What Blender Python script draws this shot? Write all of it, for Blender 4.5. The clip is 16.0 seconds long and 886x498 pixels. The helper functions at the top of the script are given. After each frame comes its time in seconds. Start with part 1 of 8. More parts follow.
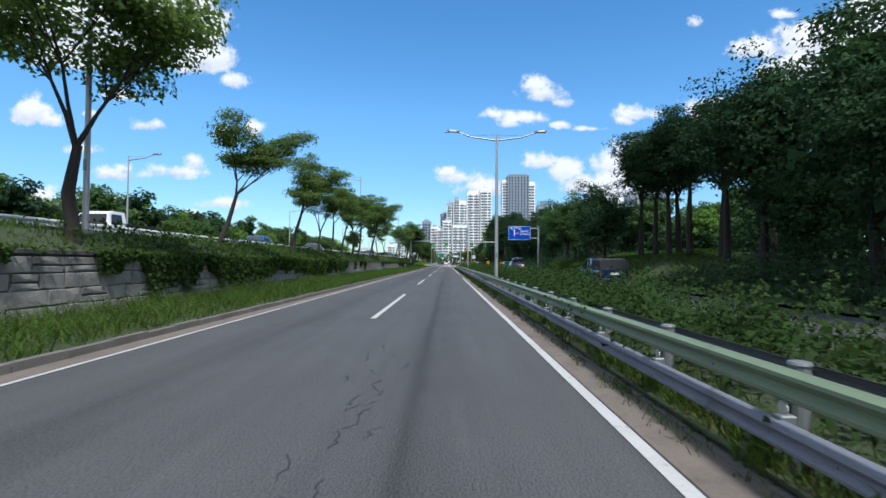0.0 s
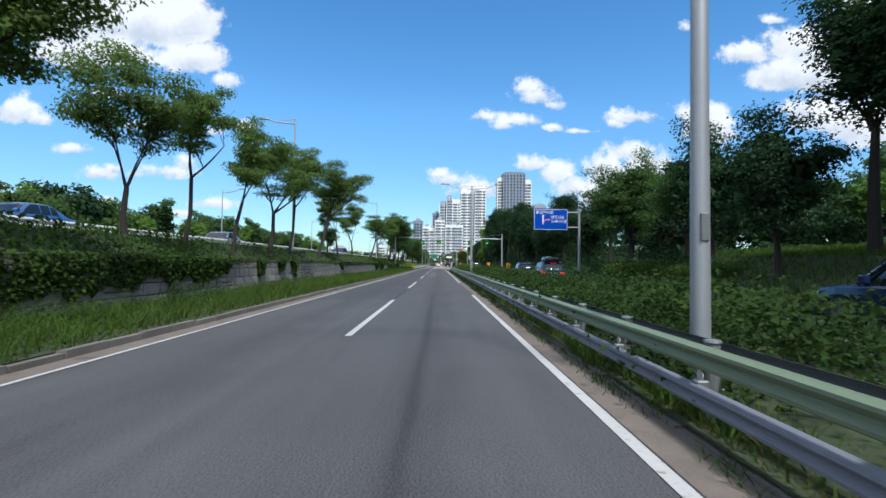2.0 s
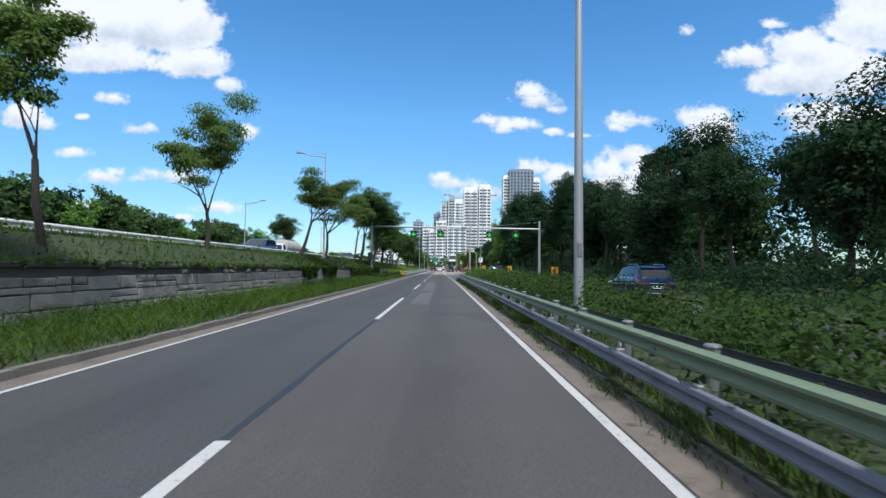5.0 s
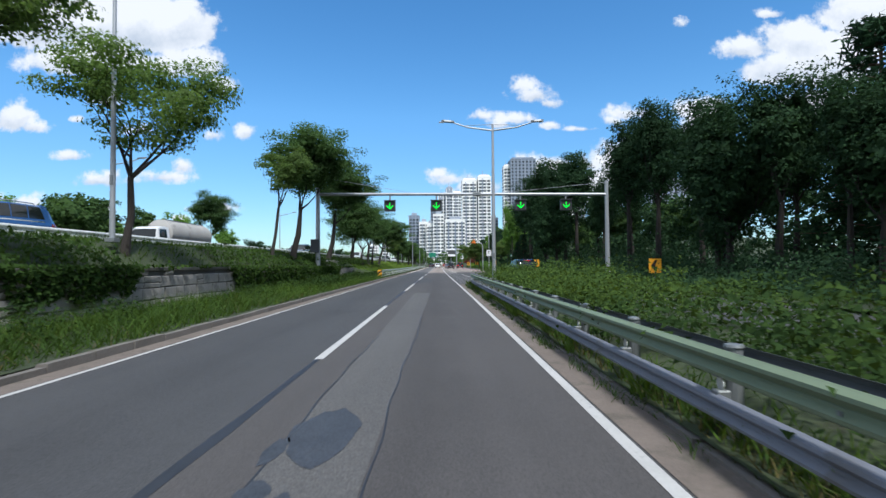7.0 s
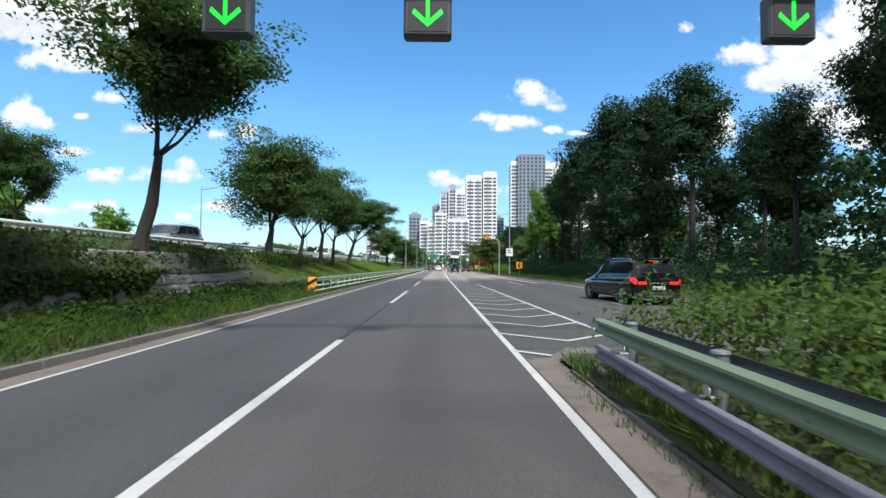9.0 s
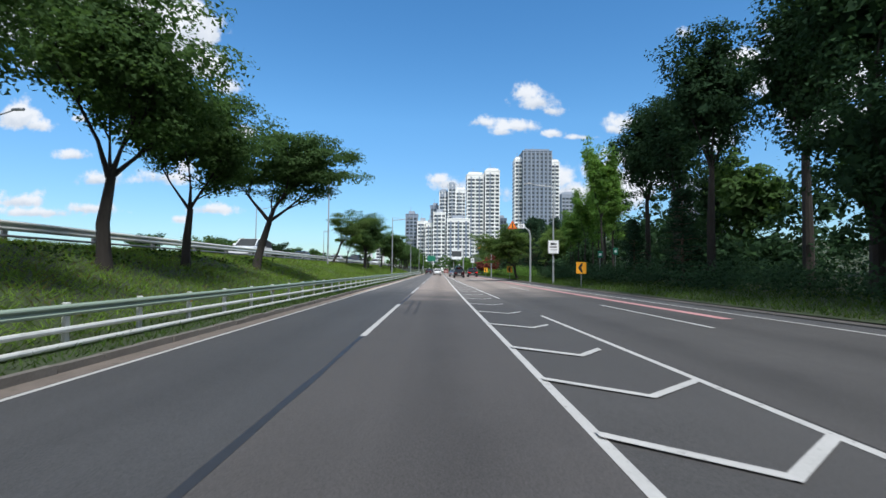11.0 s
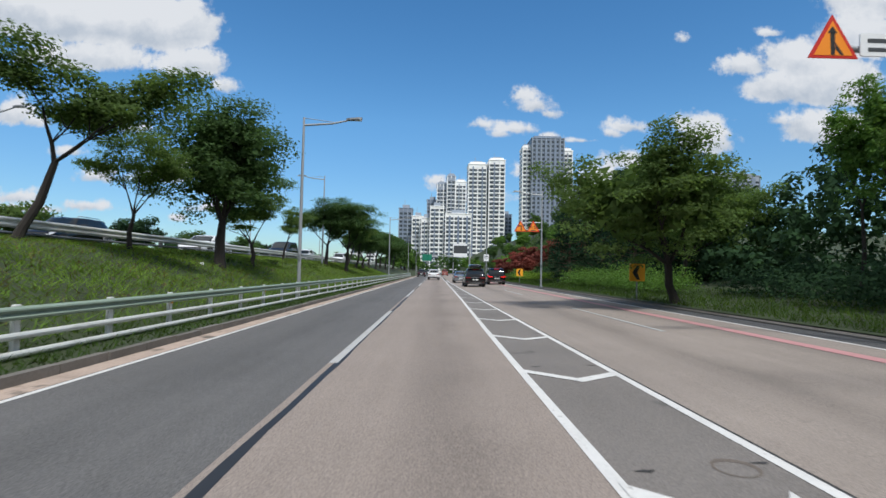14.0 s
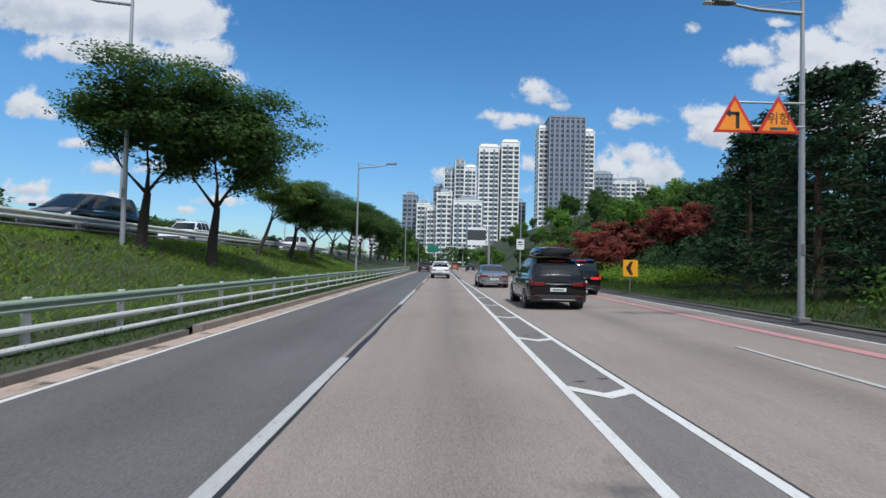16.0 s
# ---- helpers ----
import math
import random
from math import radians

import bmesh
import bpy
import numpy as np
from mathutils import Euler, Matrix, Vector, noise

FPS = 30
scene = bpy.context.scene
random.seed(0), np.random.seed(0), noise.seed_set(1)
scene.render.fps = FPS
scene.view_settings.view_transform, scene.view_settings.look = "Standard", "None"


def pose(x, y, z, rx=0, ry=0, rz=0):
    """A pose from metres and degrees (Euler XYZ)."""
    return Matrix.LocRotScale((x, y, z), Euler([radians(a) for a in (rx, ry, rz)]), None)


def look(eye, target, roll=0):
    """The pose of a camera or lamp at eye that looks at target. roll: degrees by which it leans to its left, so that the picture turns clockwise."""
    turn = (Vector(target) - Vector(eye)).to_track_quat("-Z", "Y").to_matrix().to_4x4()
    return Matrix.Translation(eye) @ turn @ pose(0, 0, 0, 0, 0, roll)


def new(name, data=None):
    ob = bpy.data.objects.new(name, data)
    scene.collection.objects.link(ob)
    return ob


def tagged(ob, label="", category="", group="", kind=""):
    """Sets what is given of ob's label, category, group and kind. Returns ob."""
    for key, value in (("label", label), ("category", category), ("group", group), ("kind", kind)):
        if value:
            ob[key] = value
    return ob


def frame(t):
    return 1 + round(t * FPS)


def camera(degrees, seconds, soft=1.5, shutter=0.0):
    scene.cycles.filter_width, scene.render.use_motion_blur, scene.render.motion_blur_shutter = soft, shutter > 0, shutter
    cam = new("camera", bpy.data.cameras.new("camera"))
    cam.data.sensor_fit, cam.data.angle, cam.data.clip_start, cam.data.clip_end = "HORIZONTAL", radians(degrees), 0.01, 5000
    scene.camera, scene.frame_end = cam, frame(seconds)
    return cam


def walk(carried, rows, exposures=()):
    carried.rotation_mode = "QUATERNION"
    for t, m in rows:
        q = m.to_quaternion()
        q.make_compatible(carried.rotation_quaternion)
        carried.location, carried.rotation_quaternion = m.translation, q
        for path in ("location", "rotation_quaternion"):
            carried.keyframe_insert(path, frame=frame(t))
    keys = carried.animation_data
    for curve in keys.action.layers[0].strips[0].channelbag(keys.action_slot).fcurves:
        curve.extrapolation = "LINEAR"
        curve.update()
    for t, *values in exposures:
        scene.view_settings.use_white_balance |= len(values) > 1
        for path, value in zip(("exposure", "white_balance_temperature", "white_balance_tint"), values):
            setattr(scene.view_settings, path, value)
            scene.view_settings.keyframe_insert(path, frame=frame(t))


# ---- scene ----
cam = camera(82.5, 16.0, soft=1.5, shutter=0.07)
# seconds, x, y, z, yaw, pitch, roll
PATH = [
    (0, 0.174, 0.000, 1.47, 0.46, 1.52, -0.43),
    (0.5, 0.151, 5.719, 1.47, 0.55, 1.56, -0.56),
    (1, 0.095, 11.453, 1.47, 0.30, 1.65, -0.53),
    (1.5, 0.061, 17.204, 1.47, 0.03, 2.00, -1.07),
    (2, 0.087, 22.972, 1.47, -0.41, 1.68, -0.62),
    (2.5, 0.084, 28.757, 1.47, -0.41, 1.62, -0.75),
    (3, 0.065, 34.602, 1.47, -0.29, 1.75, -0.75),
    (3.5, 0.035, 40.536, 1.47, -0.26, 1.76, -0.95),
    (4, -0.003, 46.611, 1.47, -0.33, 1.84, -0.74),
    (4.2, 0.010, 49.056, 1.47, -0.33, 2.39, -0.76),
    (6.5, 0.132, 78.555, 1.47, -0.27, 1.52, 0.18),
    (7, 0.154, 85.467, 1.47, -0.43, 1.70, 0.45),
    (7.5, 0.175, 92.433, 1.47, -0.52, 1.70, 0.13),
    (8, 0.174, 99.403, 1.47, -0.64, 1.61, 0.04),
    (8.5, 0.207, 106.403, 1.47, -0.46, 1.66, -0.07),
    (9, 0.226, 113.437, 1.47, -0.27, 1.98, -0.43),
    (9.5, 0.186, 120.431, 1.47, -0.04, 2.27, -0.11),
    (12, -0.190, 154.329, 1.47, -0.73, 2.39, -0.89),
    (12.5, -0.177, 161.609, 1.47, -0.71, 2.49, -0.97),
    (13, -0.179, 168.972, 1.47, -0.66, 2.39, -1.24),
    (13.5, -0.173, 176.343, 1.47, -0.65, 2.31, -1.34),
    (14, -0.177, 183.710, 1.47, -0.85, 2.47, -1.22),
    (14.5, -0.210, 191.196, 1.47, -0.81, 2.36, -0.94),
    (15, -0.204, 198.728, 1.47, -0.65, 2.14, -1.07),
    (15.5, -0.233, 206.315, 1.47, -0.57, 1.96, -1.10),
    (16, -0.292, 213.948, 1.47, -0.09, 1.65, -1.42),
]
walk(cam, [(t, pose(x, y, z, 90 + pitch, roll, yaw)) for t, x, y, z, yaw, pitch, roll in PATH],
     exposures=[(0, 0.46, 5950, 10), (7, 0.40, 5950, 10), (8, 0.44, 5950, 10), (8.5, 0.66, 6050, 10), (9, 0.68, 6250, 10), (9.5, 0.56, 6250, 10), (12, 0.30, 6000, 10), (12.5, 0.42, 6300, 10), (13.2, 0.18, 6300, 10), (14.5, 0.05, 6050, 10), (16, 0.0, 5950, 10)])

# ---------------------------------------------------------------- sky and sun
SUN_DIR = Vector((0.25, -0.62, 1.0)).normalized()      # towards the sun: high, from behind and to the right
sun = new("sun", bpy.data.lights.new("sun", "SUN"))
sun.data.energy, sun.data.angle, sun.data.color = 3.5, radians(6.5), (1.0, 0.96, 0.88)
sun.matrix_world = look(SUN_DIR * 100, (0, 0, 0))

world = bpy.data.worlds.new("sky")
scene.world = world
world.use_nodes = True
W = world.node_tree
W.nodes.clear()


def wn(kind, **kw):
    n = W.nodes.new(kind)
    for k, v in kw.items():
        if k == "op":
            n.operation = v
    return n


def wmath(op, a, b=None, c=None):
    n = W.nodes.new("ShaderNodeMath")
    n.operation = op
    for i, q in enumerate((a, b, c)):
        if q is None:
            continue
        if isinstance(q, (int, float)):
            n.inputs[i].default_value = q
        else:
            W.links.new(q, n.inputs[i])
    return n.outputs[0]


sky = W.nodes.new("ShaderNodeTexSky")
sky.sky_type = "NISHITA"
sky.sun_disc = False
sky.sun_elevation = math.asin(SUN_DIR.z)
sky.sun_rotation = math.atan2(SUN_DIR.x, SUN_DIR.y)
sky.air_density, sky.dust_density, sky.ozone_density = 1.0, 0.15, 1.6
coord = W.nodes.new("ShaderNodeTexCoord")
sep = W.nodes.new("ShaderNodeSeparateXYZ")
W.links.new(coord.outputs["Generated"], sep.inputs[0])
ahead = wmath("MAXIMUM", sep.outputs[1], 0.02)
u0 = wmath("DIVIDE", sep.outputs[0], ahead)
v0 = wmath("DIVIDE", sep.outputs[2], ahead)
comb = W.nodes.new("ShaderNodeCombineXYZ")
W.links.new(u0, comb.inputs[0])
W.links.new(v0, comb.inputs[1])


def wnoise(scale, detail, rough):
    n = W.nodes.new("ShaderNodeTexNoise")
    n.inputs["Scale"].default_value, n.inputs["Detail"].default_value, n.inputs["Roughness"].default_value = scale, detail, rough
    W.links.new(comb.outputs[0], n.inputs["Vector"])
    return n


puff = wnoise(21.0, 9.0, 0.62)
puff_fine = wnoise(60.0, 6.0, 0.6)
puff_big = wnoise(4.0, 3.0, 0.5)
# cumulus clouds as tangents of bearing and height: centre, half width, half height
BANK_WEST = [(-0.649, 0.602, 0.257, 0.084), (-0.771, 0.482, 0.157, 0.084), (-0.631, 0.482, 0.168, 0.095), (-0.535, 0.470, 0.106, 0.078), (-0.495, 0.401, 0.078, 0.047),
             (-0.428, 0.359, 0.032, 0.022), (-0.703, 0.408, 0.145, 0.045), (-0.850, 0.511, 0.101, 0.067)]
SMALL_WEST = [(-0.840, 0.292, 0.051, 0.038), (-0.801, 0.277, 0.034, 0.018), (-0.659, 0.329, 0.036, 0.016), (-0.714, 0.292, 0.016, 0.009), (-0.602, 0.268, 0.045, 0.017), (-0.727, 0.218, 0.037, 0.015),
              (-0.671, 0.169, 0.058, 0.020), (-0.649, 0.182, 0.027, 0.017), (-0.549, 0.175, 0.062, 0.019), (-0.508, 0.195, 0.030, 0.023), (-0.446, 0.258, 0.022, 0.019), (-0.382, 0.263, 0.022, 0.022),
              (-0.450, 0.114, 0.056, 0.016), (-0.698, 0.112, 0.062, 0.016), (-0.824, 0.126, 0.056, 0.022), (-0.512, 0.093, 0.022, 0.011), (-0.795, 0.103, 0.101, 0.014)]
MIDDLE = [(0.173, 0.356, 0.030, 0.023), (0.196, 0.335, 0.049, 0.026), (0.223, 0.318, 0.030, 0.017), (0.146, 0.287, 0.067, 0.018), (0.087, 0.294, 0.034, 0.016), (0.124, 0.276, 0.029, 0.013),
          (0.224, 0.274, 0.023, 0.011), (0.287, 0.267, 0.038, 0.007), (0.021, 0.168, 0.047, 0.022), (-0.001, 0.179, 0.027, 0.017), (0.083, 0.148, 0.078, 0.025), (0.190, 0.201, 0.040, 0.021),
          (0.235, 0.181, 0.045, 0.034), (0.263, 0.153, 0.045, 0.034)]
SMALL_EAST = [(0.385, 0.297, 0.060, 0.020), (0.347, 0.283, 0.027, 0.015), (0.376, 0.224, 0.069, 0.031), (0.331, 0.196, 0.050, 0.031), (0.415, 0.191, 0.067, 0.045), (0.534, 0.313, 0.047, 0.018),
              (0.492, 0.480, 0.017, 0.017), (0.672, 0.498, 0.030, 0.013), (0.353, 0.162, 0.084, 0.045), (0.336, 0.134, 0.078, 0.045), (0.512, 0.305, 0.050, 0.030), (0.545, 0.269, 0.067, 0.045)]
BANK_EAST = [(0.620, 0.426, 0.069, 0.034), (0.723, 0.445, 0.095, 0.050), (0.682, 0.381, 0.084, 0.045), (0.790, 0.394, 0.123, 0.084), (0.860, 0.488, 0.101, 0.067), (0.755, 0.302, 0.078, 0.050),
             (0.846, 0.281, 0.089, 0.067), (0.884, 0.569, 0.123, 0.067), (0.699, 0.318, 0.045, 0.022)]
CLOUDS = BANK_WEST + SMALL_WEST + MIDDLE + SMALL_EAST + BANK_EAST
dens = None
low = None
for cx, cy, rx, ry in CLOUDS:
    du = wmath("MULTIPLY", wmath("SUBTRACT", u0, cx), 1 / rx)
    dv = wmath("MULTIPLY", wmath("SUBTRACT", v0, cy), 1 / ry)
    # flat bases, heaped tops
    dv2 = wmath("MULTIPLY_ADD", wmath("LESS_THAN", dv, 0.0), wmath("MULTIPLY", dv, 0.6), dv)
    d = wmath("SUBTRACT", 1.0, wmath("SQRT", wmath("ADD", wmath("MULTIPLY", du, du), wmath("MULTIPLY", dv2, dv2))))
    k = wmath("MULTIPLY", wmath("MAXIMUM", wmath("ADD", d, 0.15), 0.0), dv)
    low = k if low is None else wmath("ADD", low, k)
    d = wmath("MULTIPLY", d, min(3.4, max(0.95, ry / 0.024)))
    dens = d if dens is None else wmath("SMOOTH_MAX", dens, d, 0.25)
amount = wmath("ADD", wmath("ADD", dens, wmath("MULTIPLY", wmath("SUBTRACT", puff.outputs[0], 0.46), 2.6)),
               wmath("ADD", wmath("MULTIPLY", wmath("SUBTRACT", puff_big.outputs[0], 0.5), 0.5), wmath("MULTIPLY", wmath("SUBTRACT", puff_fine.outputs[0], 0.5), 0.9)))
ramp = W.nodes.new("ShaderNodeMapRange")
ramp.interpolation_type = "SMOOTHSTEP"
W.links.new(amount, ramp.inputs[0])
ramp.inputs[1].default_value, ramp.inputs[2].default_value = 0.0, 0.80
front = wmath("GREATER_THAN", sep.outputs[1], 0.05)
mask_ahead = wmath("MULTIPLY", ramp.outputs[0], front)
# broken cumulus over the rest of the sky, overhead and behind
field = W.nodes.new("ShaderNodeTexNoise")
field.inputs["Scale"].default_value, field.inputs["Detail"].default_value, field.inputs["Roughness"].default_value = 2.6, 7.0, 0.55
W.links.new(coord.outputs["Generated"], field.inputs["Vector"])
cover = W.nodes.new("ShaderNodeMapRange")
cover.interpolation_type = "SMOOTHSTEP"
W.links.new(field.outputs[0], cover.inputs[0])
cover.inputs[1].default_value, cover.inputs[2].default_value = 0.40, 0.52
beyond = W.nodes.new("ShaderNodeMapRange")
beyond.interpolation_type = "SMOOTHSTEP"
W.links.new(v0, beyond.inputs[0])
beyond.inputs[1].default_value, beyond.inputs[2].default_value = 0.68, 1.0
mask = wmath("MAXIMUM", mask_ahead, wmath("MULTIPLY", cover.outputs[0], beyond.outputs[0]))
tone = W.nodes.new("ShaderNodeMapRange")
W.links.new(wmath("ADD", wmath("MULTIPLY", low, 2.4), wmath("ADD", wmath("MULTIPLY", wmath("SUBTRACT", puff_big.outputs[0], 0.5), 1.6), wmath("MULTIPLY", wmath("SUBTRACT", puff.outputs[0], 0.5), 3.2))), tone.inputs[0])
tone.inputs[1].default_value, tone.inputs[2].default_value = -0.9, 0.6
white = W.nodes.new("ShaderNodeMix")
white.data_type = "RGBA"
W.links.new(tone.outputs[0], white.inputs["Factor"])
white.inputs["A"].default_value, white.inputs["B"].default_value = (4.1, 4.5, 5.0, 1), (6.3, 6.35, 6.4, 1)
mix = W.nodes.new("ShaderNodeMix")
mix.data_type = "RGBA"
W.links.new(mask, mix.inputs["Factor"])
deep = W.nodes.new("ShaderNodeHueSaturation")
deep.inputs["Saturation"].default_value, deep.inputs["Value"].default_value = 1.28, 1.16
W.links.new(sky.outputs[0], deep.inputs["Color"])
low_sky = W.nodes.new("ShaderNodeMapRange")
W.links.new(sep.outputs[2], low_sky.inputs[0])
low_sky.inputs[1].default_value, low_sky.inputs[2].default_value, low_sky.inputs[3].default_value, low_sky.inputs[4].default_value = 0.0, 0.28, 0.0, 1.0
clear = W.nodes.new("ShaderNodeMix")
clear.data_type, clear.blend_type = "RGBA", "MULTIPLY"
clear.inputs["Factor"].default_value = 1.0
tint = W.nodes.new("ShaderNodeMix")
tint.data_type = "RGBA"
W.links.new(low_sky.outputs[0], tint.inputs["Factor"])
tint.inputs["A"].default_value, tint.inputs["B"].default_value = (0.42, 0.56, 0.70, 1), (1.0, 1.06, 1.02, 1)
W.links.new(deep.outputs[0], clear.inputs["A"])
W.links.new(tint.outputs["Result"], clear.inputs["B"])
W.links.new(clear.outputs["Result"], mix.inputs["A"])
W.links.new(white.outputs["Result"], mix.inputs["B"])
bg = W.nodes.new("ShaderNodeBackground")
bg.inputs["Strength"].default_value = 0.115
out = W.nodes.new("ShaderNodeOutputWorld")
W.links.new(mix.outputs["Result"], bg.inputs["Color"])
W.links.new(bg.outputs[0], out.inputs["Surface"])

# ---------------------------------------------------------------- materials
def material(name, color, rough=0.6, metal=0.0, var=0.25, scale=3.0, fine=40.0, bump=0.0, bump_scale=None, coat=0.0, spec=0.5,
             island=0.0, sun_tone=None, emit=0.0, dirt=None, stretch=None, lanes=0.0, grain=0.0, streak=0.0):
    """A surface with broad and fine variation; island: variation from piece to piece."""
    m = bpy.data.materials.new(name)
    m.use_nodes = True
    t = m.node_tree
    b = t.nodes["Principled BSDF"]
    b.inputs["Roughness"].default_value, b.inputs["Metallic"].default_value = rough, metal
    b.inputs["Specular IOR Level"].default_value = spec
    if coat:
        b.inputs["Coat Weight"].default_value, b.inputs["Coat Roughness"].default_value = coat, 0.05
    geo = t.nodes.new("ShaderNodeTexCoord")
    vec = geo.outputs["Object"]
    if stretch:
        mp = t.nodes.new("ShaderNodeMapping")
        mp.inputs["Scale"].default_value = stretch
        t.links.new(vec, mp.inputs[0])
        vec = mp.outputs[0]

    def noise_tex(s, detail):
        n = t.nodes.new("ShaderNodeTexNoise")
        n.inputs["Scale"].default_value, n.inputs["Detail"].default_value, n.inputs["Roughness"].default_value = s, detail, 0.6
        t.links.new(vec, n.inputs["Vector"])
        return n.outputs[0]

    def mth(op, a, bb):
        n = t.nodes.new("ShaderNodeMath")
        n.operation = op
        for i, q in enumerate((a, bb)):
            if isinstance(q, (int, float)):
                n.inputs[i].default_value = q
            else:
                t.links.new(q, n.inputs[i])
        return n.outputs[0]
    big, small = noise_tex(scale, 4), noise_tex(fine, 3)
    k = mth("ADD", mth("MULTIPLY", mth("SUBTRACT", big, 0.5), 2.2 * var), mth("MULTIPLY", mth("SUBTRACT", small, 0.5), 1.8 * var))
    if island:
        g = t.nodes.new("ShaderNodeNewGeometry")
        oi = t.nodes.new("ShaderNodeObjectInfo")
        rnd = mth("FRACT", mth("ADD", g.outputs["Random Per Island"], oi.outputs["Random"]), 0.0)
        k = mth("ADD", k, mth("MULTIPLY", mth("SUBTRACT", rnd, 0.5), 2 * island))
    if grain:                                            # stone chips, and streaks along the road
        n = t.nodes.new("ShaderNodeTexNoise")
        n.inputs["Scale"].default_value, n.inputs["Detail"].default_value = 58.0, 3.0
        t.links.new(geo.outputs["Object"], n.inputs["Vector"])
        k = mth("ADD", k, mth("MULTIPLY", mth("SUBTRACT", n.outputs[0], 0.5), 10.0 * grain))
        mp2 = t.nodes.new("ShaderNodeMapping")
        mp2.inputs["Scale"].default_value = (2.2, 0.10, 1)
        t.links.new(geo.outputs["Object"], mp2.inputs[0])
        n2 = t.nodes.new("ShaderNodeTexNoise")
        n2.inputs["Scale"].default_value, n2.inputs["Detail"].default_value = 1.6, 5.0
        t.links.new(mp2.outputs[0], n2.inputs["Vector"])
        k = mth("ADD", k, mth("MULTIPLY", mth("SUBTRACT", n2.outputs[0], 0.5), 1.6 * grain))
    if lanes:                                            # darker oil track along the middle of each lane
        sx = t.nodes.new("ShaderNodeSeparateXYZ")
        t.links.new(geo.outputs["Object"], sx.inputs[0])
        wob = mth("MULTIPLY", mth("SUBTRACT", big, 0.5), 0.9)
        for c, tight, dark in ((-0.05, 2.1, 1.0), (-3.3, 2.1, 1.0), (4.4, 2.1, 1.0), (7.2, 2.1, 1.0), (-0.18, 11.0, streak)):
            q = mth("MULTIPLY", mth("ADD", mth("SUBTRACT", sx.outputs[0], c), mth("MULTIPLY", wob, min(1.0, 2.2 / tight))), tight)
            g1 = mth("POWER", 2.718, mth("MULTIPLY", mth("MULTIPLY", q, q), -1.0))
            k = mth("SUBTRACT", k, mth("MULTIPLY", g1, lanes * dark))
    gain = mth("ADD", k, 1.0)
    hsv = t.nodes.new("ShaderNodeHueSaturation")
    hsv.inputs["Color"].default_value = (*color, 1)
    if sun_tone:                                            # a second, sunlit tone painted in along the road past the cloud shade
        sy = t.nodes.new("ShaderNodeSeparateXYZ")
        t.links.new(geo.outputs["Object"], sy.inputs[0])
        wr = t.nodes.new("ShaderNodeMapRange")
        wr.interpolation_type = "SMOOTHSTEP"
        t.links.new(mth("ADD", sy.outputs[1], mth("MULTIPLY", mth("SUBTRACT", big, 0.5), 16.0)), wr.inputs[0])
        wr.inputs[1].default_value, wr.inputs[2].default_value = sun_tone[1], sun_tone[2]
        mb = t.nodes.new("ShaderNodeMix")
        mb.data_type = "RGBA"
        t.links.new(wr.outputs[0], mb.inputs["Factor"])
        mb.inputs["A"].default_value, mb.inputs["B"].default_value = (*color, 1), (*sun_tone[0], 1)
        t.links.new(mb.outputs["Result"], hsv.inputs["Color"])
    t.links.new(gain, hsv.inputs["Value"])
    col = hsv.outputs[0]
    if dirt:
        mx = t.nodes.new("ShaderNodeMix")
        mx.data_type = "RGBA"
        r = t.nodes.new("ShaderNodeMapRange")
        t.links.new(noise_tex(dirt[1], 6), r.inputs[0])
        r.inputs[1].default_value, r.inputs[2].default_value = dirt[2], dirt[2] + 0.14
        t.links.new(r.outputs[0], mx.inputs["Factor"])
        t.links.new(col, mx.inputs["A"])
        mx.inputs["B"].default_value = (*dirt[0], 1)
        col = mx.outputs["Result"]
    t.links.new(col, b.inputs["Base Color"])
    if bump:
        bn = t.nodes.new("ShaderNodeBump")
        bn.inputs["Strength"].default_value = bump
        bn.inputs["Distance"].default_value = 0.02
        t.links.new(noise_tex(bump_scale or fine, 4), bn.inputs["Height"])
        t.links.new(bn.outputs[0], b.inputs["Normal"])
    if emit:
        b.inputs["Emission Color"].default_value = (*color, 1)
        b.inputs["Emission Strength"].default_value = emit
    return m


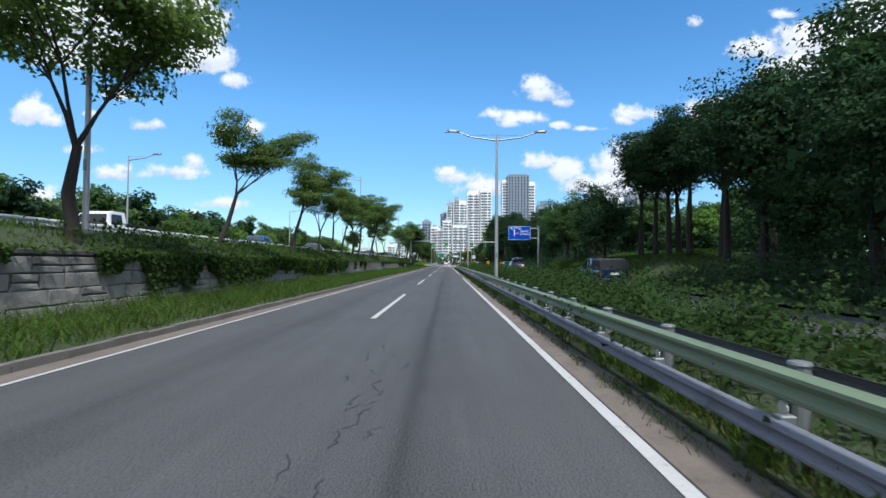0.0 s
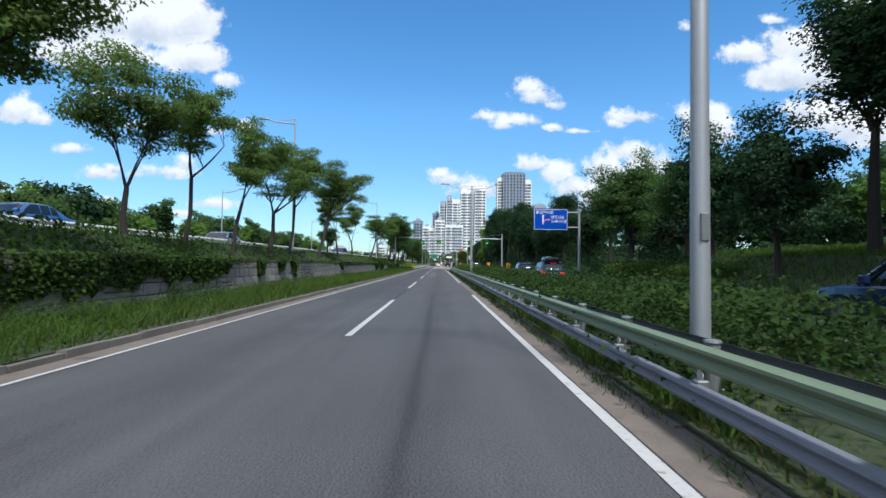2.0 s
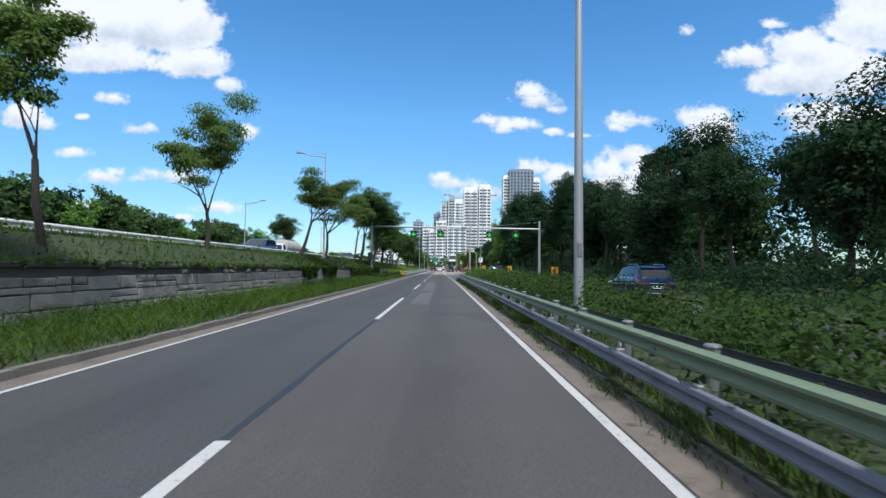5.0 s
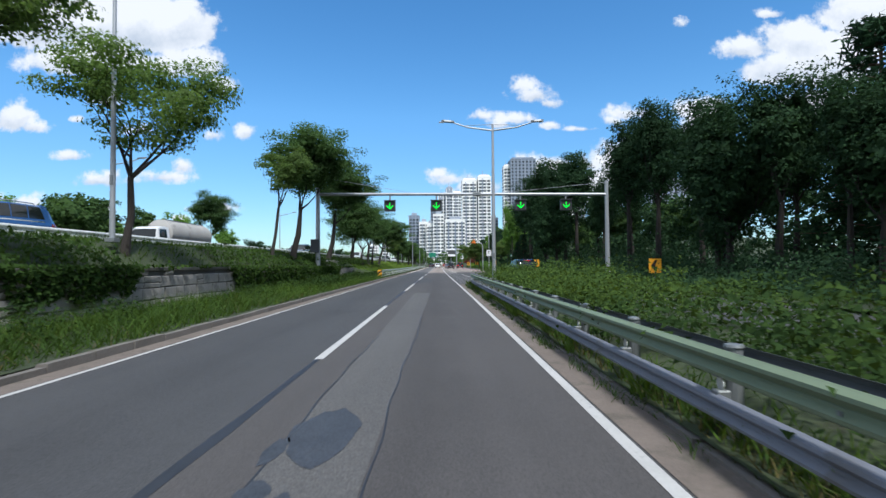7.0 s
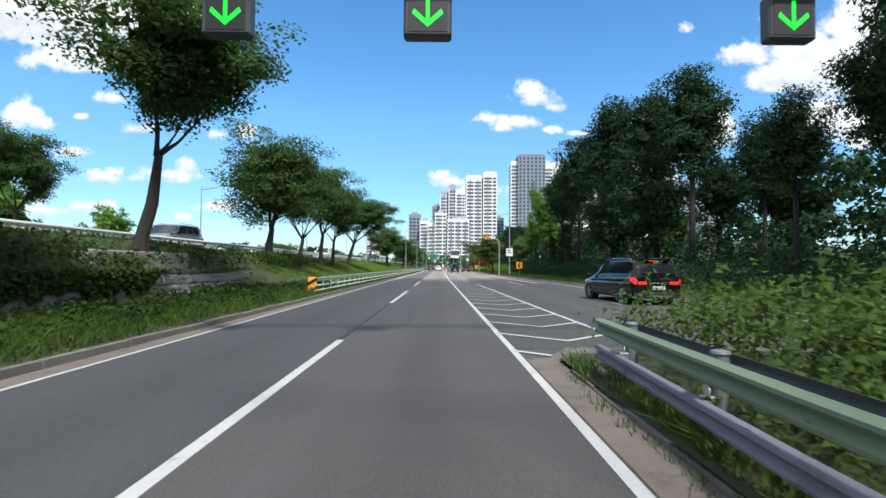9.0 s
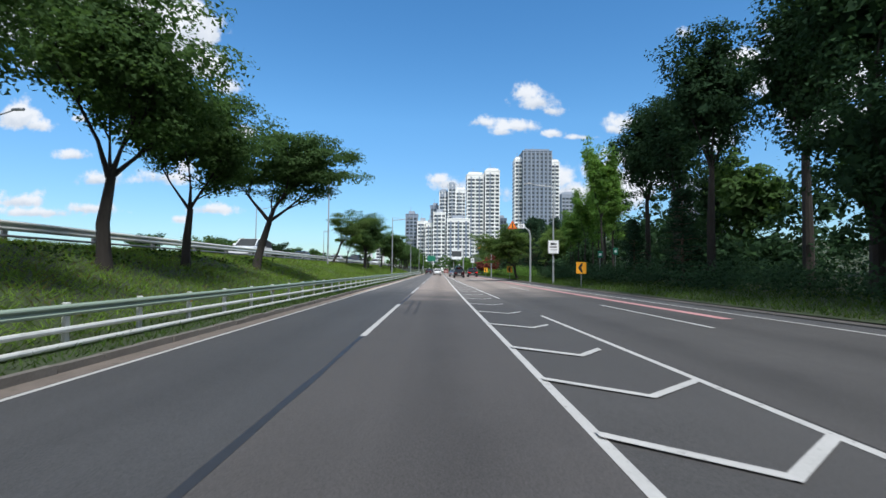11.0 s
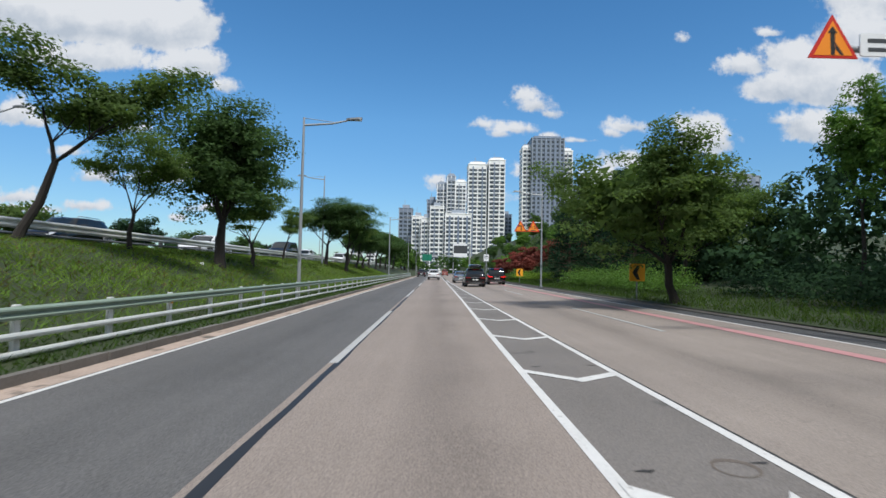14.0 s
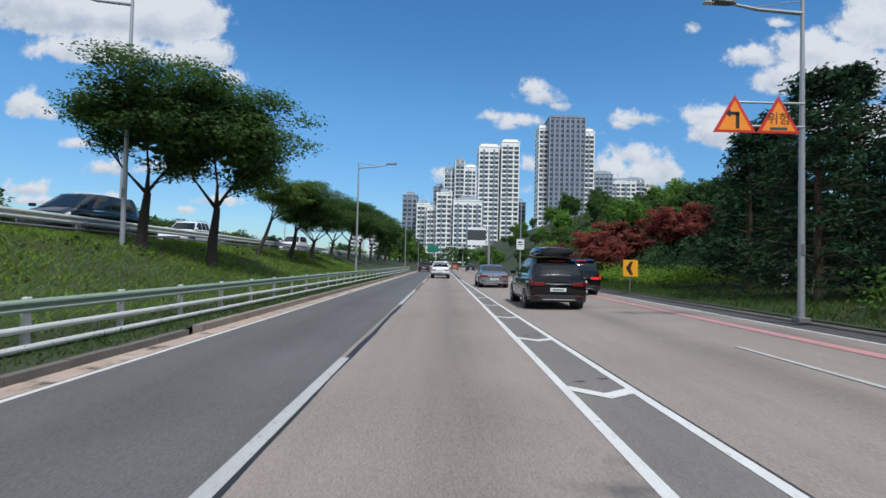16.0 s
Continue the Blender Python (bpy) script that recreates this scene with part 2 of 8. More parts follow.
def leaf_material(name, color, glow=0.35, var=0.35, tint=(1.5, 1.25, 0.6)):
    """Thin leaves: each its own tone, some light passes through."""
    m = bpy.data.materials.new(name)
    m.use_nodes = True
    t = m.node_tree
    b = t.nodes["Principled BSDF"]
    b.inputs["Roughness"].default_value = 0.8
    b.inputs["Specular IOR Level"].default_value = 0.04
    g = t.nodes.new("ShaderNodeNewGeometry")
    oi = t.nodes.new("ShaderNodeObjectInfo")
    tc = t.nodes.new("ShaderNodeTexCoord")
    nz = t.nodes.new("ShaderNodeTexNoise")
    nz.inputs["Scale"].default_value = 0.7
    t.links.new(tc.outputs["Object"], nz.inputs["Vector"])
    ramp = t.nodes.new("ShaderNodeValToRGB")
    dark = tuple(c * (1 - var) for c in color)
    light = tuple(c * (1 + var) * (1 + (q - 1) * 0.5) for c, q in zip(color, tint))
    e = ramp.color_ramp.elements
    e[0].position, e[0].color = 0.1, (*dark, 1)
    e[1].position, e[1].color = 0.9, (*light, 1)
    mid = e.new(0.55)
    mid.color = (*color, 1)
    ad = t.nodes.new("ShaderNodeMath")
    ad.operation = "MULTIPLY_ADD"
    t.links.new(g.outputs["Random Per Island"], ad.inputs[0])
    ad.inputs[1].default_value = 0.5
    ad2 = t.nodes.new("ShaderNodeMath")
    ad2.operation = "MULTIPLY_ADD"
    t.links.new(oi.outputs["Random"], ad2.inputs[0])
    ad2.inputs[1].default_value = 0.25
    sb = t.nodes.new("ShaderNodeMath")
    sb.operation = "MULTIPLY_ADD"
    t.links.new(nz.outputs[0], sb.inputs[0])
    sb.inputs[1].default_value, sb.inputs[2].default_value = 0.8, -0.25
    t.links.new(sb.outputs[0], ad2.inputs[2])
    t.links.new(ad2.outputs[0], ad.inputs[2])
    t.links.new(ad.outputs[0], ramp.inputs[0])
    t.links.new(ramp.outputs[0], b.inputs["Base Color"])
    tr = t.nodes.new("ShaderNodeBsdfTranslucent")
    mul = t.nodes.new("ShaderNodeMix")
    mul.data_type, mul.blend_type = "RGBA", "MULTIPLY"
    mul.inputs["Factor"].default_value = 1.0
    t.links.new(ramp.outputs[0], mul.inputs["A"])
    mul.inputs["B"].default_value = (*tint, 1)
    t.links.new(mul.outputs["Result"], tr.inputs["Color"])
    mx = t.nodes.new("ShaderNodeMixShader")
    mx.inputs[0].default_value = glow
    t.links.new(b.outputs[0], mx.inputs[1])
    t.links.new(tr.outputs[0], mx.inputs[2])
    t.links.new(mx.outputs[0], t.nodes["Material Output"].inputs["Surface"])
    return m


M_ASPHALT = material("asphalt_old", (0.063, 0.0625, 0.0635), 0.85, grain=0.34, var=0.22, scale=0.35, fine=55, bump=0.25, bump_scale=130, lanes=0.22, streak=1.4, dirt=((0.045, 0.045, 0.047), 0.8, 0.66))
# asphalts, gutter, kerb and lines carry the sunlit stretch as a second colour
M_ASPHALT_NEW = material("asphalt_dark", (0.048, 0.048, 0.0495), 0.84, sun_tone=((0.116, 0.111, 0.107), 164, 188), grain=0.20, lanes=0.15, var=0.20, scale=0.3, fine=60, bump=0.22, bump_scale=130)
M_ASPHALT_GREY = material("asphalt_grey", (0.056, 0.054, 0.053), 0.86, sun_tone=((0.176, 0.158, 0.143), 158, 180), grain=0.15, var=0.2, scale=0.4, fine=45, bump=0.25, bump_scale=130, dirt=((0.06, 0.057, 0.055), 0.9, 0.64))
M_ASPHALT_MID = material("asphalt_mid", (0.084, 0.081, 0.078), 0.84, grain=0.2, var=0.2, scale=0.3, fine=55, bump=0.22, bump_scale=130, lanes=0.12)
M_ASPHALT_PALE = material("asphalt_pale", (0.060, 0.057, 0.055), 0.86, sun_tone=((0.270, 0.228, 0.196), 162, 186), grain=0.14, var=0.22, scale=0.3, fine=45, bump=0.25, bump_scale=130, lanes=0.22, dirt=((0.10, 0.094, 0.09), 0.6, 0.66))
M_ASPHALT_WARM = material("asphalt_worn", (0.063, 0.058, 0.056), 0.86, sun_tone=((0.268, 0.222, 0.190), 160, 182), grain=0.15, var=0.20, scale=0.3, fine=50, bump=0.25, bump_scale=130, lanes=0.2, dirt=((0.06, 0.066, 0.065), 0.6, 0.66))
M_TAR = material("tar", (0.022, 0.023, 0.027), 0.55, var=0.3)
M_PATCH = material("bitumen_patch", (0.040, 0.044, 0.052), 0.6, grain=0.2, var=0.3, scale=2.5, fine=40)
M_TYRE_MARK = material("tyre_mark", (0.036, 0.034, 0.034), 0.8, grain=0.4, var=0.3, scale=2.0, fine=40)
M_GUTTER = material("gutter_concrete", (0.145, 0.119, 0.100), 0.95, sun_tone=((0.42, 0.325, 0.262), 160, 182), var=0.32, scale=1.6, fine=45, bump=0.4, dirt=((0.085, 0.075, 0.058), 2.2, 0.54))
M_KERB = material("kerb_concrete", (0.15, 0.136, 0.12), 0.9, sun_tone=((0.24, 0.195, 0.165), 160, 182), var=0.3, scale=1.0, fine=25, bump=0.4, island=0.12, dirt=((0.10, 0.09, 0.07), 2.0, 0.55))
M_PAINT = material("road_paint", (0.42, 0.415, 0.40), 0.8, sun_tone=((0.62, 0.61, 0.585), 158, 180), var=0.16, scale=1.5, fine=30, dirt=((0.15, 0.145, 0.14), 11.0, 0.60))
M_PINK = material("pink_paint", (0.47, 0.235, 0.235), 0.75, var=0.15, scale=1.0, dirt=((0.2, 0.15, 0.15), 3.0, 0.62))
M_STONE = material("cast_stone", (0.27, 0.255, 0.23), 0.92, var=0.22, scale=1.1, fine=14, bump=0.6, bump_scale=9, island=0.08, dirt=((0.13, 0.125, 0.11), 1.1, 0.56))
M_WALL = material("wall_concrete", (0.085, 0.082, 0.075), 0.92, var=0.25, scale=0.8, fine=20, bump=0.4, dirt=((0.10, 0.10, 0.085), 0.7, 0.52))
M_CONCRETE = material("pale_concrete", (0.36, 0.35, 0.33), 0.9, var=0.2, scale=0.8, fine=20, bump=0.3, dirt=((0.2, 0.19, 0.17), 0.9, 0.58))
M_SOIL = material("grassy_soil", (0.034, 0.048, 0.018), 0.95, var=0.5, scale=0.6, fine=9, bump=0.8, bump_scale=14, dirt=((0.048, 0.040, 0.024), 0.5, 0.60))
M_SOIL_DRY = material("verge_soil", (0.065, 0.054, 0.036), 0.95, var=0.4, scale=1.0, fine=12, bump=0.7, bump_scale=16, dirt=((0.05, 0.06, 0.025), 1.4, 0.5))
M_FOREST = material("forest_floor", (0.035, 0.040, 0.018), 0.95, var=0.5, scale=0.5, fine=8, bump=0.8, bump_scale=10)
M_RAIL_GREEN = material("green_rail_paint", (0.150, 0.195, 0.118), 0.6, var=0.16, scale=1.3, fine=25, metal=0.0, dirt=((0.12, 0.13, 0.10), 2.0, 0.6), stretch=(1, 0.25, 1))
M_RAIL_GREY = material("grey_rail_paint", (0.165, 0.178, 0.212), 0.7, var=0.18, scale=1.3, fine=25, metal=0.0, dirt=((0.12, 0.12, 0.125), 1.6, 0.55), stretch=(1, 0.25, 1))
M_RAIL_PALE = material("pale_rail_paint", (0.60, 0.61, 0.58), 0.45, var=0.12, scale=1.3, fine=25, metal=0.1, dirt=((0.25, 0.25, 0.22), 2.0, 0.62), stretch=(1, 0.25, 1))
M_RAIL_MINT = material("mint_rail_paint", (0.25, 0.315, 0.25), 0.45, var=0.12, scale=1.3, fine=25)
M_POST = material("post_steel", (0.20, 0.215, 0.215), 0.45, metal=0.4, var=0.15, scale=4)
M_POLE = material("galvanised_pole", (0.36, 0.375, 0.39), 0.45, metal=0.45, var=0.10, scale=2)
M_LAMP = material("lamp_housing", (0.16, 0.17, 0.18), 0.4, metal=0.3, var=0.1)
M_LENS = material("lamp_lens", (0.55, 0.56, 0.55), 0.2, var=0.05)
M_REFLECT = material("white_reflector", (0.48, 0.49, 0.47), 0.4, var=0.05)
M_BLUE = material("sign_blue", (0.003, 0.055, 0.36), 0.8, var=0.06, spec=0.08)
M_GREEN = material("sign_green", (0.01, 0.17, 0.10), 0.4, var=0.06)
M_WHITE = material("sign_white", (0.78, 0.79, 0.80), 0.4, var=0.04)
M_SIGN_PINK = material("sign_pink", (0.70, 0.22, 0.30), 0.4, var=0.04)
M_YELLOW = material("sign_yellow", (0.80, 0.36, 0.02), 0.4, var=0.06)
M_ORANGE = material("sign_orange", (0.85, 0.27, 0.02), 0.4, var=0.05)
M_RED = material("sign_red", (0.55, 0.03, 0.02), 0.4, var=0.05)
M_BLACK = material("matt_black", (0.012, 0.012, 0.013), 0.55, var=0.1)
M_ALU = material("sign_back", (0.42, 0.43, 0.44), 0.4, metal=0.6, var=0.1)
M_SIGNAL = material("green_signal", (0.005, 0.62, 0.02), 0.5, emit=0.8, var=0.0)
M_CASE = material("signal_case", (0.05, 0.055, 0.06), 0.5, var=0.1)
M_BARK = material("bark", (0.030, 0.025, 0.021), 0.95, var=0.45, scale=2.5, fine=18, bump=1.0, bump_scale=14, stretch=(1, 1, 0.25))
M_BARK_PINE = material("pine_bark", (0.10, 0.065, 0.045), 0.95, var=0.45, scale=2.5, fine=14, bump=1.0, bump_scale=12, stretch=(1, 1, 0.3))
M_LEAF = leaf_material("locust_leaves", (0.118, 0.178, 0.062), 0.58, 0.22, (1.15, 1.2, 0.7))
M_LEAF_DARK = leaf_material("broad_leaves", (0.076, 0.132, 0.050), 0.50, 0.22, (1.15, 1.2, 0.75))
# shade over the tree masses is put into this deeper leaf colour
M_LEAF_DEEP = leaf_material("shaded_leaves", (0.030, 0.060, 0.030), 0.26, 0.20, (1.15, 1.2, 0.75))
M_LEAF_LIME = leaf_material("light_leaves", (0.125, 0.225, 0.058), 0.45, 0.3, (1.2, 1.25, 0.6))
# lime of the low shrubs, brightened in colour to stand for sun
M_LEAF_BRIGHT = leaf_material("lime_leaves", (0.17, 0.27, 0.05), 0.4, 0.3, (1.2, 1.2, 0.5))
M_LEAF_RED = leaf_material("maple_leaves", (0.19, 0.070, 0.056), 0.35, tint=(1.4, 0.8, 0.7))
M_NEEDLE = leaf_material("pine_needles", (0.026, 0.055, 0.030), 0.12, tint=(1.1, 1.1, 0.8))
# darkened in colour for the shade over the median hedge
M_SHRUB = leaf_material("shrub_leaves", (0.030, 0.058, 0.018), 0.28, 0.3)
M_SHRUB_FRESH = leaf_material("young_shrub_leaves", (0.058, 0.102, 0.028), 0.35, 0.3)
M_IVY = leaf_material("ivy_leaves", (0.042, 0.080, 0.020), 0.28)
M_GRASS = leaf_material("grass_blades", (0.054, 0.100, 0.025), 0.35, tint=(1.4, 1.2, 0.5))
# lighter grass for the slope, with the sunlight put into its colour
M_GRASS_SUN = leaf_material("sunlit_grass", (0.150, 0.245, 0.052), 0.40, tint=(1.25, 1.2, 0.5))
M_GRASS_DRY = leaf_material("dry_grass", (0.13, 0.115, 0.05), 0.3, tint=(1.2, 1.0, 0.6))
M_TYRE = material("tyre_rubber", (0.018, 0.018, 0.019), 0.8, var=0.2)
M_RIM = material("alloy_rim", (0.45, 0.46, 0.47), 0.3, metal=0.9, var=0.08)
M_GLASS = material("car_glass", (0.012, 0.016, 0.018), 0.05, var=0.0, coat=0.0, spec=0.55)
M_TAIL = material("tail_lamp", (0.16, 0.008, 0.008), 0.15, var=0.05, coat=0.6)
M_TAIL_ON = material("lit_brake_lamp", (0.75, 0.02, 0.015), 0.2, emit=0.6, var=0.0)
M_HEAD = material("head_lamp", (0.6, 0.62, 0.65), 0.1, var=0.05, coat=0.6)
M_PLATE = material("number_plate", (0.75, 0.76, 0.74), 0.4, var=0.03)
M_PLASTIC = material("black_plastic", (0.02, 0.02, 0.021), 0.6, var=0.15)
M_CHROME = material("chrome", (0.7, 0.71, 0.72), 0.12, metal=1.0, var=0.03)
M_CANVAS = material("grey_canvas", (0.020, 0.022, 0.027), 0.85, var=0.25, scale=2)


def car_paint(name, color, metal=0.0, rough=0.22):
    return material(name, color, rough, metal=metal, var=0.05, scale=1.0, coat=0.45, spec=0.3)


P_WHITE = car_paint("white_car_paint", (0.72, 0.73, 0.74), 0.0)
P_BLACK = car_paint("black_car_paint", (0.004, 0.0045, 0.006), 0.0, 0.08)
P_NAVY = car_paint("navy_car_paint", (0.008, 0.018, 0.055), 0.0, 0.1)
P_PLUM = car_paint("dark_plum_car_paint", (0.035, 0.022, 0.030))
P_SILVER = car_paint("silver_car_paint", (0.30, 0.32, 0.34), 0.7)
P_RED = car_paint("red_car_paint", (0.30, 0.09, 0.07))
P_BLUE = car_paint("blue_car_paint", (0.03, 0.09, 0.24))

# ---------------------------------------------------------------- mesh building
class Shape:
    """Collects simple solids into one mesh."""

    def __init__(self):
        self.v, self.f = [], []

    def add(self, verts, faces):
        n = len(self.v)
        self.v += [tuple(p) for p in verts]
        self.f += [tuple(i + n for i in q) for q in faces]
        return self

    def box(self, x0, x1, y0, y1, z0, z1, c=0.0):
        """A box; c: chamfer of its twelve edges."""
        if c <= 0:
            p = [(x, y, z) for x in (x0, x1) for y in (y0, y1) for z in (z0, z1)]
            return self.add(p, [(0, 1, 3, 2), (4, 6, 7, 5), (0, 4, 5, 1), (2, 3, 7, 6), (0, 2, 6, 4), (1, 5, 7, 3)])
        c = min(c, 0.49 * (x1 - x0), 0.49 * (y1 - y0), 0.49 * (z1 - z0))
        p, idx = [], {}
        for i, x in enumerate((x0, x1)):
            for j, y in enumerate((y0, y1)):
                for k, z in enumerate((z0, z1)):
                    sx, sy, sz = (1, -1)[i] * c, (1, -1)[j] * c, (1, -1)[k] * c
                    for a, q in enumerate(((x, y + sy, z + sz), (x + sx, y, z + sz), (x + sx, y + sy, z))):
                        idx[i, j, k, a] = len(p)
                        p.append(q)
        f = []
        for s in (0, 1):
            f.append([idx[s, 0, 0, 0], idx[s, 0, 1, 0], idx[s, 1, 1, 0], idx[s, 1, 0, 0]][::(-1 if s == 0 else 1)])
            f.append([idx[0, s, 0, 1], idx[1, s, 0, 1], idx[1, s, 1, 1], idx[0, s, 1, 1]][::(1 if s == 0 else -1)])
            f.append([idx[0, 0, s, 2], idx[1, 0, s, 2], idx[1, 1, s, 2], idx[0, 1, s, 2]][::(-1 if s == 0 else 1)])
        for j in (0, 1):
            for k in (0, 1):
                f.append([idx[0, j, k, 1], idx[1, j, k, 1], idx[1, j, k, 2], idx[0, j, k, 2]])
                f.append([idx[j, 0, k, 0], idx[j, 1, k, 0], idx[j, 1, k, 2], idx[j, 0, k, 2]])
                f.append([idx[j, k, 0, 0], idx[j, k, 1, 0], idx[j, k, 1, 1], idx[j, k, 0, 1]])
        for i in (0, 1):
            for j in (0, 1):
                for k in (0, 1):
                    f.append([idx[i, j, k, a] for a in range(3)])
        return self.add(p, f)

    def tube(self, pts, radii, n=8, cap=True):
        """A round bar along pts, with a radius at each."""
        pts = [Vector(p) for p in pts]
        if not isinstance(radii, (list, tuple)):
            radii = [radii] * len(pts)
        verts, faces = [], []
        ref = None
        for i, p in enumerate(pts):
            d = (pts[min(i + 1, len(pts) - 1)] - pts[max(i - 1, 0)]).normalized()
            if ref is None:
                ref = d.orthogonal().normalized()
            ref = (ref - d * ref.dot(d)).normalized()
            o = d.cross(ref)
            for k in range(n):
                a = 2 * math.pi * k / n
                verts.append(p + (ref * math.cos(a) + o * math.sin(a)) * radii[i])
        for i in range(len(pts) - 1):
            for k in range(n):
                a, b = i * n + k, i * n + (k + 1) % n
                faces.append((a, b, b + n, a + n))
        if cap:
            faces.append(tuple(range(n))[::-1])
            faces.append(tuple(range((len(pts) - 1) * n, len(pts) * n)))
        return self.add(verts, faces)

    def prism(self, prof, axis, a, b):
        """A closed profile of two coordinates, drawn out along an axis from a to b."""
        n = len(prof)
        put = {"x": lambda p, s: (s, p[0], p[1]), "y": lambda p, s: (p[0], s, p[1]), "z": lambda p, s: (p[0], p[1], s)}[axis]
        v = [put(p, a) for p in prof] + [put(p, b) for p in prof]
        f = [(i, (i + 1) % n, (i + 1) % n + n, i + n) for i in range(n)]
        return self.add(v, f + [tuple(range(n))[::-1], tuple(range(n, 2 * n))])

    def loft(self, rings, closed=True, caps=True):
        n = len(rings[0])
        v = [p for r in rings for p in r]
        f = []
        for i in range(len(rings) - 1):
            for k in range(n if closed else n - 1):
                a, b = i * n + k, i * n + (k + 1) % n
                f.append((a, b, b + n, a + n))
        if caps and closed:
            f += [tuple(range(n))[::-1], tuple(range((len(rings) - 1) * n, len(rings) * n))]
        return self.add(v, f)

    def mesh(self, name, mat, smooth=False):
        me = bpy.data.meshes.new(name)
        me.from_pydata(self.v, [], self.f)
        bm = bmesh.new()
        bm.from_mesh(me)
        bmesh.ops.recalc_face_normals(bm, faces=bm.faces)
        bm.to_mesh(me)
        bm.free()
        me.materials.append(mat)
        if smooth:
            me.polygons.foreach_set("use_smooth", [True] * len(me.polygons))
            me.set_sharp_from_angle(angle=radians(38))
        return me


def part(name, shape, mat, parent=None, label="", at=None, smooth=False):
    """One mesh object; shape: a Shape or a ready mesh."""
    me = shape.mesh(name, mat, smooth) if isinstance(shape, Shape) else shape
    ob = new(name, me)
    if parent:
        ob.parent = parent
    if at is not None:
        ob.matrix_basis = at
    if label:
        ob["label"] = label
    return ob


def thing(name, label, category, at=None, group="", kind=""):
    ob = new(name)
    ob.empty_display_size = 0.2
    if at is not None:
        ob.matrix_basis = at
    return tagged(ob, label, category, group, kind)


def np_mesh(name, verts, faces, mat, smooth=False):
    """A mesh from arrays; faces: one width (3 or 4)."""
    me = bpy.data.meshes.new(name)
    w = faces.shape[1]
    me.vertices.add(len(verts))
    me.vertices.foreach_set("co", np.ascontiguousarray(verts, dtype=np.float32).ravel())
    me.loops.add(faces.size)
    me.loops.foreach_set("vertex_index", np.ascontiguousarray(faces, dtype=np.int32).ravel())
    me.polygons.add(len(faces))
    me.polygons.foreach_set("loop_start", np.arange(0, faces.size, w, dtype=np.int32))
    me.polygons.foreach_set("loop_total", np.full(len(faces), w, dtype=np.int32))
    if smooth:
        me.polygons.foreach_set("use_smooth", np.ones(len(faces), dtype=bool))
    me.update(calc_edges=True)
    me.materials.append(mat)
    return me


def leaf_quads(rng, pos, length, width, upright=0.0, droop=0.0):
    """Leaves at pos: pointed diamonds at random tilts, each one quad."""
    n = len(pos)
    a = rng.normal(size=(n, 3))
    a[:, 2] = a[:, 2] * 0.5 + upright - droop
    a /= np.linalg.norm(a, axis=1)[:, None]
    b = rng.normal(size=(n, 3))
    b -= a * (a * b).sum(1)[:, None]
    b /= np.linalg.norm(b, axis=1)[:, None]
    s = rng.uniform(0.65, 1.25, n)[:, None]
    L, Wd = length * s * 0.5, width * s * 0.5
    v = np.stack([pos - a * L, pos + b * Wd - a * L * 0.1, pos + a * L, pos - b * Wd - a * L * 0.1], 1).reshape(-1, 3)
    return v, np.arange(4 * n).reshape(-1, 4)


def leaf_tris(rng, pos, length, width, facing, loose=0.75):
    """Leaves at pos, each one triangle, turned loosely towards facing."""
    n = len(pos)
    f = facing / np.maximum(np.linalg.norm(facing, axis=1), 1e-6)[:, None] + rng.normal(size=(n, 3)) * loose
    f /= np.linalg.norm(f, axis=1)[:, None]
    a = rng.normal(size=(n, 3))
    a -= f * (a * f).sum(1)[:, None]
    a /= np.linalg.norm(a, axis=1)[:, None]
    b = np.cross(f, a)
    s = rng.uniform(0.65, 1.25, n)[:, None]
    L, Wd = length * s * 0.55, width * s * 0.62
    v = np.stack([pos - a * L * 0.6 - b * Wd, pos - a * L * 0.6 + b * Wd, pos + a * L], 1).reshape(-1, 3)
    return v, np.arange(3 * n).reshape(-1, 3)


def blades(rng, pos, height, width, lean=0.35):
    """Grass blades: each a bent strip of two triangles and a tip, drawn as two quads' worth of outline."""
    n = len(pos)
    h = height * rng.uniform(0.5, 1.3, n)[:, None]
    ang = rng.uniform(0, 2 * np.pi, n)
    side = np.stack([np.cos(ang), np.sin(ang), np.zeros(n)], 1) * width * 0.5
    out = np.stack([rng.normal(size=n), rng.normal(size=n), np.zeros(n)], 1) * lean
    mid = pos + out * h * 0.35 + np.array([0, 0, 0.6]) * h
    tip = pos + out * h * 1.1 + np.array([0, 0, 0.95]) * h
    v = np.stack([pos - side, pos + side, mid + side * 0.7, mid - side * 0.7, tip + side * 0.05, tip - side * 0.05], 1).reshape(-1, 3)
    k = np.arange(n)[:, None] * 6
    f = np.concatenate([k + np.array([[0, 1, 2, 3]]), k + np.array([[3, 2, 4, 5]])], 0)
    return v, f


def tufts(rng, pos, height, width, lean=0.35):
    """Grass far from the eye: one leaning triangle a blade."""
    n = len(pos)
    h = height * rng.uniform(0.5, 1.3, n)[:, None]
    ang = rng.uniform(0, 2 * np.pi, n)
    side = np.stack([np.cos(ang), np.sin(ang), np.zeros(n)], 1) * width * 0.5
    out = np.stack([rng.normal(size=n), rng.normal(size=n), np.zeros(n)], 1) * lean
    v = np.stack([pos - side, pos + side, pos + out * h + np.array([0, 0, 0.95]) * h], 1).reshape(-1, 3)
    return v, np.arange(3 * n).reshape(-1, 3)


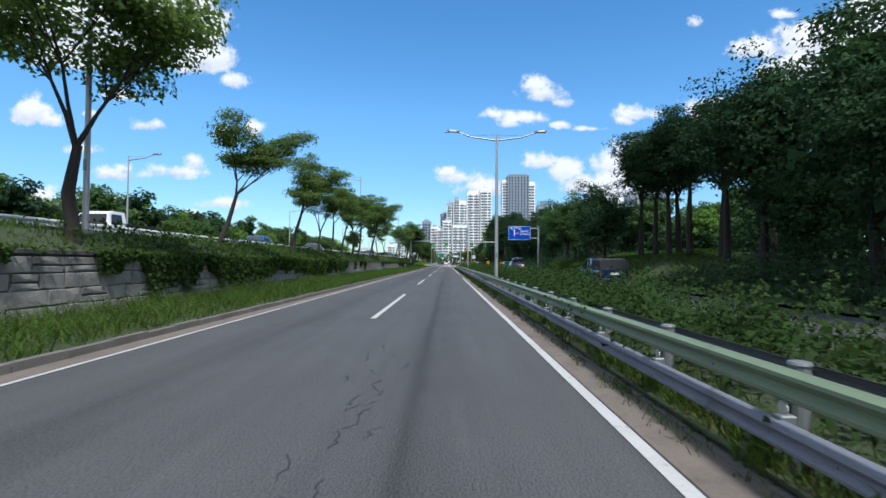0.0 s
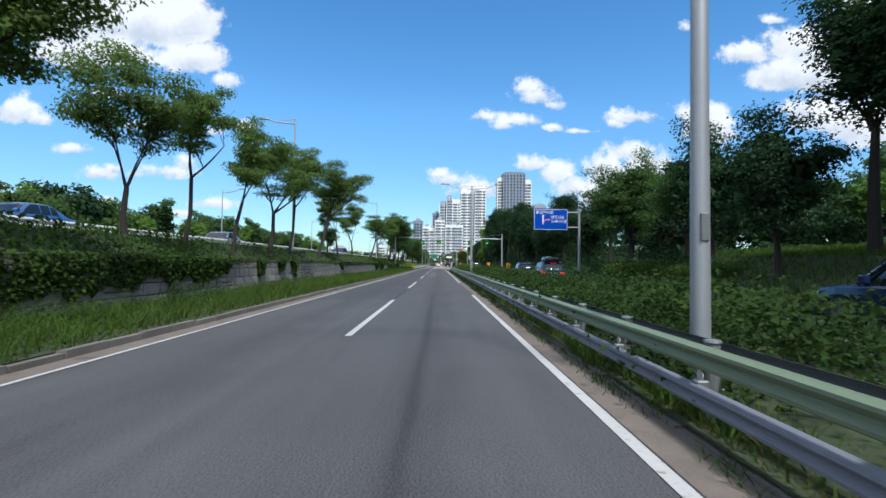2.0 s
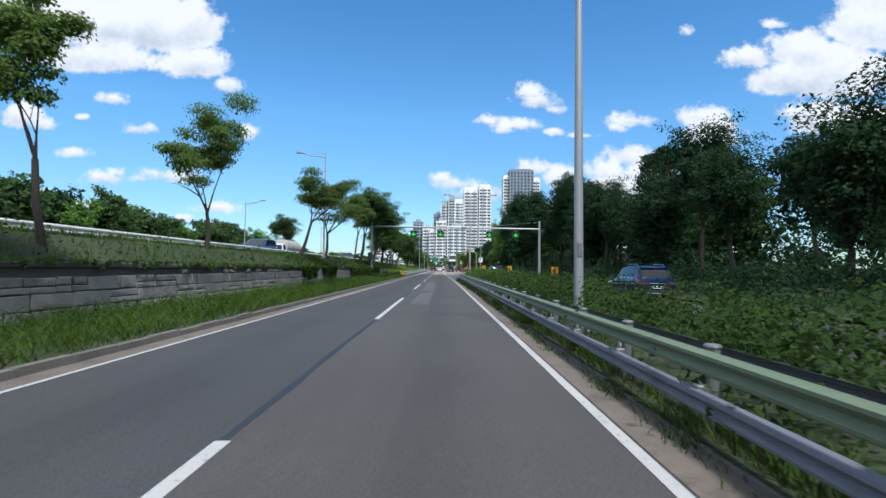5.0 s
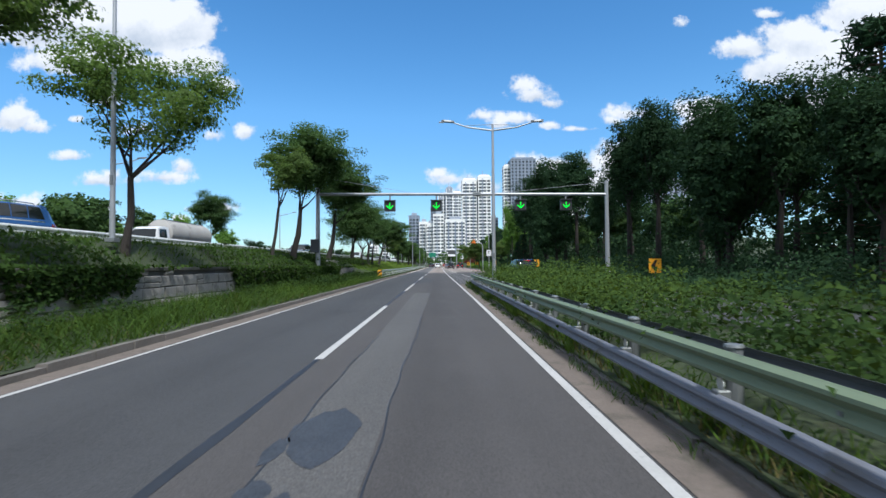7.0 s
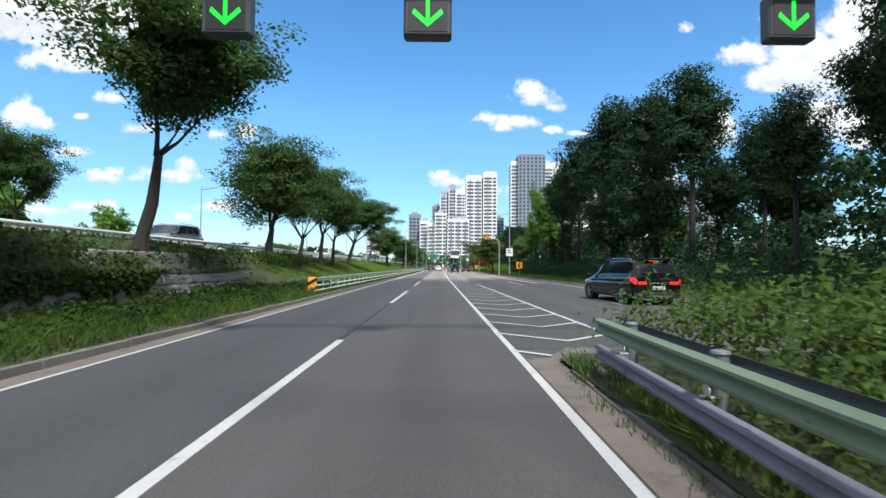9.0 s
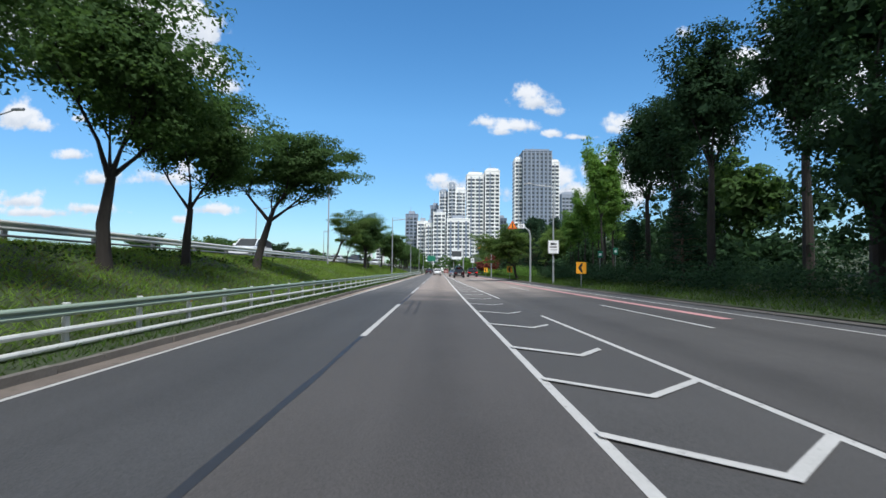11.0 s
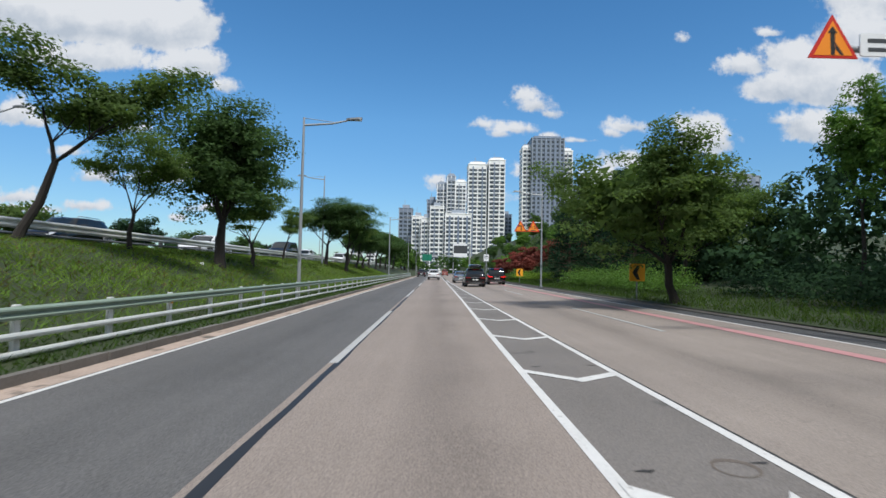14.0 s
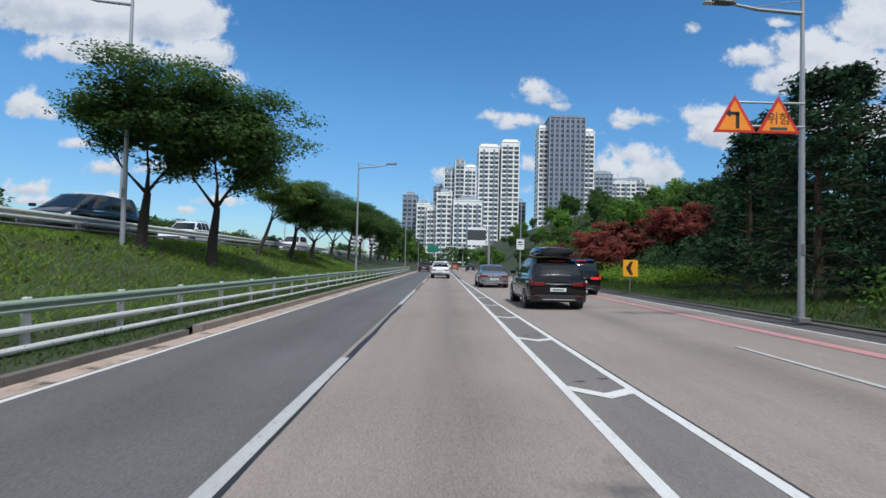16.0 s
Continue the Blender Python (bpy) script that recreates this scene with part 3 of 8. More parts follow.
def strip(name, rows, ys, mat, smooth=True):
    """A long surface: rows(y) gives its (x, z) points across."""
    rings = [[(x, y, z) for x, z in rows(y)] for y in ys]
    n = len(rings[0])
    v = np.array([p for r in rings for p in r])
    f = np.array([(i * n + k, i * n + k + 1, (i + 1) * n + k + 1, (i + 1) * n + k) for i in range(len(rings) - 1) for k in range(n - 1)])
    me = np_mesh(name, v, f if v[1][0] > v[0][0] else f[:, ::-1], mat, smooth)
    return me


# lines of the plan along y
LINE_Y = np.arange(-15, 271, 15.0)
LINE_R = np.array([1.76, 1.75, 1.73, 1.70, 1.68, 1.67, 1.67, 1.66, 1.62, 1.53, 1.41, 1.29, 1.19, 1.15, 1.12, 1.20, 1.22, 1.20, 1.20, 1.2])
# dark blue-grey upright strips, proud of the wall
LINE_L = np.array([-4.98, -4.98, -4.98, -4.97, -4.95, -4.91, -4.85, -4.81, -4.80, -4.83, -4.82, -4.80, -4.75, -4.71, -4.63, -4.61, -4.58, -4.56, -4.54, -4.5])
MID_X = -1.75
NOSE_Y = 121.6                                          # where the median ends


def right_line(y):
    return float(np.interp(y, LINE_Y, LINE_R))


def left_line(y):
    return float(np.interp(y, LINE_Y, LINE_L))


def hatch_line(y):
    return float(np.interp(y, [118, 124, 131, 168, 183, 210, 222, 240, 262], [4.1, 3.95, 3.75, 2.98, 2.66, 2.2, 2.0, 1.75, 1.5]))


def lane_three(y):
    return float(np.interp(y, [120, 137, 173, 200, 222, 260], [7.7, 7.1, 6.15, 5.45, 5.2, 4.9]))


def outer_line(y):
    return float(np.interp(y, [110, 138, 177, 225, 260, 300], [10.9, 9.9, 8.75, 8.25, 8.0, 7.8]))


def cross_z(x, y):
    """Height of the carriageway: level, and rising to the right where the roads have joined."""
    k = float(np.interp(y, [118, 150], [0, 0.022]))
    return max(0.0, x - 2.5) * k


def wall_top(y):
    return float(np.interp(y, [-20, 10, 45, 106, 137], [1.66, 1.6, 1.46, 1.33, 1.15]))

# ---------------------------------------------------------------- ground, roads, kerbs
YS = [-40, -30, -20, -15] + list(np.arange(-10, 300, 5.0)) + list(np.arange(300, 700, 50.0))
WALL_X = -8.5


def bank_rows(y):
    """The left side, from the kerb over the bank to the upper road's edge."""
    t = float(np.interp(y, [132, 146], [0, 1]))          # wall, then open slope
    k = left_line(y) - 0.62
    w = wall_top(y)
    a = [(k, 0.10), (k - 0.9, 0.14), (WALL_X, 0.22), (WALL_X - 0.02, 0.24), (WALL_X - 0.28, w - 0.05), (WALL_X - 0.5, w + 0.05), (-9.9, 2.2), (-11.2, 2.32), (-12.9, 2.22), (-13.4, 2.1)]
    b = [(k, 0.10), (k - 0.5, 0.12), (-6.3, 0.2), (-7.0, 0.45), (-8.0, 0.85), (-9.0, 1.2), (-10.2, 1.65), (-11.4, 2.0), (-12.9, 2.15), (-13.4, 2.1)]
    return [(p[0] + (q[0] - p[0]) * t + 0, p[1] + (q[1] - p[1]) * t + (0.05 * math.sin(y * 0.7 + i * 1.7) if 4 < i < 8 else 0)) for i, (p, q) in enumerate(zip(a, b))]


def bank_z(x, y):
    r = bank_rows(y)[::-1]
    return float(np.interp(x, [p[0] for p in r], [p[1] for p in r]))


def right_rows(y):
    e = outer_line(y) + 0.9 if y > 112 else 11.6
    z = cross_z(e, y)
    h = float(np.interp(y, [100, 160, 230, 262, 300, 380], [0.2, 0.4, 0.6, 2.2, 4.6, 5.2]))
    g = float(np.interp(y, [24, 36, 56, 72], [0, 1, 1, 0])) # a grassy slope beside the side road
    return [(e, z + 0.12), (e + 1.2, z + 0.25 + 0.35 * g), (e + 3.5, z + 0.4 + 1.5 * g), (e + 8, z + 0.35 + h + 1.9 * g), (e + 16, z + 0.6 + 2.2 * h + 1.6 * g), (e + 40, z + 1 + 2.4 * h), (e + 120, z + 1 + 2.4 * h)]


def right_z(x, y):
    r = right_rows(y)
    return float(np.interp(x, [p[0] for p in r], [p[1] for p in r]))


GY = [-3000, -600, -100] + YS[:-1] + [700, 1200, 4500]
me = strip("ground", lambda y: [(-4500, -0.35), (-600, -0.35), (-60, -0.35), (60, -0.35), (600, -0.35), (4500, -0.35)], GY, M_FOREST)
tagged(part("ground", me, M_FOREST), "dark green land reaching the horizon", "ground", kind="structure")
tagged(part("bank", strip("bank", bank_rows, YS, M_SOIL), M_SOIL), "grassy bank rising to the upper road", "bank", kind="structure")
tagged(part("roadside_ground", strip("roadside_ground", right_rows, YS, M_SOIL), M_SOIL), "shaded ground under the roadside trees", "ground", kind="structure")

# own carriageway: old asphalt, with darker and worn courses laid into it, painted paler where sunlit
def road_base(y):
    edge = outer_line(y) + 0.9 if y > NOSE_Y else right_line(y) + 0.6
    xs = [left_line(y) - 0.42] + [MID_X, right_line(y), 2.5, 4.0, 7.0, edge] if y > NOSE_Y else [left_line(y) - 0.42, MID_X, right_line(y), right_line(y) + 0.2, right_line(y) + 0.3, right_line(y) + 0.4, edge]
    return [(x, cross_z(x, y)) for x in xs]


YR = sorted(set(YS + [NOSE_Y, NOSE_Y + 0.01]))
tagged(part("road", strip("road", road_base, YR, M_ASPHALT), M_ASPHALT), "grey asphalt road with fine cracks", "road", kind="structure")
tagged(part("side_road", strip("side_road", lambda y: [(6.9, 0.012), (9, 0.012), (11.7, 0.012)] if y < 118 else [(6.9, 0.012), (9, 0.012), (max(10, outer_line(y) + 0.9), 0.012)],
       [y for y in YS if y < 118] + [118, NOSE_Y + 0.5], M_ASPHALT_NEW), M_ASPHALT_NEW), "shaded asphalt side road beyond the median", "road", kind="structure")
Y_DARK = [y for y in YS if y > 45 and y < 420]
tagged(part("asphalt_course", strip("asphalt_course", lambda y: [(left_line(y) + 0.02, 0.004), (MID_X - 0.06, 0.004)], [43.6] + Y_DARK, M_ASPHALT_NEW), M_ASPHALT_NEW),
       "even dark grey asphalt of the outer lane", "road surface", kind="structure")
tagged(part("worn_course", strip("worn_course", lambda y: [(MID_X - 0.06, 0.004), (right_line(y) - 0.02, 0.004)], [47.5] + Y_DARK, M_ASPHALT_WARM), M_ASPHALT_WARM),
       "worn brownish asphalt of the inner lane, sunlit part painted pale beige", "road surface", kind="structure")
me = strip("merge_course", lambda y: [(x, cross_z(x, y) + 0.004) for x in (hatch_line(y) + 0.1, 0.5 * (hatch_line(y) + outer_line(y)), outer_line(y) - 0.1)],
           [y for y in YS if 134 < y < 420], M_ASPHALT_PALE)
tagged(part("merge_course", me, M_ASPHALT_PALE), "asphalt of the joining lanes, sunlit part painted paler", "road surface", kind="structure")
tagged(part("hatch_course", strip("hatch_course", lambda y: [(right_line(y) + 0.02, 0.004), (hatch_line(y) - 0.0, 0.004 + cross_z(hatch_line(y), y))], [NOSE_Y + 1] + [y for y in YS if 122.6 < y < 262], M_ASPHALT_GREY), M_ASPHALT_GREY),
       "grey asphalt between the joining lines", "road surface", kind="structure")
# the upper road on the bank
tagged(part("upper_road", strip("upper_road", lambda y: [(-13.4, 2.1), (-18, 2.16), (-26, 2.1)], YS, M_ASPHALT), M_ASPHALT), "asphalt upper road on the bank", "road", kind="structure")
tagged(part("far_verge", strip("far_verge", lambda y: [(-26, 2.12), (-32, 2.3), (-60, 2.0), (-160, 1.2), (-500, 0.2)], YS, M_SOIL), M_SOIL), "green verge beyond the upper road", "verge", kind="structure")

# median bed
tagged(part("median", strip("median", lambda y: [(right_line(y) + 0.55, 0.08), (right_line(y) + 1.0, 0.13), (4.5, 0.24), (6.3, 0.16), (6.85, 0.10)],
       [y for y in YS if y < 120] + [120, NOSE_Y - 0.4], M_SOIL), M_SOIL), "earth bed of the planted median", "median", kind="structure")
s = Shape().prism([(right_line(121) + 0.5, 0.0), (6.95, 0.0), (6.6, 0.16), (right_line(121) + 0.75, 0.16)], "y", NOSE_Y - 0.4, NOSE_Y + 0.15)
tagged(part("median_nose", s, M_KERB), "weathered concrete nose of the median", "kerb", kind="structure")

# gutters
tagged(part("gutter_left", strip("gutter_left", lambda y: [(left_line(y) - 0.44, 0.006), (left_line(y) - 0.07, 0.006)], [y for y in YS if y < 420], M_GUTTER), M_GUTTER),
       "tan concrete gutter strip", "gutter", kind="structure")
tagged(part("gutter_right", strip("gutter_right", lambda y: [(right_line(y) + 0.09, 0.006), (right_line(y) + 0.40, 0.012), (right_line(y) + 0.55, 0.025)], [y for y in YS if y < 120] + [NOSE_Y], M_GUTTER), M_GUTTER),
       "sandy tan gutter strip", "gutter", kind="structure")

# ---------------------------------------------------------------- road paint
paint = thing("road_marking", "white painted lane lines, worn at the edges", "road marking", kind="structure")


def line_mesh(fx, y0, y1, w, step=5.0, z=0.009):
    ys = list(np.arange(y0, y1, step)) + [y1]
    return strip("line", lambda y: [(fx(y) - w / 2, z + cross_z(fx(y), y)), (fx(y) + w / 2, z + cross_z(fx(y), y))], ys, M_PAINT)


part("edge_line", line_mesh(left_line, -20, 420, 0.085), M_PAINT, paint)
part("edge_line", line_mesh(right_line, -20, 47, 0.13), M_PAINT, paint)
rng = random.Random(4)
y = 47.0
while y < 62:                                            # worn stretch, paint left in pieces
    n = rng.uniform(0.15, 0.5)
    part("edge_line", line_mesh(lambda q: right_line(q) + 0.03, y, y + n, rng.uniform(0.02, 0.05)), M_PAINT, paint)
    y += n + rng.uniform(0.25, 1.3)
part("edge_line", line_mesh(right_line, 62, 420, 0.118), M_PAINT, paint)
part("edge_line", line_mesh(hatch_line, NOSE_Y + 0.8, 156.8, 0.115), M_PAINT, paint)
part("edge_line", line_mesh(hatch_line, 166.4, 262, 0.115), M_PAINT, paint)
part("edge_line", line_mesh(lambda y: outer_line(y) - 0.1, NOSE_Y + 2, 400, 0.12), M_PAINT, paint)
me = strip("line", lambda y: [(outer_line(y) - 1.38, cross_z(outer_line(y) - 1.38, y) + 0.012), (outer_line(y) - 1.04, cross_z(outer_line(y) - 1.04, y) + 0.012)], [y for y in YS if 150 < y < 330], M_PINK)
part("pink_line", me, M_PINK, paint, "faded pink guide line")
dash = Shape().box(-0.068, 0.068, 0, 10, 0.004, 0.011).mesh("dash", M_PAINT)
for y in [13.1 + 20.07 * k for k in range(-2, 7)] + [151.65 + 20 * k for k in range(13)]:
    part("dash", dash, M_PAINT, paint, at=pose(MID_X + 0.02, y, 0.0))
dash8 = Shape().box(-0.06, 0.06, 0, 8, 0.004, 0.011).mesh("dash", M_PAINT)
for y in (133, 153, 175.3, 196.3, 215.3, 237, 257):
    x0, x1 = lane_three(y), lane_three(y + 8)
    part("dash", dash8, M_PAINT, paint, at=pose(x0, y, cross_z(x0, y) + 0.004, rz=-math.degrees(math.atan2(x1 - x0, 8))))
CHEVRON_Y = [122.3 + 2.28 * k for k in range(12)] + [150.15 + 4.115 * k for k in range(26)]
for k, y in enumerate(CHEVRON_Y):                        # chevrons between the joining lines, closer together at the nose
    late = y > 149
    a, b = right_line(y), hatch_line(y)
    if b - a < 0.35:
        break
    m, e, s = a + 0.52 * (b - a), a + (0.79 if 149 < y < 188 else 1.0) * (b - a), b - a
    z = 0.012 + cross_z(b, y)
    sh = Shape()
    w = 0.12 if late else 0.085
    for (px, py), (qx, qy) in (((a, y), (m, y - 0.44 * s)), ((m, y - 0.44 * s), (e, y - (0.07 if late else 0.0) * s))):
        sh.add([(px, py - w, z), (qx, qy - w, z), (qx, qy + w, z), (px, py + w, z)], [(0, 1, 2, 3)])
    part("chevron", sh, M_PAINT, paint)
    if late:
        sc = Shape()
        for cx, cy in ((a + 0.28, y + 0.35), (b - 0.18, y + 0.55)):
            zz = 0.0085 + cross_z(cx, y)
            sc.add([(cx - 0.09, cy - 0.01, zz), (cx + 0.03, cy - 0.04, zz), (cx + 0.10, cy + 0.02, zz), (cx + 0.00, cy + 0.02, zz)], [(0, 1, 2, 3)])
        part("scuff", sc, M_TYRE_MARK, paint, "dark scuff marks beside the paint")

# sealed seams and patches
seam = thing("tar_seam", "dark tar seam along the lane joint", "road seam", kind="structure")
nz = lambda y: 0.012 * math.sin(y * 0.9) + 0.008 * math.sin(y * 2.3)
beside = lambda y: 0.075 * float(np.interp(y, [150, 165], [0, 1]))   # further on it runs along the edge of the dashes
part("seam", strip("seam", lambda y: [(MID_X - 0.05 + beside(y) + nz(y), 0.0075), (MID_X + 0.05 + beside(y) + nz(y * 1.1), 0.0075)], list(np.arange(43.5, 330, 0.8)), M_TAR), M_TAR, seam)
rng = random.Random(11)
for cx, cy, rx, ry in ((-0.86, 89.9, 0.28, 0.72), (-1.06, 88.75, 0.10, 0.22), (-0.84, 88.6, 0.07, 0.16), (-1.16, 89.5, 0.08, 0.3)):
    sh = Shape()
    ring = [(cx + rx * (1 + 0.18 * rng.uniform(-1, 1)) * math.cos(a), cy + ry * (1 + 0.18 * rng.uniform(-1, 1)) * math.sin(a), 0.0098) for a in np.linspace(0, 6.1, 18)]
    sh.add(ring, [tuple(range(18))])
    tagged(part("asphalt_patch", sh, M_PATCH), "small dark repair patch in the asphalt", "road patch", kind="structure")
sh = Shape().add([(-1.62, 125.9, 0.0062), (-0.56, 125.8, 0.0062), (-0.46, 139.5, 0.0062), (-1.62, 139.8, 0.0062)], [(0, 1, 2, 3)])
tagged(part("asphalt_patch", sh, M_ASPHALT_NEW), "dark smooth repair strip beside the lane joint", "road patch", kind="structure")
skid = thing("tyre_mark", "pair of dark tyre marks on the asphalt", "tyre mark", kind="structure")
for x0, x1 in ((-1.16, -1.27), (-0.86, -0.93)):
    part("mark", strip("mark", lambda y: [(x0 + (x1 - x0) * (y - 156) / 9 - 0.05 - 0.01 * math.sin(y * 3), 0.0064), (x0 + (x1 - x0) * (y - 156) / 9 + 0.05, 0.0064)], list(np.arange(157, 164.5, 0.8)), M_TYRE_MARK), M_TYRE_MARK, skid)
sh = Shape().add([(-1.16, 79.0, 0.0062), (-0.40, 79.0, 0.0062), (-0.32, 111, 0.0062), (-1.1, 111, 0.0062)], [(0, 1, 2, 3)])
tagged(part("asphalt_patch", sh, M_ASPHALT_MID), "long smooth grey repair strip", "road patch", kind="structure")
for x0, x1, y0, y1 in ((-0.39, -0.33, 79, 100), (-1.17, -1.12, 82, 96)):
    wob = lambda y: 0.025 * math.sin(y * 0.8) + 0.015 * math.sin(y * 3.1 + x0)
    part("seam", strip("seam", lambda y: [(x0 + (x1 - x0) * (y - y0) / (y1 - y0) + wob(y) - 0.009, 0.0085), (x0 + (x1 - x0) * (y - y0) / (y1 - y0) + wob(y) + 0.009, 0.0085)], list(np.arange(y0, y1, 0.3)), M_TAR), M_TAR, seam, "thin open crack along a repair strip")
ringm = thing("round_cover", "pale worn ring round a cover in the asphalt", "road cover", kind="structure", at=pose(2.15, 187.6, cross_z(2.15, 187.6) + 0.008))
sh = Shape()
for i in range(20):
    a0, a1 = i * math.pi / 10, (i + 1) * math.pi / 10
    w0, w1 = 0.15, 0.17 + 0.05 * max(0.0, math.sin(i * 0.32 + 0.6))
    sh.add([(w0 * math.cos(a0), w0 * math.sin(a0), 0), (w1 * math.cos(a0), w1 * math.sin(a0), 0), (w1 * math.cos(a1), w1 * math.sin(a1), 0), (w0 * math.cos(a1), w0 * math.sin(a1), 0)], [(0, 1, 2, 3)])
part("ring", sh, M_GUTTER, ringm)
rng = random.Random(5)                                   # open cracks near the start
crack = thing("road_crack", "branching dark cracks in the old asphalt", "road crack", kind="structure")
for cx, cy, n in ((-0.75, 4.0, 12), (-0.55, 5.6, 14), (-1.0, 7.5, 14), (-0.9, 2.6, 10), (-0.62, 4.6, 9), (-0.85, 5.2, 9), (-0.7, 6.6, 8), (-0.45, 7.0, 8), (-0.95, 3.4, 8), (-0.6, 3.0, 9), (-0.8, 5.0, 9), (-0.5, 4.2, 8), (-1.05, 6.2, 9), (-0.65, 7.8, 9), (-0.9, 8.6, 9), (-0.7, 9.6, 10)):
    sh = Shape()
    x, y = cx, cy
    for i in range(n):
        dx, dy = rng.uniform(-0.05, 0.05), rng.uniform(0.0, 0.09)
        w = rng.uniform(0.003, 0.010)
        sh.add([(x - w, y, 0.0045), (x + w, y, 0.0045), (x + dx + w, y + dy, 0.0045), (x + dx - w, y + dy, 0.0045)], [(0, 1, 2, 3)])
        x, y = x + dx, y + dy
    part("crack", sh, M_TAR, crack)

# ---------------------------------------------------------------- kerbs and the retaining wall
def kerb_unit(name):
    return Shape().prism([(-0.09, -0.05), (0.09, -0.05), (0.085, 0.10), (0.06, 0.135), (-0.09, 0.14)], "y", -0.49, 0.49).mesh(name, M_KERB)


wall = thing("retaining_wall", "low grey retaining wall cast with a rough stone pattern", "retaining wall", kind="structure")
ys = [-30, -10, 10, 30, 45, 60, 80, 106, 125, 137]
v, f = [], []
for y in ys:
    t = wall_top(y)
    v += [(WALL_X, y, 0.0), (WALL_X, y, t), (WALL_X - 0.30, y, t), (WALL_X - 0.30, y, 0.0)]
for i in range(len(ys) - 1):
    for k in range(4):
        a, b = 4 * i + k, 4 * i + (k + 1) % 4
        f.append((a, b, b + 4, a + 4))
f += [(3, 2, 1, 0), tuple(4 * (len(ys) - 1) + k for k in range(4))]
part("backing", Shape().add(v, f), M_WALL, wall)
# coping in lengths
cop = Shape().box(-0.36, 0.065, -1.99, 1.99, 0, 0.12, 0.015).mesh("coping", M_WALL)
for k in range(42):
    y = -28 + 4 * k
    if y > 135:
        break
    part("coping", cop, M_WALL, wall, at=pose(WALL_X, y, wall_top(y) - 0.02, rx=math.degrees(math.atan2(wall_top(y + 2) - wall_top(y - 2), 4))))


def stone_shape(rng, w, h):
    """One rough-faced block: a bulged, uneven front on a flat back."""
    j = lambda s: rng.uniform(-s, s)
    b = [(-w / 2 + 0.012 + j(.04), -h / 2 + 0.012 + j(.015)), (w / 2 - 0.012 + j(.04), -h / 2 + 0.012 + j(.015)), (w / 2 - 0.012 + j(.03), h / 2 - 0.012 + j(.015)), (-w / 2 + 0.012 + j(.03), h / 2 - 0.012 + j(.015))]
    c = 0.02
    back = [(0.0, y, z) for y, z in b]
    side = [(0.035, y, z) for y, z in b]
    face = [(0.040 + rng.uniform(0, 0.02), y * (1 - 2 * c / w), z * (1 - 2 * c / h)) for y, z in b]
    mid = [(0.048 + rng.uniform(0, 0.022), j(0.12 * w), j(0.1 * h))]
    v = back + side + face + mid
    f = []
    for o in (0, 4):
        for k in range(4):
            f.append((o + k, o + (k + 1) % 4, o + 4 + (k + 1) % 4, o + 4 + k))
    f += [(8 + k, 8 + (k + 1) % 4, 12) for k in range(4)]
    return v, f


rng = random.Random(21)
stone_meshes = {}
rest = Shape()
built = 0
for row in range(4):
    y = -26.0 + rng.uniform(0, 0.4)
    h = 0.36
    while y < 136:
        w = rng.choice((0.5, 0.7, 0.9, 1.25))
        split = rng.random() < 0.28                      # two thin blocks, one on the other
        for hh, zc in (((h * 0.45, 0.10 + row * h + h * 0.225), (h * 0.55, 0.10 + row * h + h * 0.725)) if split else ((h, 0.10 + (row + 0.5) * h),)):
            if zc + hh / 2 > wall_top(y) + 0.12:
                continue
            near = 6 < y < 20 or 42 < y < 66 or 100 < y < 111
            if near and built < 295:
                key = (w, hh, rng.randrange(4))
                if key not in stone_meshes:
                    stone_meshes[key] = Shape().add(*stone_shape(rng, w, hh)).mesh("stone", M_STONE)
                part("stone", stone_meshes[key], M_STONE, wall, at=pose(WALL_X, y + w / 2, zc, rx=rng.uniform(-1.5, 1.5)))
                built += 1
            else:
                sv, sf = stone_shape(rng, w, hh)
                rest.add([(WALL_X + p[0], y + w / 2 + p[1], zc + p[2]) for p in sv], sf)
        y += w
ob = part("stonework", rest, M_STONE, wall)
ob["kind"] = "stuff"
# low concrete block of an old footing beside the tree on the bank
s = Shape().box(-0.35, 0.35, -2.6, 2.6, -0.5, 0.12, 0.03)
tagged(part("footing_block", s, M_STONE, at=pose(-9.4, 129.5, 1.75)), "weathered concrete footing wall on the bank", "concrete block")

kerb_l = thing("kerb_left", "low weathered concrete kerb stones", "kerb", kind="structure")
ku = kerb_unit("kerbstone")
krng = random.Random(8)
for k in range(232):
    y = -8 + k
    part("kerbstone", ku, M_KERB, kerb_l, at=pose(left_line(y) - 0.53 + krng.uniform(-0.012, 0.012), y, krng.uniform(-0.03, 0.0) - (0.035 if krng.random() < 0.05 else 0), rz=180 + krng.uniform(-0.6, 0.6)))
far = Shape()
for k in range(90):
    y = 224 + k * 2
    far.box(left_line(y) - 0.62, left_line(y) - 0.44, y, y + 1.98, -0.05, 0.14)
o = part("far_kerbstones", far, M_KERB, kerb_l)
o["kind"] = "stuff"
kerb_r = thing("kerb_right", "low tan kerb stones along the median", "kerb", kind="structure")
for k in range(128):
    y = -7 + k
    part("kerbstone", ku, M_KERB, kerb_r, at=pose(right_line(y) + 0.60 + krng.uniform(-0.015, 0.015), y, -0.075 + krng.uniform(-0.03, 0.01), rz=krng.uniform(-0.8, 0.8)))
kerb_f = thing("kerb_far", "concrete kerb below the roadside grass", "kerb", kind="structure")
ku2 = Shape().prism([(-0.1, -0.05), (0.1, -0.05), (0.1, 0.09), (-0.06, 0.08), (-0.1, 0.04)], "y", -1.98, 1.98).mesh("kerbstone", M_KERB)
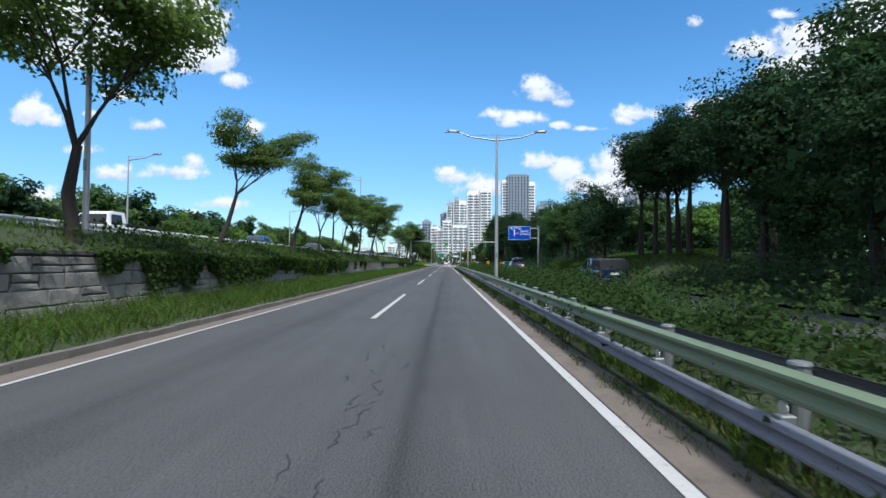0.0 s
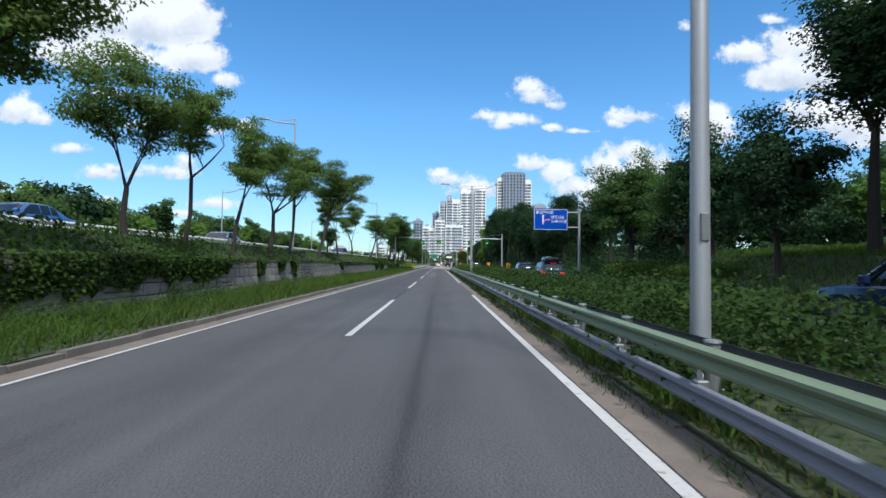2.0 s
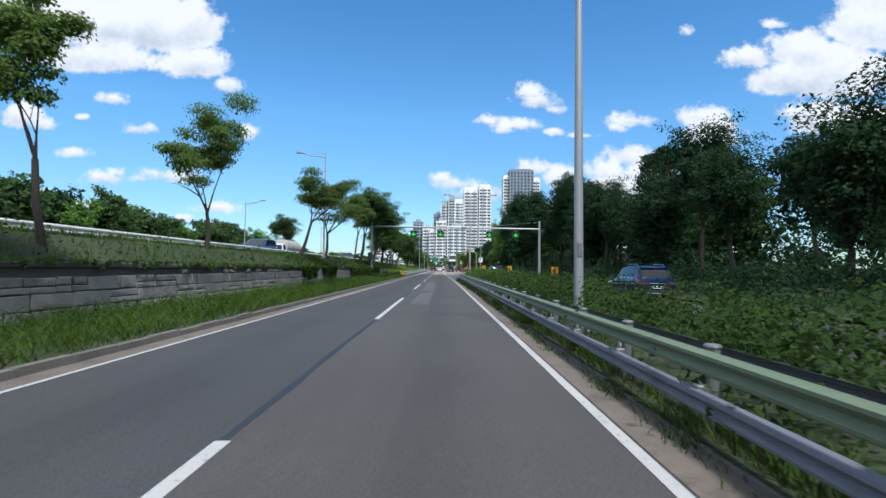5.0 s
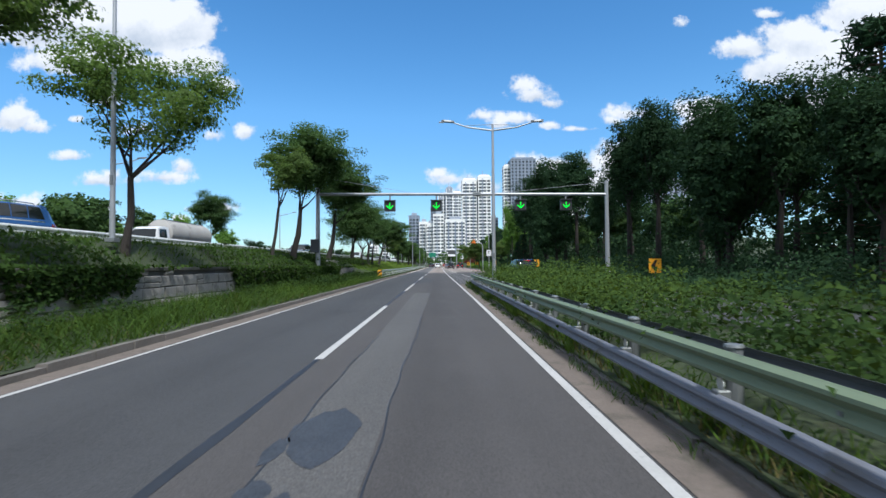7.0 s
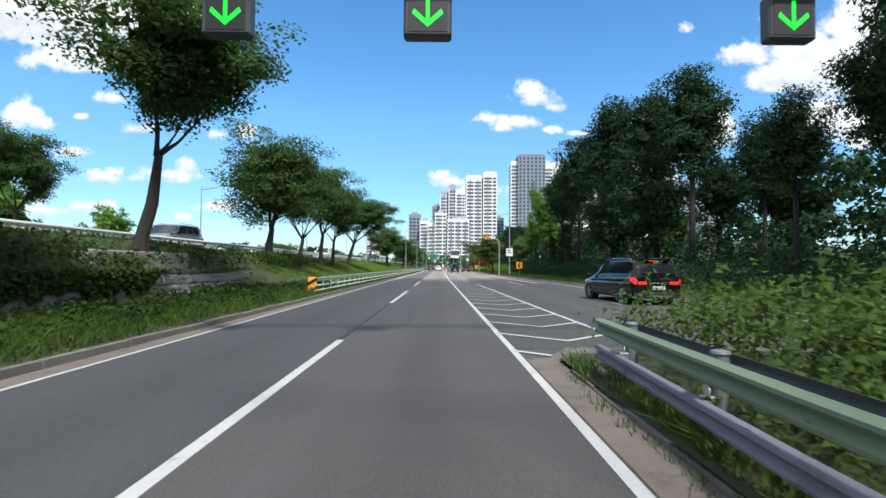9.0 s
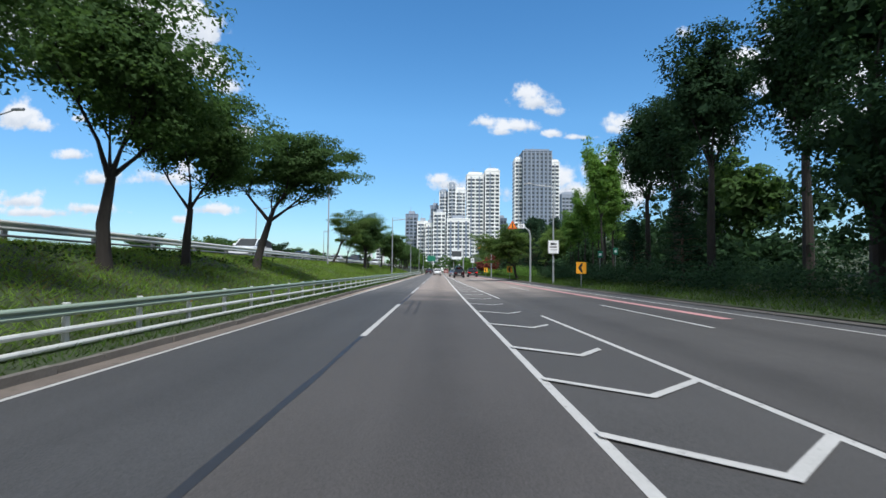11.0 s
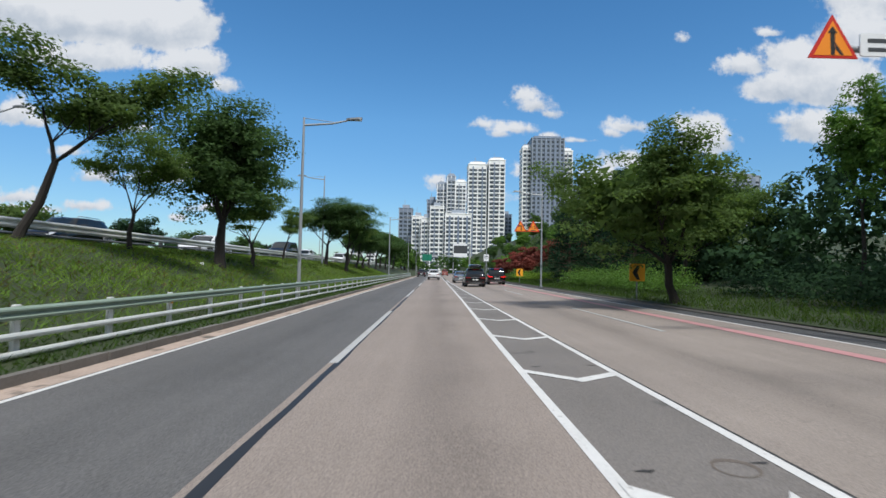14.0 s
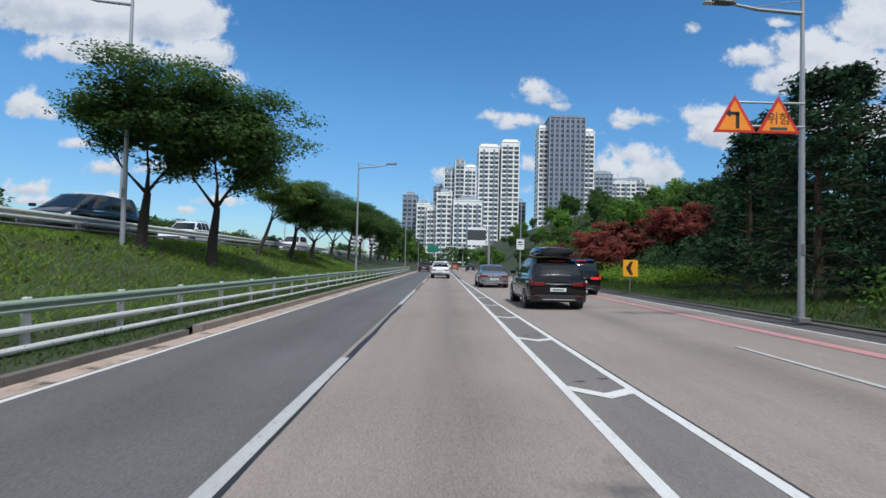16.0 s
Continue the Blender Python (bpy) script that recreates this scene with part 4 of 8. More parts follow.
for k in range(50):
    y = 122 + 4 * k
    x = outer_line(y) + 0.9
    part("kerbstone", ku2, M_KERB, kerb_f, at=pose(x, y, cross_z(x, y), rz=-math.degrees(math.atan2(outer_line(y + 2) - outer_line(y - 2), 4))))

# ---------------------------------------------------------------- guardrails
def w_beam(z0, z1, side):
    """Profile (x, z) of a corrugated beam; side: the way its ridges point."""
    h = z1 - z0
    front = [(0.0, 0.0), (0.015, 0.04), (0.06, 0.14), (0.065, 0.26), (0.025, 0.42), (0.012, 0.5), (0.025, 0.58), (0.065, 0.74), (0.06, 0.86), (0.015, 0.96), (0.0, 1.0)]
    a = [(side * x, z0 + h * q) for x, q in front]
    return a + [(x - side * 0.006, z) for x, z in reversed(a)]


SPAN = 2.0
guard = thing("guardrail", "guardrail with green upper and blue-grey lower beams on posts", "guardrail")
beam_top = Shape().prism(w_beam(0.59, 0.805, -1), "y", -2.02, 2.02).mesh("upper_beam", M_RAIL_GREEN)
beam_low = Shape().prism(w_beam(0.26, 0.455, -1), "y", -2.02, 2.02).mesh("lower_beam", M_RAIL_GREY)
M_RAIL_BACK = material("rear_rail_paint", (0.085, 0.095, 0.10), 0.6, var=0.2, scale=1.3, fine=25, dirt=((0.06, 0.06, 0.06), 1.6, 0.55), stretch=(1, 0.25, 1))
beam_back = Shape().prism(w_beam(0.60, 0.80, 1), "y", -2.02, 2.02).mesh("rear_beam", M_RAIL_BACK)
post_me = Shape().tube([(0, 0, -0.1), (0, 0, 0.82)], 0.065, 12).mesh("post", M_POST)
cap_me = Shape().tube([(0, 0, 0.80), (0, 0, 0.81), (0, 0, 0.828), (0, 0, 0.836)], [0.072, 0.076, 0.07, 0.03], 14).mesh("post_cap", M_POST)
block_me = Shape().box(-0.16, -0.05, -0.05, 0.05, 0, 0.18, 0.01).mesh("spacer", M_POST)
disc_me = Shape().tube([(-0.045, 0, 0.52), (-0.055, 0, 0.52)], 0.05, 12).mesh("reflector", M_REFLECT)
joint_me = Shape().box(-0.075, -0.062, -0.012, 0.012, 0.665, 0.69).mesh("bolt", M_POST)


def guard_x(y):
    return right_line(y) + 0.78 + (0.25 * max(0.0, (y - 112) / 9.0) ** 2 if y > 112 else 0)


y = -8.6
while y < 120.2:
    x = guard_x(y)
    p = part("post", post_me, M_POST, guard, at=pose(x, y, 0.0))
    part("post_cap", cap_me, M_REFLECT, p)
    part("spacer", block_me, M_POST, guard, at=pose(x, y, 0.58))
    part("spacer", block_me, M_POST, guard, at=pose(x, y, 0.30))
    part("reflector", disc_me, M_REFLECT, guard, "round white reflector", at=pose(x - 0.05, y + 0.02, 0))
    y += SPAN
y = -9.8
while y < 120:
    x = guard_x(y)
    rz = -math.degrees(math.atan2(guard_x(y + 2) - guard_x(y - 2), 4))
    part("upper_beam", beam_top, M_RAIL_GREEN, guard, at=pose(x - 0.15, y, 0, rz=rz))
    part("lower_beam", beam_low, M_RAIL_GREY, guard, at=pose(x - 0.15, y, 0, rz=rz))
    part("bolt", joint_me, M_POST, guard, at=pose(x - 0.145, y + 1.9, 0))
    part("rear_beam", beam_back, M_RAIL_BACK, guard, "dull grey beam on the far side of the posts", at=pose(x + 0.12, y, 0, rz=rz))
    y += 4.0

# left rail with three tubes
left_guard = thing("barrier_rail", "pale three-bar roadside barrier with mint top bar", "barrier")
lx = lambda y: left_line(y) - 1.30
fpost = Shape().box(-0.035, 0.035, -0.06, 0.06, 0.0, 0.86, 0.012).mesh("post", M_RAIL_PALE)
for k in range(80):
    y = 138.8 + 2.0 * k
    part("post", fpost, M_RAIL_PALE, left_guard, at=pose(lx(y), y, 0.02))
    if k % 3 == 1:
        part("delineator", Shape().box(0.04, 0.07, -0.03, 0.03, 0.62, 0.74, 0.005), M_YELLOW, left_guard, "small yellow delineator", at=pose(lx(y), y, 0.02))
y = 140.8
bar = Shape().tube([(0, -2.0, 0), (0, 2.0, 0)], 0.05, 10).mesh("bar", M_RAIL_PALE)
bar_top = Shape().prism(w_beam(0.0, 0.19, 1), "y", -2.0, 2.0).mesh("top_bar", M_RAIL_MINT)
while y < 300:
    rz = -math.degrees(math.atan2(lx(y + 2) - lx(y - 2), 4))
    part("top_bar", bar_top, M_RAIL_MINT, left_guard, at=pose(lx(y) + 0.05, y, 0.665, rz=rz))
    for z in (0.455, 0.205):
        part("bar", bar, M_RAIL_PALE, left_guard, at=pose(lx(y) + 0.08, y, z, rz=rz))
    y += 4.0
s = Shape().box(-0.22, 0.22, -0.03, 0.03, 0.25, 0.90, 0.02)
m = thing("hazard_marker", "yellow and black striped marker at the barrier end", "marker", at=pose(lx(138.5) + 0.05, 138.3, 0.0))
part("board", s, M_YELLOW, m)
part("stripe", Shape().add([(-0.25, -0.035, 0.45), (-0.25, -0.035, 0.62), (0.25, -0.035, 0.90), (0.25, -0.035, 0.73)], [(0, 1, 2, 3)]), M_BLACK, m)
part("stripe", Shape().add([(-0.1, -0.035, 0.25), (0.1, -0.035, 0.25), (0.25, -0.035, 0.36), (0.25, -0.035, 0.50)], [(0, 1, 2, 3)]), M_BLACK, m)
part("post", Shape().box(-0.04, 0.04, 0.03, 0.09, 0.0, 0.9), M_POST, m)

# rail of the upper road
upper = thing("upper_guardrail", "grey guardrail on posts along the upper road", "guardrail")
up_post = Shape().box(-0.06, 0.06, -0.09, 0.09, 0.0, 0.72, 0.02).mesh("post", M_CONCRETE)
up_beam = Shape().prism(w_beam(0.42, 0.74, 1), "y", -4.0, 4.0).mesh("beam", M_RAIL_PALE)
up_low = Shape().tube([(0.02, -4, 0.26), (0.02, 4, 0.26)], 0.04, 8).mesh("lower_bar", M_RAIL_GREY)
for k in range(44):
    y = -14 + 8.0 * k
    part("beam", up_beam, M_RAIL_PALE, upper, at=pose(-13.25, y, 2.1))
    part("lower_bar", up_low, M_RAIL_GREY, upper, at=pose(-13.25, y, 2.1))
    part("post", up_post, M_CONCRETE, upper, at=pose(-13.33, y - 2, 2.08))
    part("post", up_post, M_CONCRETE, upper, at=pose(-13.33, y + 2, 2.08))
far_up = thing("far_guardrail", "guardrail on the far side of the upper road", "guardrail")
for k in range(22):
    y = -10 + 16.0 * k
    part("beam", Shape().box(-0.04, 0.04, -8, 8, 0.45, 0.75, 0.03) if k == 0 else far_beam, M_RAIL_GREY, far_up, at=pose(-25.5, y, 2.1)) if k else None
    if k == 0:
        far_beam = Shape().prism(w_beam(0.42, 0.74, 1), "y", -8, 8).mesh("beam", M_RAIL_GREY)
        part("beam", far_beam, M_RAIL_GREY, far_up, at=pose(-25.5, y, 2.1))
    for d in (-6, -2, 2, 6):
        part("post", up_post, M_CONCRETE, far_up, at=pose(-25.4, y + d, 2.08))

# ---------------------------------------------------------------- street lamps
def lamp_pole(label, at, height, arms, top=0.45, group="street lamps", r=0.082):
    """A tapered pole with arms; arms: reach along x of each."""
    t = thing("street_lamp", label, "street lamp", at=at, group=group)
    part("base_plate", Shape().box(-1.8 * r, 1.8 * r, -1.8 * r, 1.8 * r, -0.1, 0.03, 0.01), M_POST, t)
    p = part("pole", Shape().tube([(0, 0, 0), (0, 0, height * 0.5), (0, 0, height)], [r, r * 0.85, r * 0.55], 14), M_POLE, t, smooth=True)
    part("hatch", Shape().box(-0.045, 0.045, -r - 0.012, -r + 0.03, 1.6, 1.9, 0.008), M_POST, p)
    for a in arms:
        sgn = 1 if a > 0 else -1
        z0 = height - 0.35
        arm = part("arm", Shape().tube([(0, 0, z0), (a * 0.5, 0, z0 + 0.5 * top * 0.8), (a - sgn * 0.55, 0, z0 + top)], [0.05, 0.042, 0.035], 10), M_POLE, t, smooth=True)
        part("brace", Shape().tube([(0, 0, height - 0.02), (a * 0.55, 0, z0 + top * 0.62)], 0.014, 6), M_POLE, t)
        h = part("lamp_head", Shape().loft([[(a - sgn * (0.62 - q * 0.7), y * w, z0 + top + z + 0.05 * q) for y, z in ((-1, 0), (1, 0), (0.8, 0.09), (-0.8, 0.09))] for q, w in ((0, 0.05), (0.25, 0.13), (0.8, 0.14), (1, 0.07))]), M_LAMP, t)
        part("lens", Shape().box(a - 0.22, a + 0.05, -0.09, 0.09, z0 + top + 0.0, z0 + top + 0.035, 0.01), M_LENS, h)
    return t


LAMP_TWIN = "tall galvanised street lamp with two arms in the median"
for x, y, h in ((2.95, 28.5, 8.75), (3.05, 69.9, 8.75), (3.17, 113.25, 9.2), (3.0, -12.5, 8.75)):
    lamp_pole(LAMP_TWIN, pose(x, y, 0.15), h - 0.15, (-2.75, 2.75), group="twin street lamps", r=0.108)
for y, x, z in ((13.4, -9.5, 2.25), (56.0, -9.5, 2.3), (100.6, -9.6, 2.3), (190.2, -11.0, 1.85), (230.2, -10.6, 1.75)):
    lamp_pole("galvanised street lamp on the grassy bank", pose(x, y, z), 8.6 if y < 150 else 8.25, (-2.3,), top=0.26, group="bank street lamps")
for y, h in ((206.0, 8.0), (248.0, 8.0), (292.0, 8.6), (335, 8.6)):
    lamp_pole("galvanised street lamp behind the barrier", pose(left_line(y) - 1.55, y, 0.15), h, (2.5,), top=0.26, group="barrier street lamps")
for y in (41, 83.5, 126, 168.6, 212, 254, 296):
    lamp_pole("far street lamp beyond the upper road", pose(-26.0, y, 2.1), 7.9, (2.6,), group="far street lamps")
lamp_pole("street lamp at the grass edge carrying a notice board", pose(9.98, 185.0, 0.3), 8.95, (-2.4,), top=0.2, group="grass street lamps")
lamp_pole("street lamp at the grass edge carrying warning signs", pose(8.85, 226.8, 0.3), 8.2, (-2.35,), top=0.2, group="grass street lamps")
lamp_pole("street lamp at the grass edge carrying a notice board", pose(8.7, 272.3, 0.6), 8.6, (-2.35,), top=0.2, group="grass street lamps")

# ---------------------------------------------------------------- signs and gantries
def words(text, size, mat, parent, at, name="lettering", align="LEFT"):
    c = bpy.data.curves.new(name, "FONT")
    c.body, c.size, c.align_x, c.align_y = text, size, align, "CENTER"
    c.extrude = 0.003
    c.materials.append(mat)
    ob = new(name, c)
    ob.parent = parent
    ob.matrix_basis = at
    return ob


def board(x0, x1, z0, z1, r=0.06, y=0.0, t=0.03, n=5):
    """A thin rounded panel facing -y."""
    prof = []
    for cx, cz, a0 in ((x1 - r, z1 - r, 0), (x0 + r, z1 - r, 90), (x0 + r, z0 + r, 180), (x1 - r, z0 + r, 270)):
        for k in range(n):
            a = radians(a0 + 90 * k / (n - 1))
            prof.append((cx + r * math.cos(a), cz + r * math.sin(a)))
    return Shape().prism(prof, "y", y, y + t)


def facing(x, z, y=-0.006):
    return pose(x, y, z, 90, 0, 0)


# direction sign on a roadside mast
d = thing("direction_sign", "blue road sign with white Korean lettering on a steel mast", "road sign", at=pose(0, 66.6, 0))
part("mast", Shape().tube([(12.2, 0.12, 0.1), (12.2, 0.12, 6.25)], [0.125, 0.105], 14), M_POLE, d, smooth=True)
part("mast_cap", Shape().box(12.02, 12.38, -0.05, 0.29, 6.25, 6.36, 0.02), M_POLE, d)
for z in (6.05, 4.75):
    part("bracket", Shape().tube([(12.2, 0.12, z), (9.0, 0.1, z)], 0.06, 10), M_POLE, d)
pn = part("panel", board(8.22, 11.17, 4.5, 6.32, 0.08, 0.0, 0.035), M_BLUE, d)
fr = Shape()
for a in ((8.26, 11.13, 6.26, 6.285), (8.26, 11.13, 4.535, 4.56), (8.26, 8.285, 4.56, 6.26), (11.105, 11.13, 4.56, 6.26)):
    fr.box(a[0], a[1], -0.006, 0.0, a[2], a[3])
part("border", fr, M_WHITE, pn)
words("올림픽대로", 0.34, M_WHITE, pn, facing(8.40, 6.02))
words("반포대로", 0.32, M_WHITE, pn, facing(9.72, 5.60))
words("고속터미널", 0.30, M_WHITE, pn, facing(9.70, 5.24))
part("arrow", Shape().box(8.98, 9.08, -0.008, -0.001, 4.98, 5.66).add([(8.92, -0.006, 5.66), (9.14, -0.006, 5.66), (9.03, -0.006, 5.86)], [(0, 1, 2)]), M_WHITE, pn, "white straight arrow")
part("arrow", Shape().add([(9.0, -0.009, 4.98), (9.07, -0.009, 4.98), (9.12, -0.009, 5.20), (9.30, -0.009, 5.33), (9.50, -0.009, 5.36), (9.50, -0.009, 5.29), (9.64, -0.009, 5.40), (9.50, -0.009, 5.51), (9.50, -0.009, 5.44), (9.26, -0.009, 5.41), (9.04, -0.009, 5.25)],
                          [(0, 1, 2, 10), (10, 2, 3, 9), (9, 3, 4, 8), (5, 6, 7)]), M_SIGN_PINK, pn, "pink turn arrow")

# blue sign on the road beyond the trees
d = thing("lane_sign", "blue road sign with white lane arrows beyond the trees", "road sign", at=pose(33.0, 54.0, 0))
pn = part("panel", board(-1.55, 1.45, 3.55, 4.7, 0.08), M_BLUE, d)
for x in (-0.85, 0.75):
    part("arrow", Shape().box(x - 0.06, x + 0.06, -0.01, 0, 3.75, 4.1).add([(x - 0.17, -0.008, 4.1), (x + 0.17, -0.008, 4.1), (x, -0.008, 4.36)], [(0, 1, 2)]), M_WHITE, pn)
for z in (3.85, 4.1, 4.33):
    part("mark", Shape().box(-0.22, 0.16, -0.01, 0, z, z + 0.12), M_WHITE, pn)
part("arm", Shape().tube([(-1.0, 0.1, 4.45), (2.9, 0.1, 4.5)], 0.07, 10), M_POLE, d)
part("mast", Shape().tube([(2.8, 0.1, 1.0), (2.8, 0.1, 4.75)], [0.13, 0.11], 12), M_POLE, d, smooth=True)

# gantry with lane signals
g = thing("signal_gantry", "grey steel gantry with green arrow lane signals over the road", "gantry", at=pose(0, 121.8, 0))
part("column", Shape().tube([(-8.55, 0, 1.2), (-8.55, 0, 7.9)], [0.17, 0.13], 14), M_POLE, g, smooth=True)
part("column", Shape().tube([(12.3, 0, 0.1), (12.3, 0, 7.4)], [0.17, 0.13], 14), M_POLE, g, smooth=True)
part("beam", Shape().tube([(-8.5, 0, 6.55), (2, 0, 6.5), (12.35, 0, 6.42)], 0.11, 12), M_POLE, g, smooth=True)
part("stay", Shape().tube([(-8.5, 0, 7.8), (-2.0, 0, 6.65)], 0.012, 6), M_POLE, g)
part("stay", Shape().tube([(12.3, 0, 7.3), (5.0, 0, 6.6)], 0.012, 6), M_POLE, g)
part("control_box", Shape().box(-8.98, -8.40, -0.42, -0.15, 2.35, 3.3, 0.03), M_CASE, g, "dark control cabinet on the column")
part("camera_box", Shape().box(2.6, 3.2, -0.16, 0.16, 6.36, 6.64, 0.05), M_POST, g)
for x in (-3.36, -0.02, 6.05, 9.33):
    c = part("lane_signal", Shape().box(x - 0.40, x + 0.40, -0.14, 0.14, 5.28, 6.06, 0.04), M_CASE, g, "square lane signal showing a green arrow")
    part("hanger", Shape().box(x - 0.05, x + 0.05, -0.05, 0.05, 6.06, 6.42), M_POST, c)
    part("visor", Shape().box(x - 0.43, x + 0.43, -0.26, -0.12, 6.03, 6.08, 0.01), M_CASE, c)
    part("screen", Shape().box(x - 0.33, x + 0.33, -0.150, -0.141, 5.35, 5.99), M_BLACK, c)
    ar = Shape().box(x - 0.032, x + 0.032, -0.160, -0.152, 5.46, 5.92)
    for sg in (-1, 1):
        ar.add([(x, -0.156, 5.42), (x, -0.156, 5.52), (x + sg * 0.23, -0.156, 5.73), (x + sg * 0.26, -0.156, 5.65)], [(0, 1, 2, 3)])
    part("arrow", ar, M_SIGNAL, c)


def chevron_sign(x, y, z, w=0.72, h=0.82):
    t = thing("chevron_sign", "orange-yellow chevron sign with a black arrow on a post", "road sign", at=pose(x, y, z), group="chevron signs")
    part("panel", board(-w / 2, w / 2, -h / 2, h / 2, 0.04), M_YELLOW, t)
    s = Shape()
    for q in (1, -1):
        s.add([(0.18 * w * 1.6 * 0.6, -0.005, q * 0.40 * h), (-0.02, -0.005, q * 0.40 * h), (-0.33 * w, -0.005, 0), (0.0, -0.005, 0)], [(0, 1, 2, 3)])
    part("arrow", s, M_BLACK, t)
    part("post", Shape().tube([(0.0, 0.06, -z + (0.15 if y < 120 else 0.3)), (0.0, 0.06, h / 2 - 0.05)], 0.035, 10), M_POST, t)


for x, y, z in ((12.6, 114.5, 1.28), (10.06, 176.5, 1.69), (9.25, 207.2, 1.58), (9.05, 239.0, 1.47), (12.2, 148.0, 1.5)):
    chevron_sign(x, y, z)


def triangle(t, x, z, s, y=0.0):
    """An orange warning triangle with a red rim."""
    h = s * 0.88
    rim = part("panel", Shape().prism([(x - s / 2, z - h * 0.42), (x + s / 2, z - h * 0.42), (x, z + h * 0.58)], "y", y, y + 0.03), M_RED, t, "red-rimmed orange warning triangle")
    part("face", Shape().prism([(x - s * 0.39, z - h * 0.36), (x + s * 0.39, z - h * 0.36), (x, z + h * 0.43)], "y", y - 0.006, y), M_ORANGE, rim)
    return rim


w = thing("merge_sign", "orange merge warning triangle with a white plate on a curved mast", "road sign", at=pose(0.2, 193.4, 0.15))
part("mast", Shape().tube([(9.3, 0.1, -0.35), (9.3, 0.1, 4.9), (9.15, 0.1, 5.5), (8.7, 0.1, 5.85), (7.5, 0.1, 5.95)], [0.10, 0.09, 0.08, 0.07, 0.06], 12), M_POLE, w, smooth=True)
tr = triangle(w, 7.38, 6.05, 1.0)
part("symbol", Shape().add([(7.33, -0.009, 5.74), (7.41, -0.009, 5.74), (7.42, -0.009, 6.2), (7.32, -0.009, 6.2)], [(0, 1, 2, 3)]).add([(7.42, -0.009, 5.86), (7.52, -0.009, 5.74), (7.59, -0.009, 5.74), (7.42, -0.009, 6.0)], [(0, 1, 2, 3)]).add([(7.27, -0.009, 6.18), (7.47, -0.009, 6.18), (7.37, -0.009, 6.32)], [(0, 1, 2)]), M_BLACK, tr)
pl = part("plate", board(7.93, 8.66, 5.74, 6.2, 0.04), M_WHITE, w, "white plate with two rows of dark marks")
for i in range(2):
    part("text_bar", Shape().box(8.08, 8.52, -0.006, 0, 5.83 + 0.18 * i, 5.91 + 0.18 * i), M_CASE, pl)

w = thing("warning_signs", "pair of red-rimmed orange warning triangles on a lamp post bracket", "road sign", at=pose(0, 226.55, 0))
part("bracket", Shape().tube([(8.8, 0.1, 5.15), (6.6, 0.1, 5.15)], 0.03, 8), M_POLE, w)
part("bracket", Shape().tube([(8.8, 0.1, 5.75), (6.9, 0.1, 5.75)], 0.03, 8), M_POLE, w)
tr = triangle(w, 6.98, 5.35, 1.08)
s = Shape().box(7.0, 7.09, -0.012, -0.006, 5.05, 5.45).box(6.86, 7.09, -0.012, -0.006, 5.39, 5.47)
s.add([(6.74, -0.009, 5.43), (6.87, -0.009, 5.32), (6.87, -0.009, 5.54)], [(0, 1, 2)])
part("symbol", s, M_BLACK, tr, "black left-turn arrow")
tr = triangle(w, 8.08, 5.35, 1.08)
words("위험", 0.32, M_BLACK, tr, facing(8.08, 5.30, -0.008), align="CENTER")
part("text_bar", Shape().box(7.86, 8.30, -0.01, -0.006, 5.03, 5.10), M_CASE, tr)


def notice(x, y, z, w=0.95, h=1.15, text=True):
    t = thing("notice_board", "white enforcement notice with dark camera symbol fixed to a lamp post", "notice", at=pose(x, y, z))
    part("panel", board(-w / 2, w / 2, -h / 2, h / 2, 0.05), M_WHITE, t)
    b = Shape()
    for q in ((-w / 2 + .03, w / 2 - .03, h / 2 - .05, h / 2 - .035), (-w / 2 + .03, w / 2 - .03, -h / 2 + .035, -h / 2 + .05), (-w / 2 + .03, -w / 2 + .045, -h / 2 + .05, h / 2 - .05), (w / 2 - .045, w / 2 - .03, -h / 2 + .05, h / 2 - .05)):
        b.box(q[0], q[1], -0.005, 0, q[2], q[3])
    part("border", b, M_CASE, t)
    part("symbol", Shape().box(-0.26, 0.10, -0.006, -0.001, 0.16, 0.36, 0.002).box(-0.21, 0.03, -0.009, -0.006, 0.21, 0.31).box(0.13, 0.27, -0.006, -0.001, 0.19, 0.33), M_CASE, t, "dark camera symbol")
    if text:
        part("text_bar", Shape().box(-0.3, 0.3, -0.006, -0.001, -0.06, 0.05), M_CASE, t)
        words("단속구간", 0.17, M_CASE, t, facing(0, -0.25), align="CENTER")
    part("clamp", Shape().box(-0.12, 0.12, 0.03, 0.2, -0.05, 0.05), M_POST, t)


notice(9.95, 184.78, 3.55)
notice(8.66, 272.1, 3.9, 0.9, 1.2)

# message panel and far gantry
v = thing("message_panel", "dark electronic message panel with a white plate on a steel mast", "message sign", at=pose(0, 300, 0))
part("mast", Shape().tube([(7.6, 0, -0.2), (7.6, 0, 7.8)], 0.2, 12), M_POLE, v, smooth=True)
part("arm", Shape().tube([(7.6, 0, 7.2), (4.0, 0, 7.2)], 0.09, 10), M_POLE, v)
part("panel", Shape().box(3.9, 7.0, -0.3, 0.0, 5.6, 7.3, 0.04), M_CASE, v)
part("header", Shape().box(3.9, 7.0, -0.33, -0.1, 7.32, 7.75, 0.02), M_WHITE, v)
part("plate", Shape().box(3.9, 7.0, -0.3, -0.2, 4.7, 5.55, 0.02), M_WHITE, v)
v = thing("overhead_sign", "green direction sign on a far overhead gantry", "road sign", at=pose(0, 420, 0))
part("panel", Shape().box(-6.5, -2.0, -0.2, 0.0, 6.0, 9.0, 0.05), M_GREEN, v)
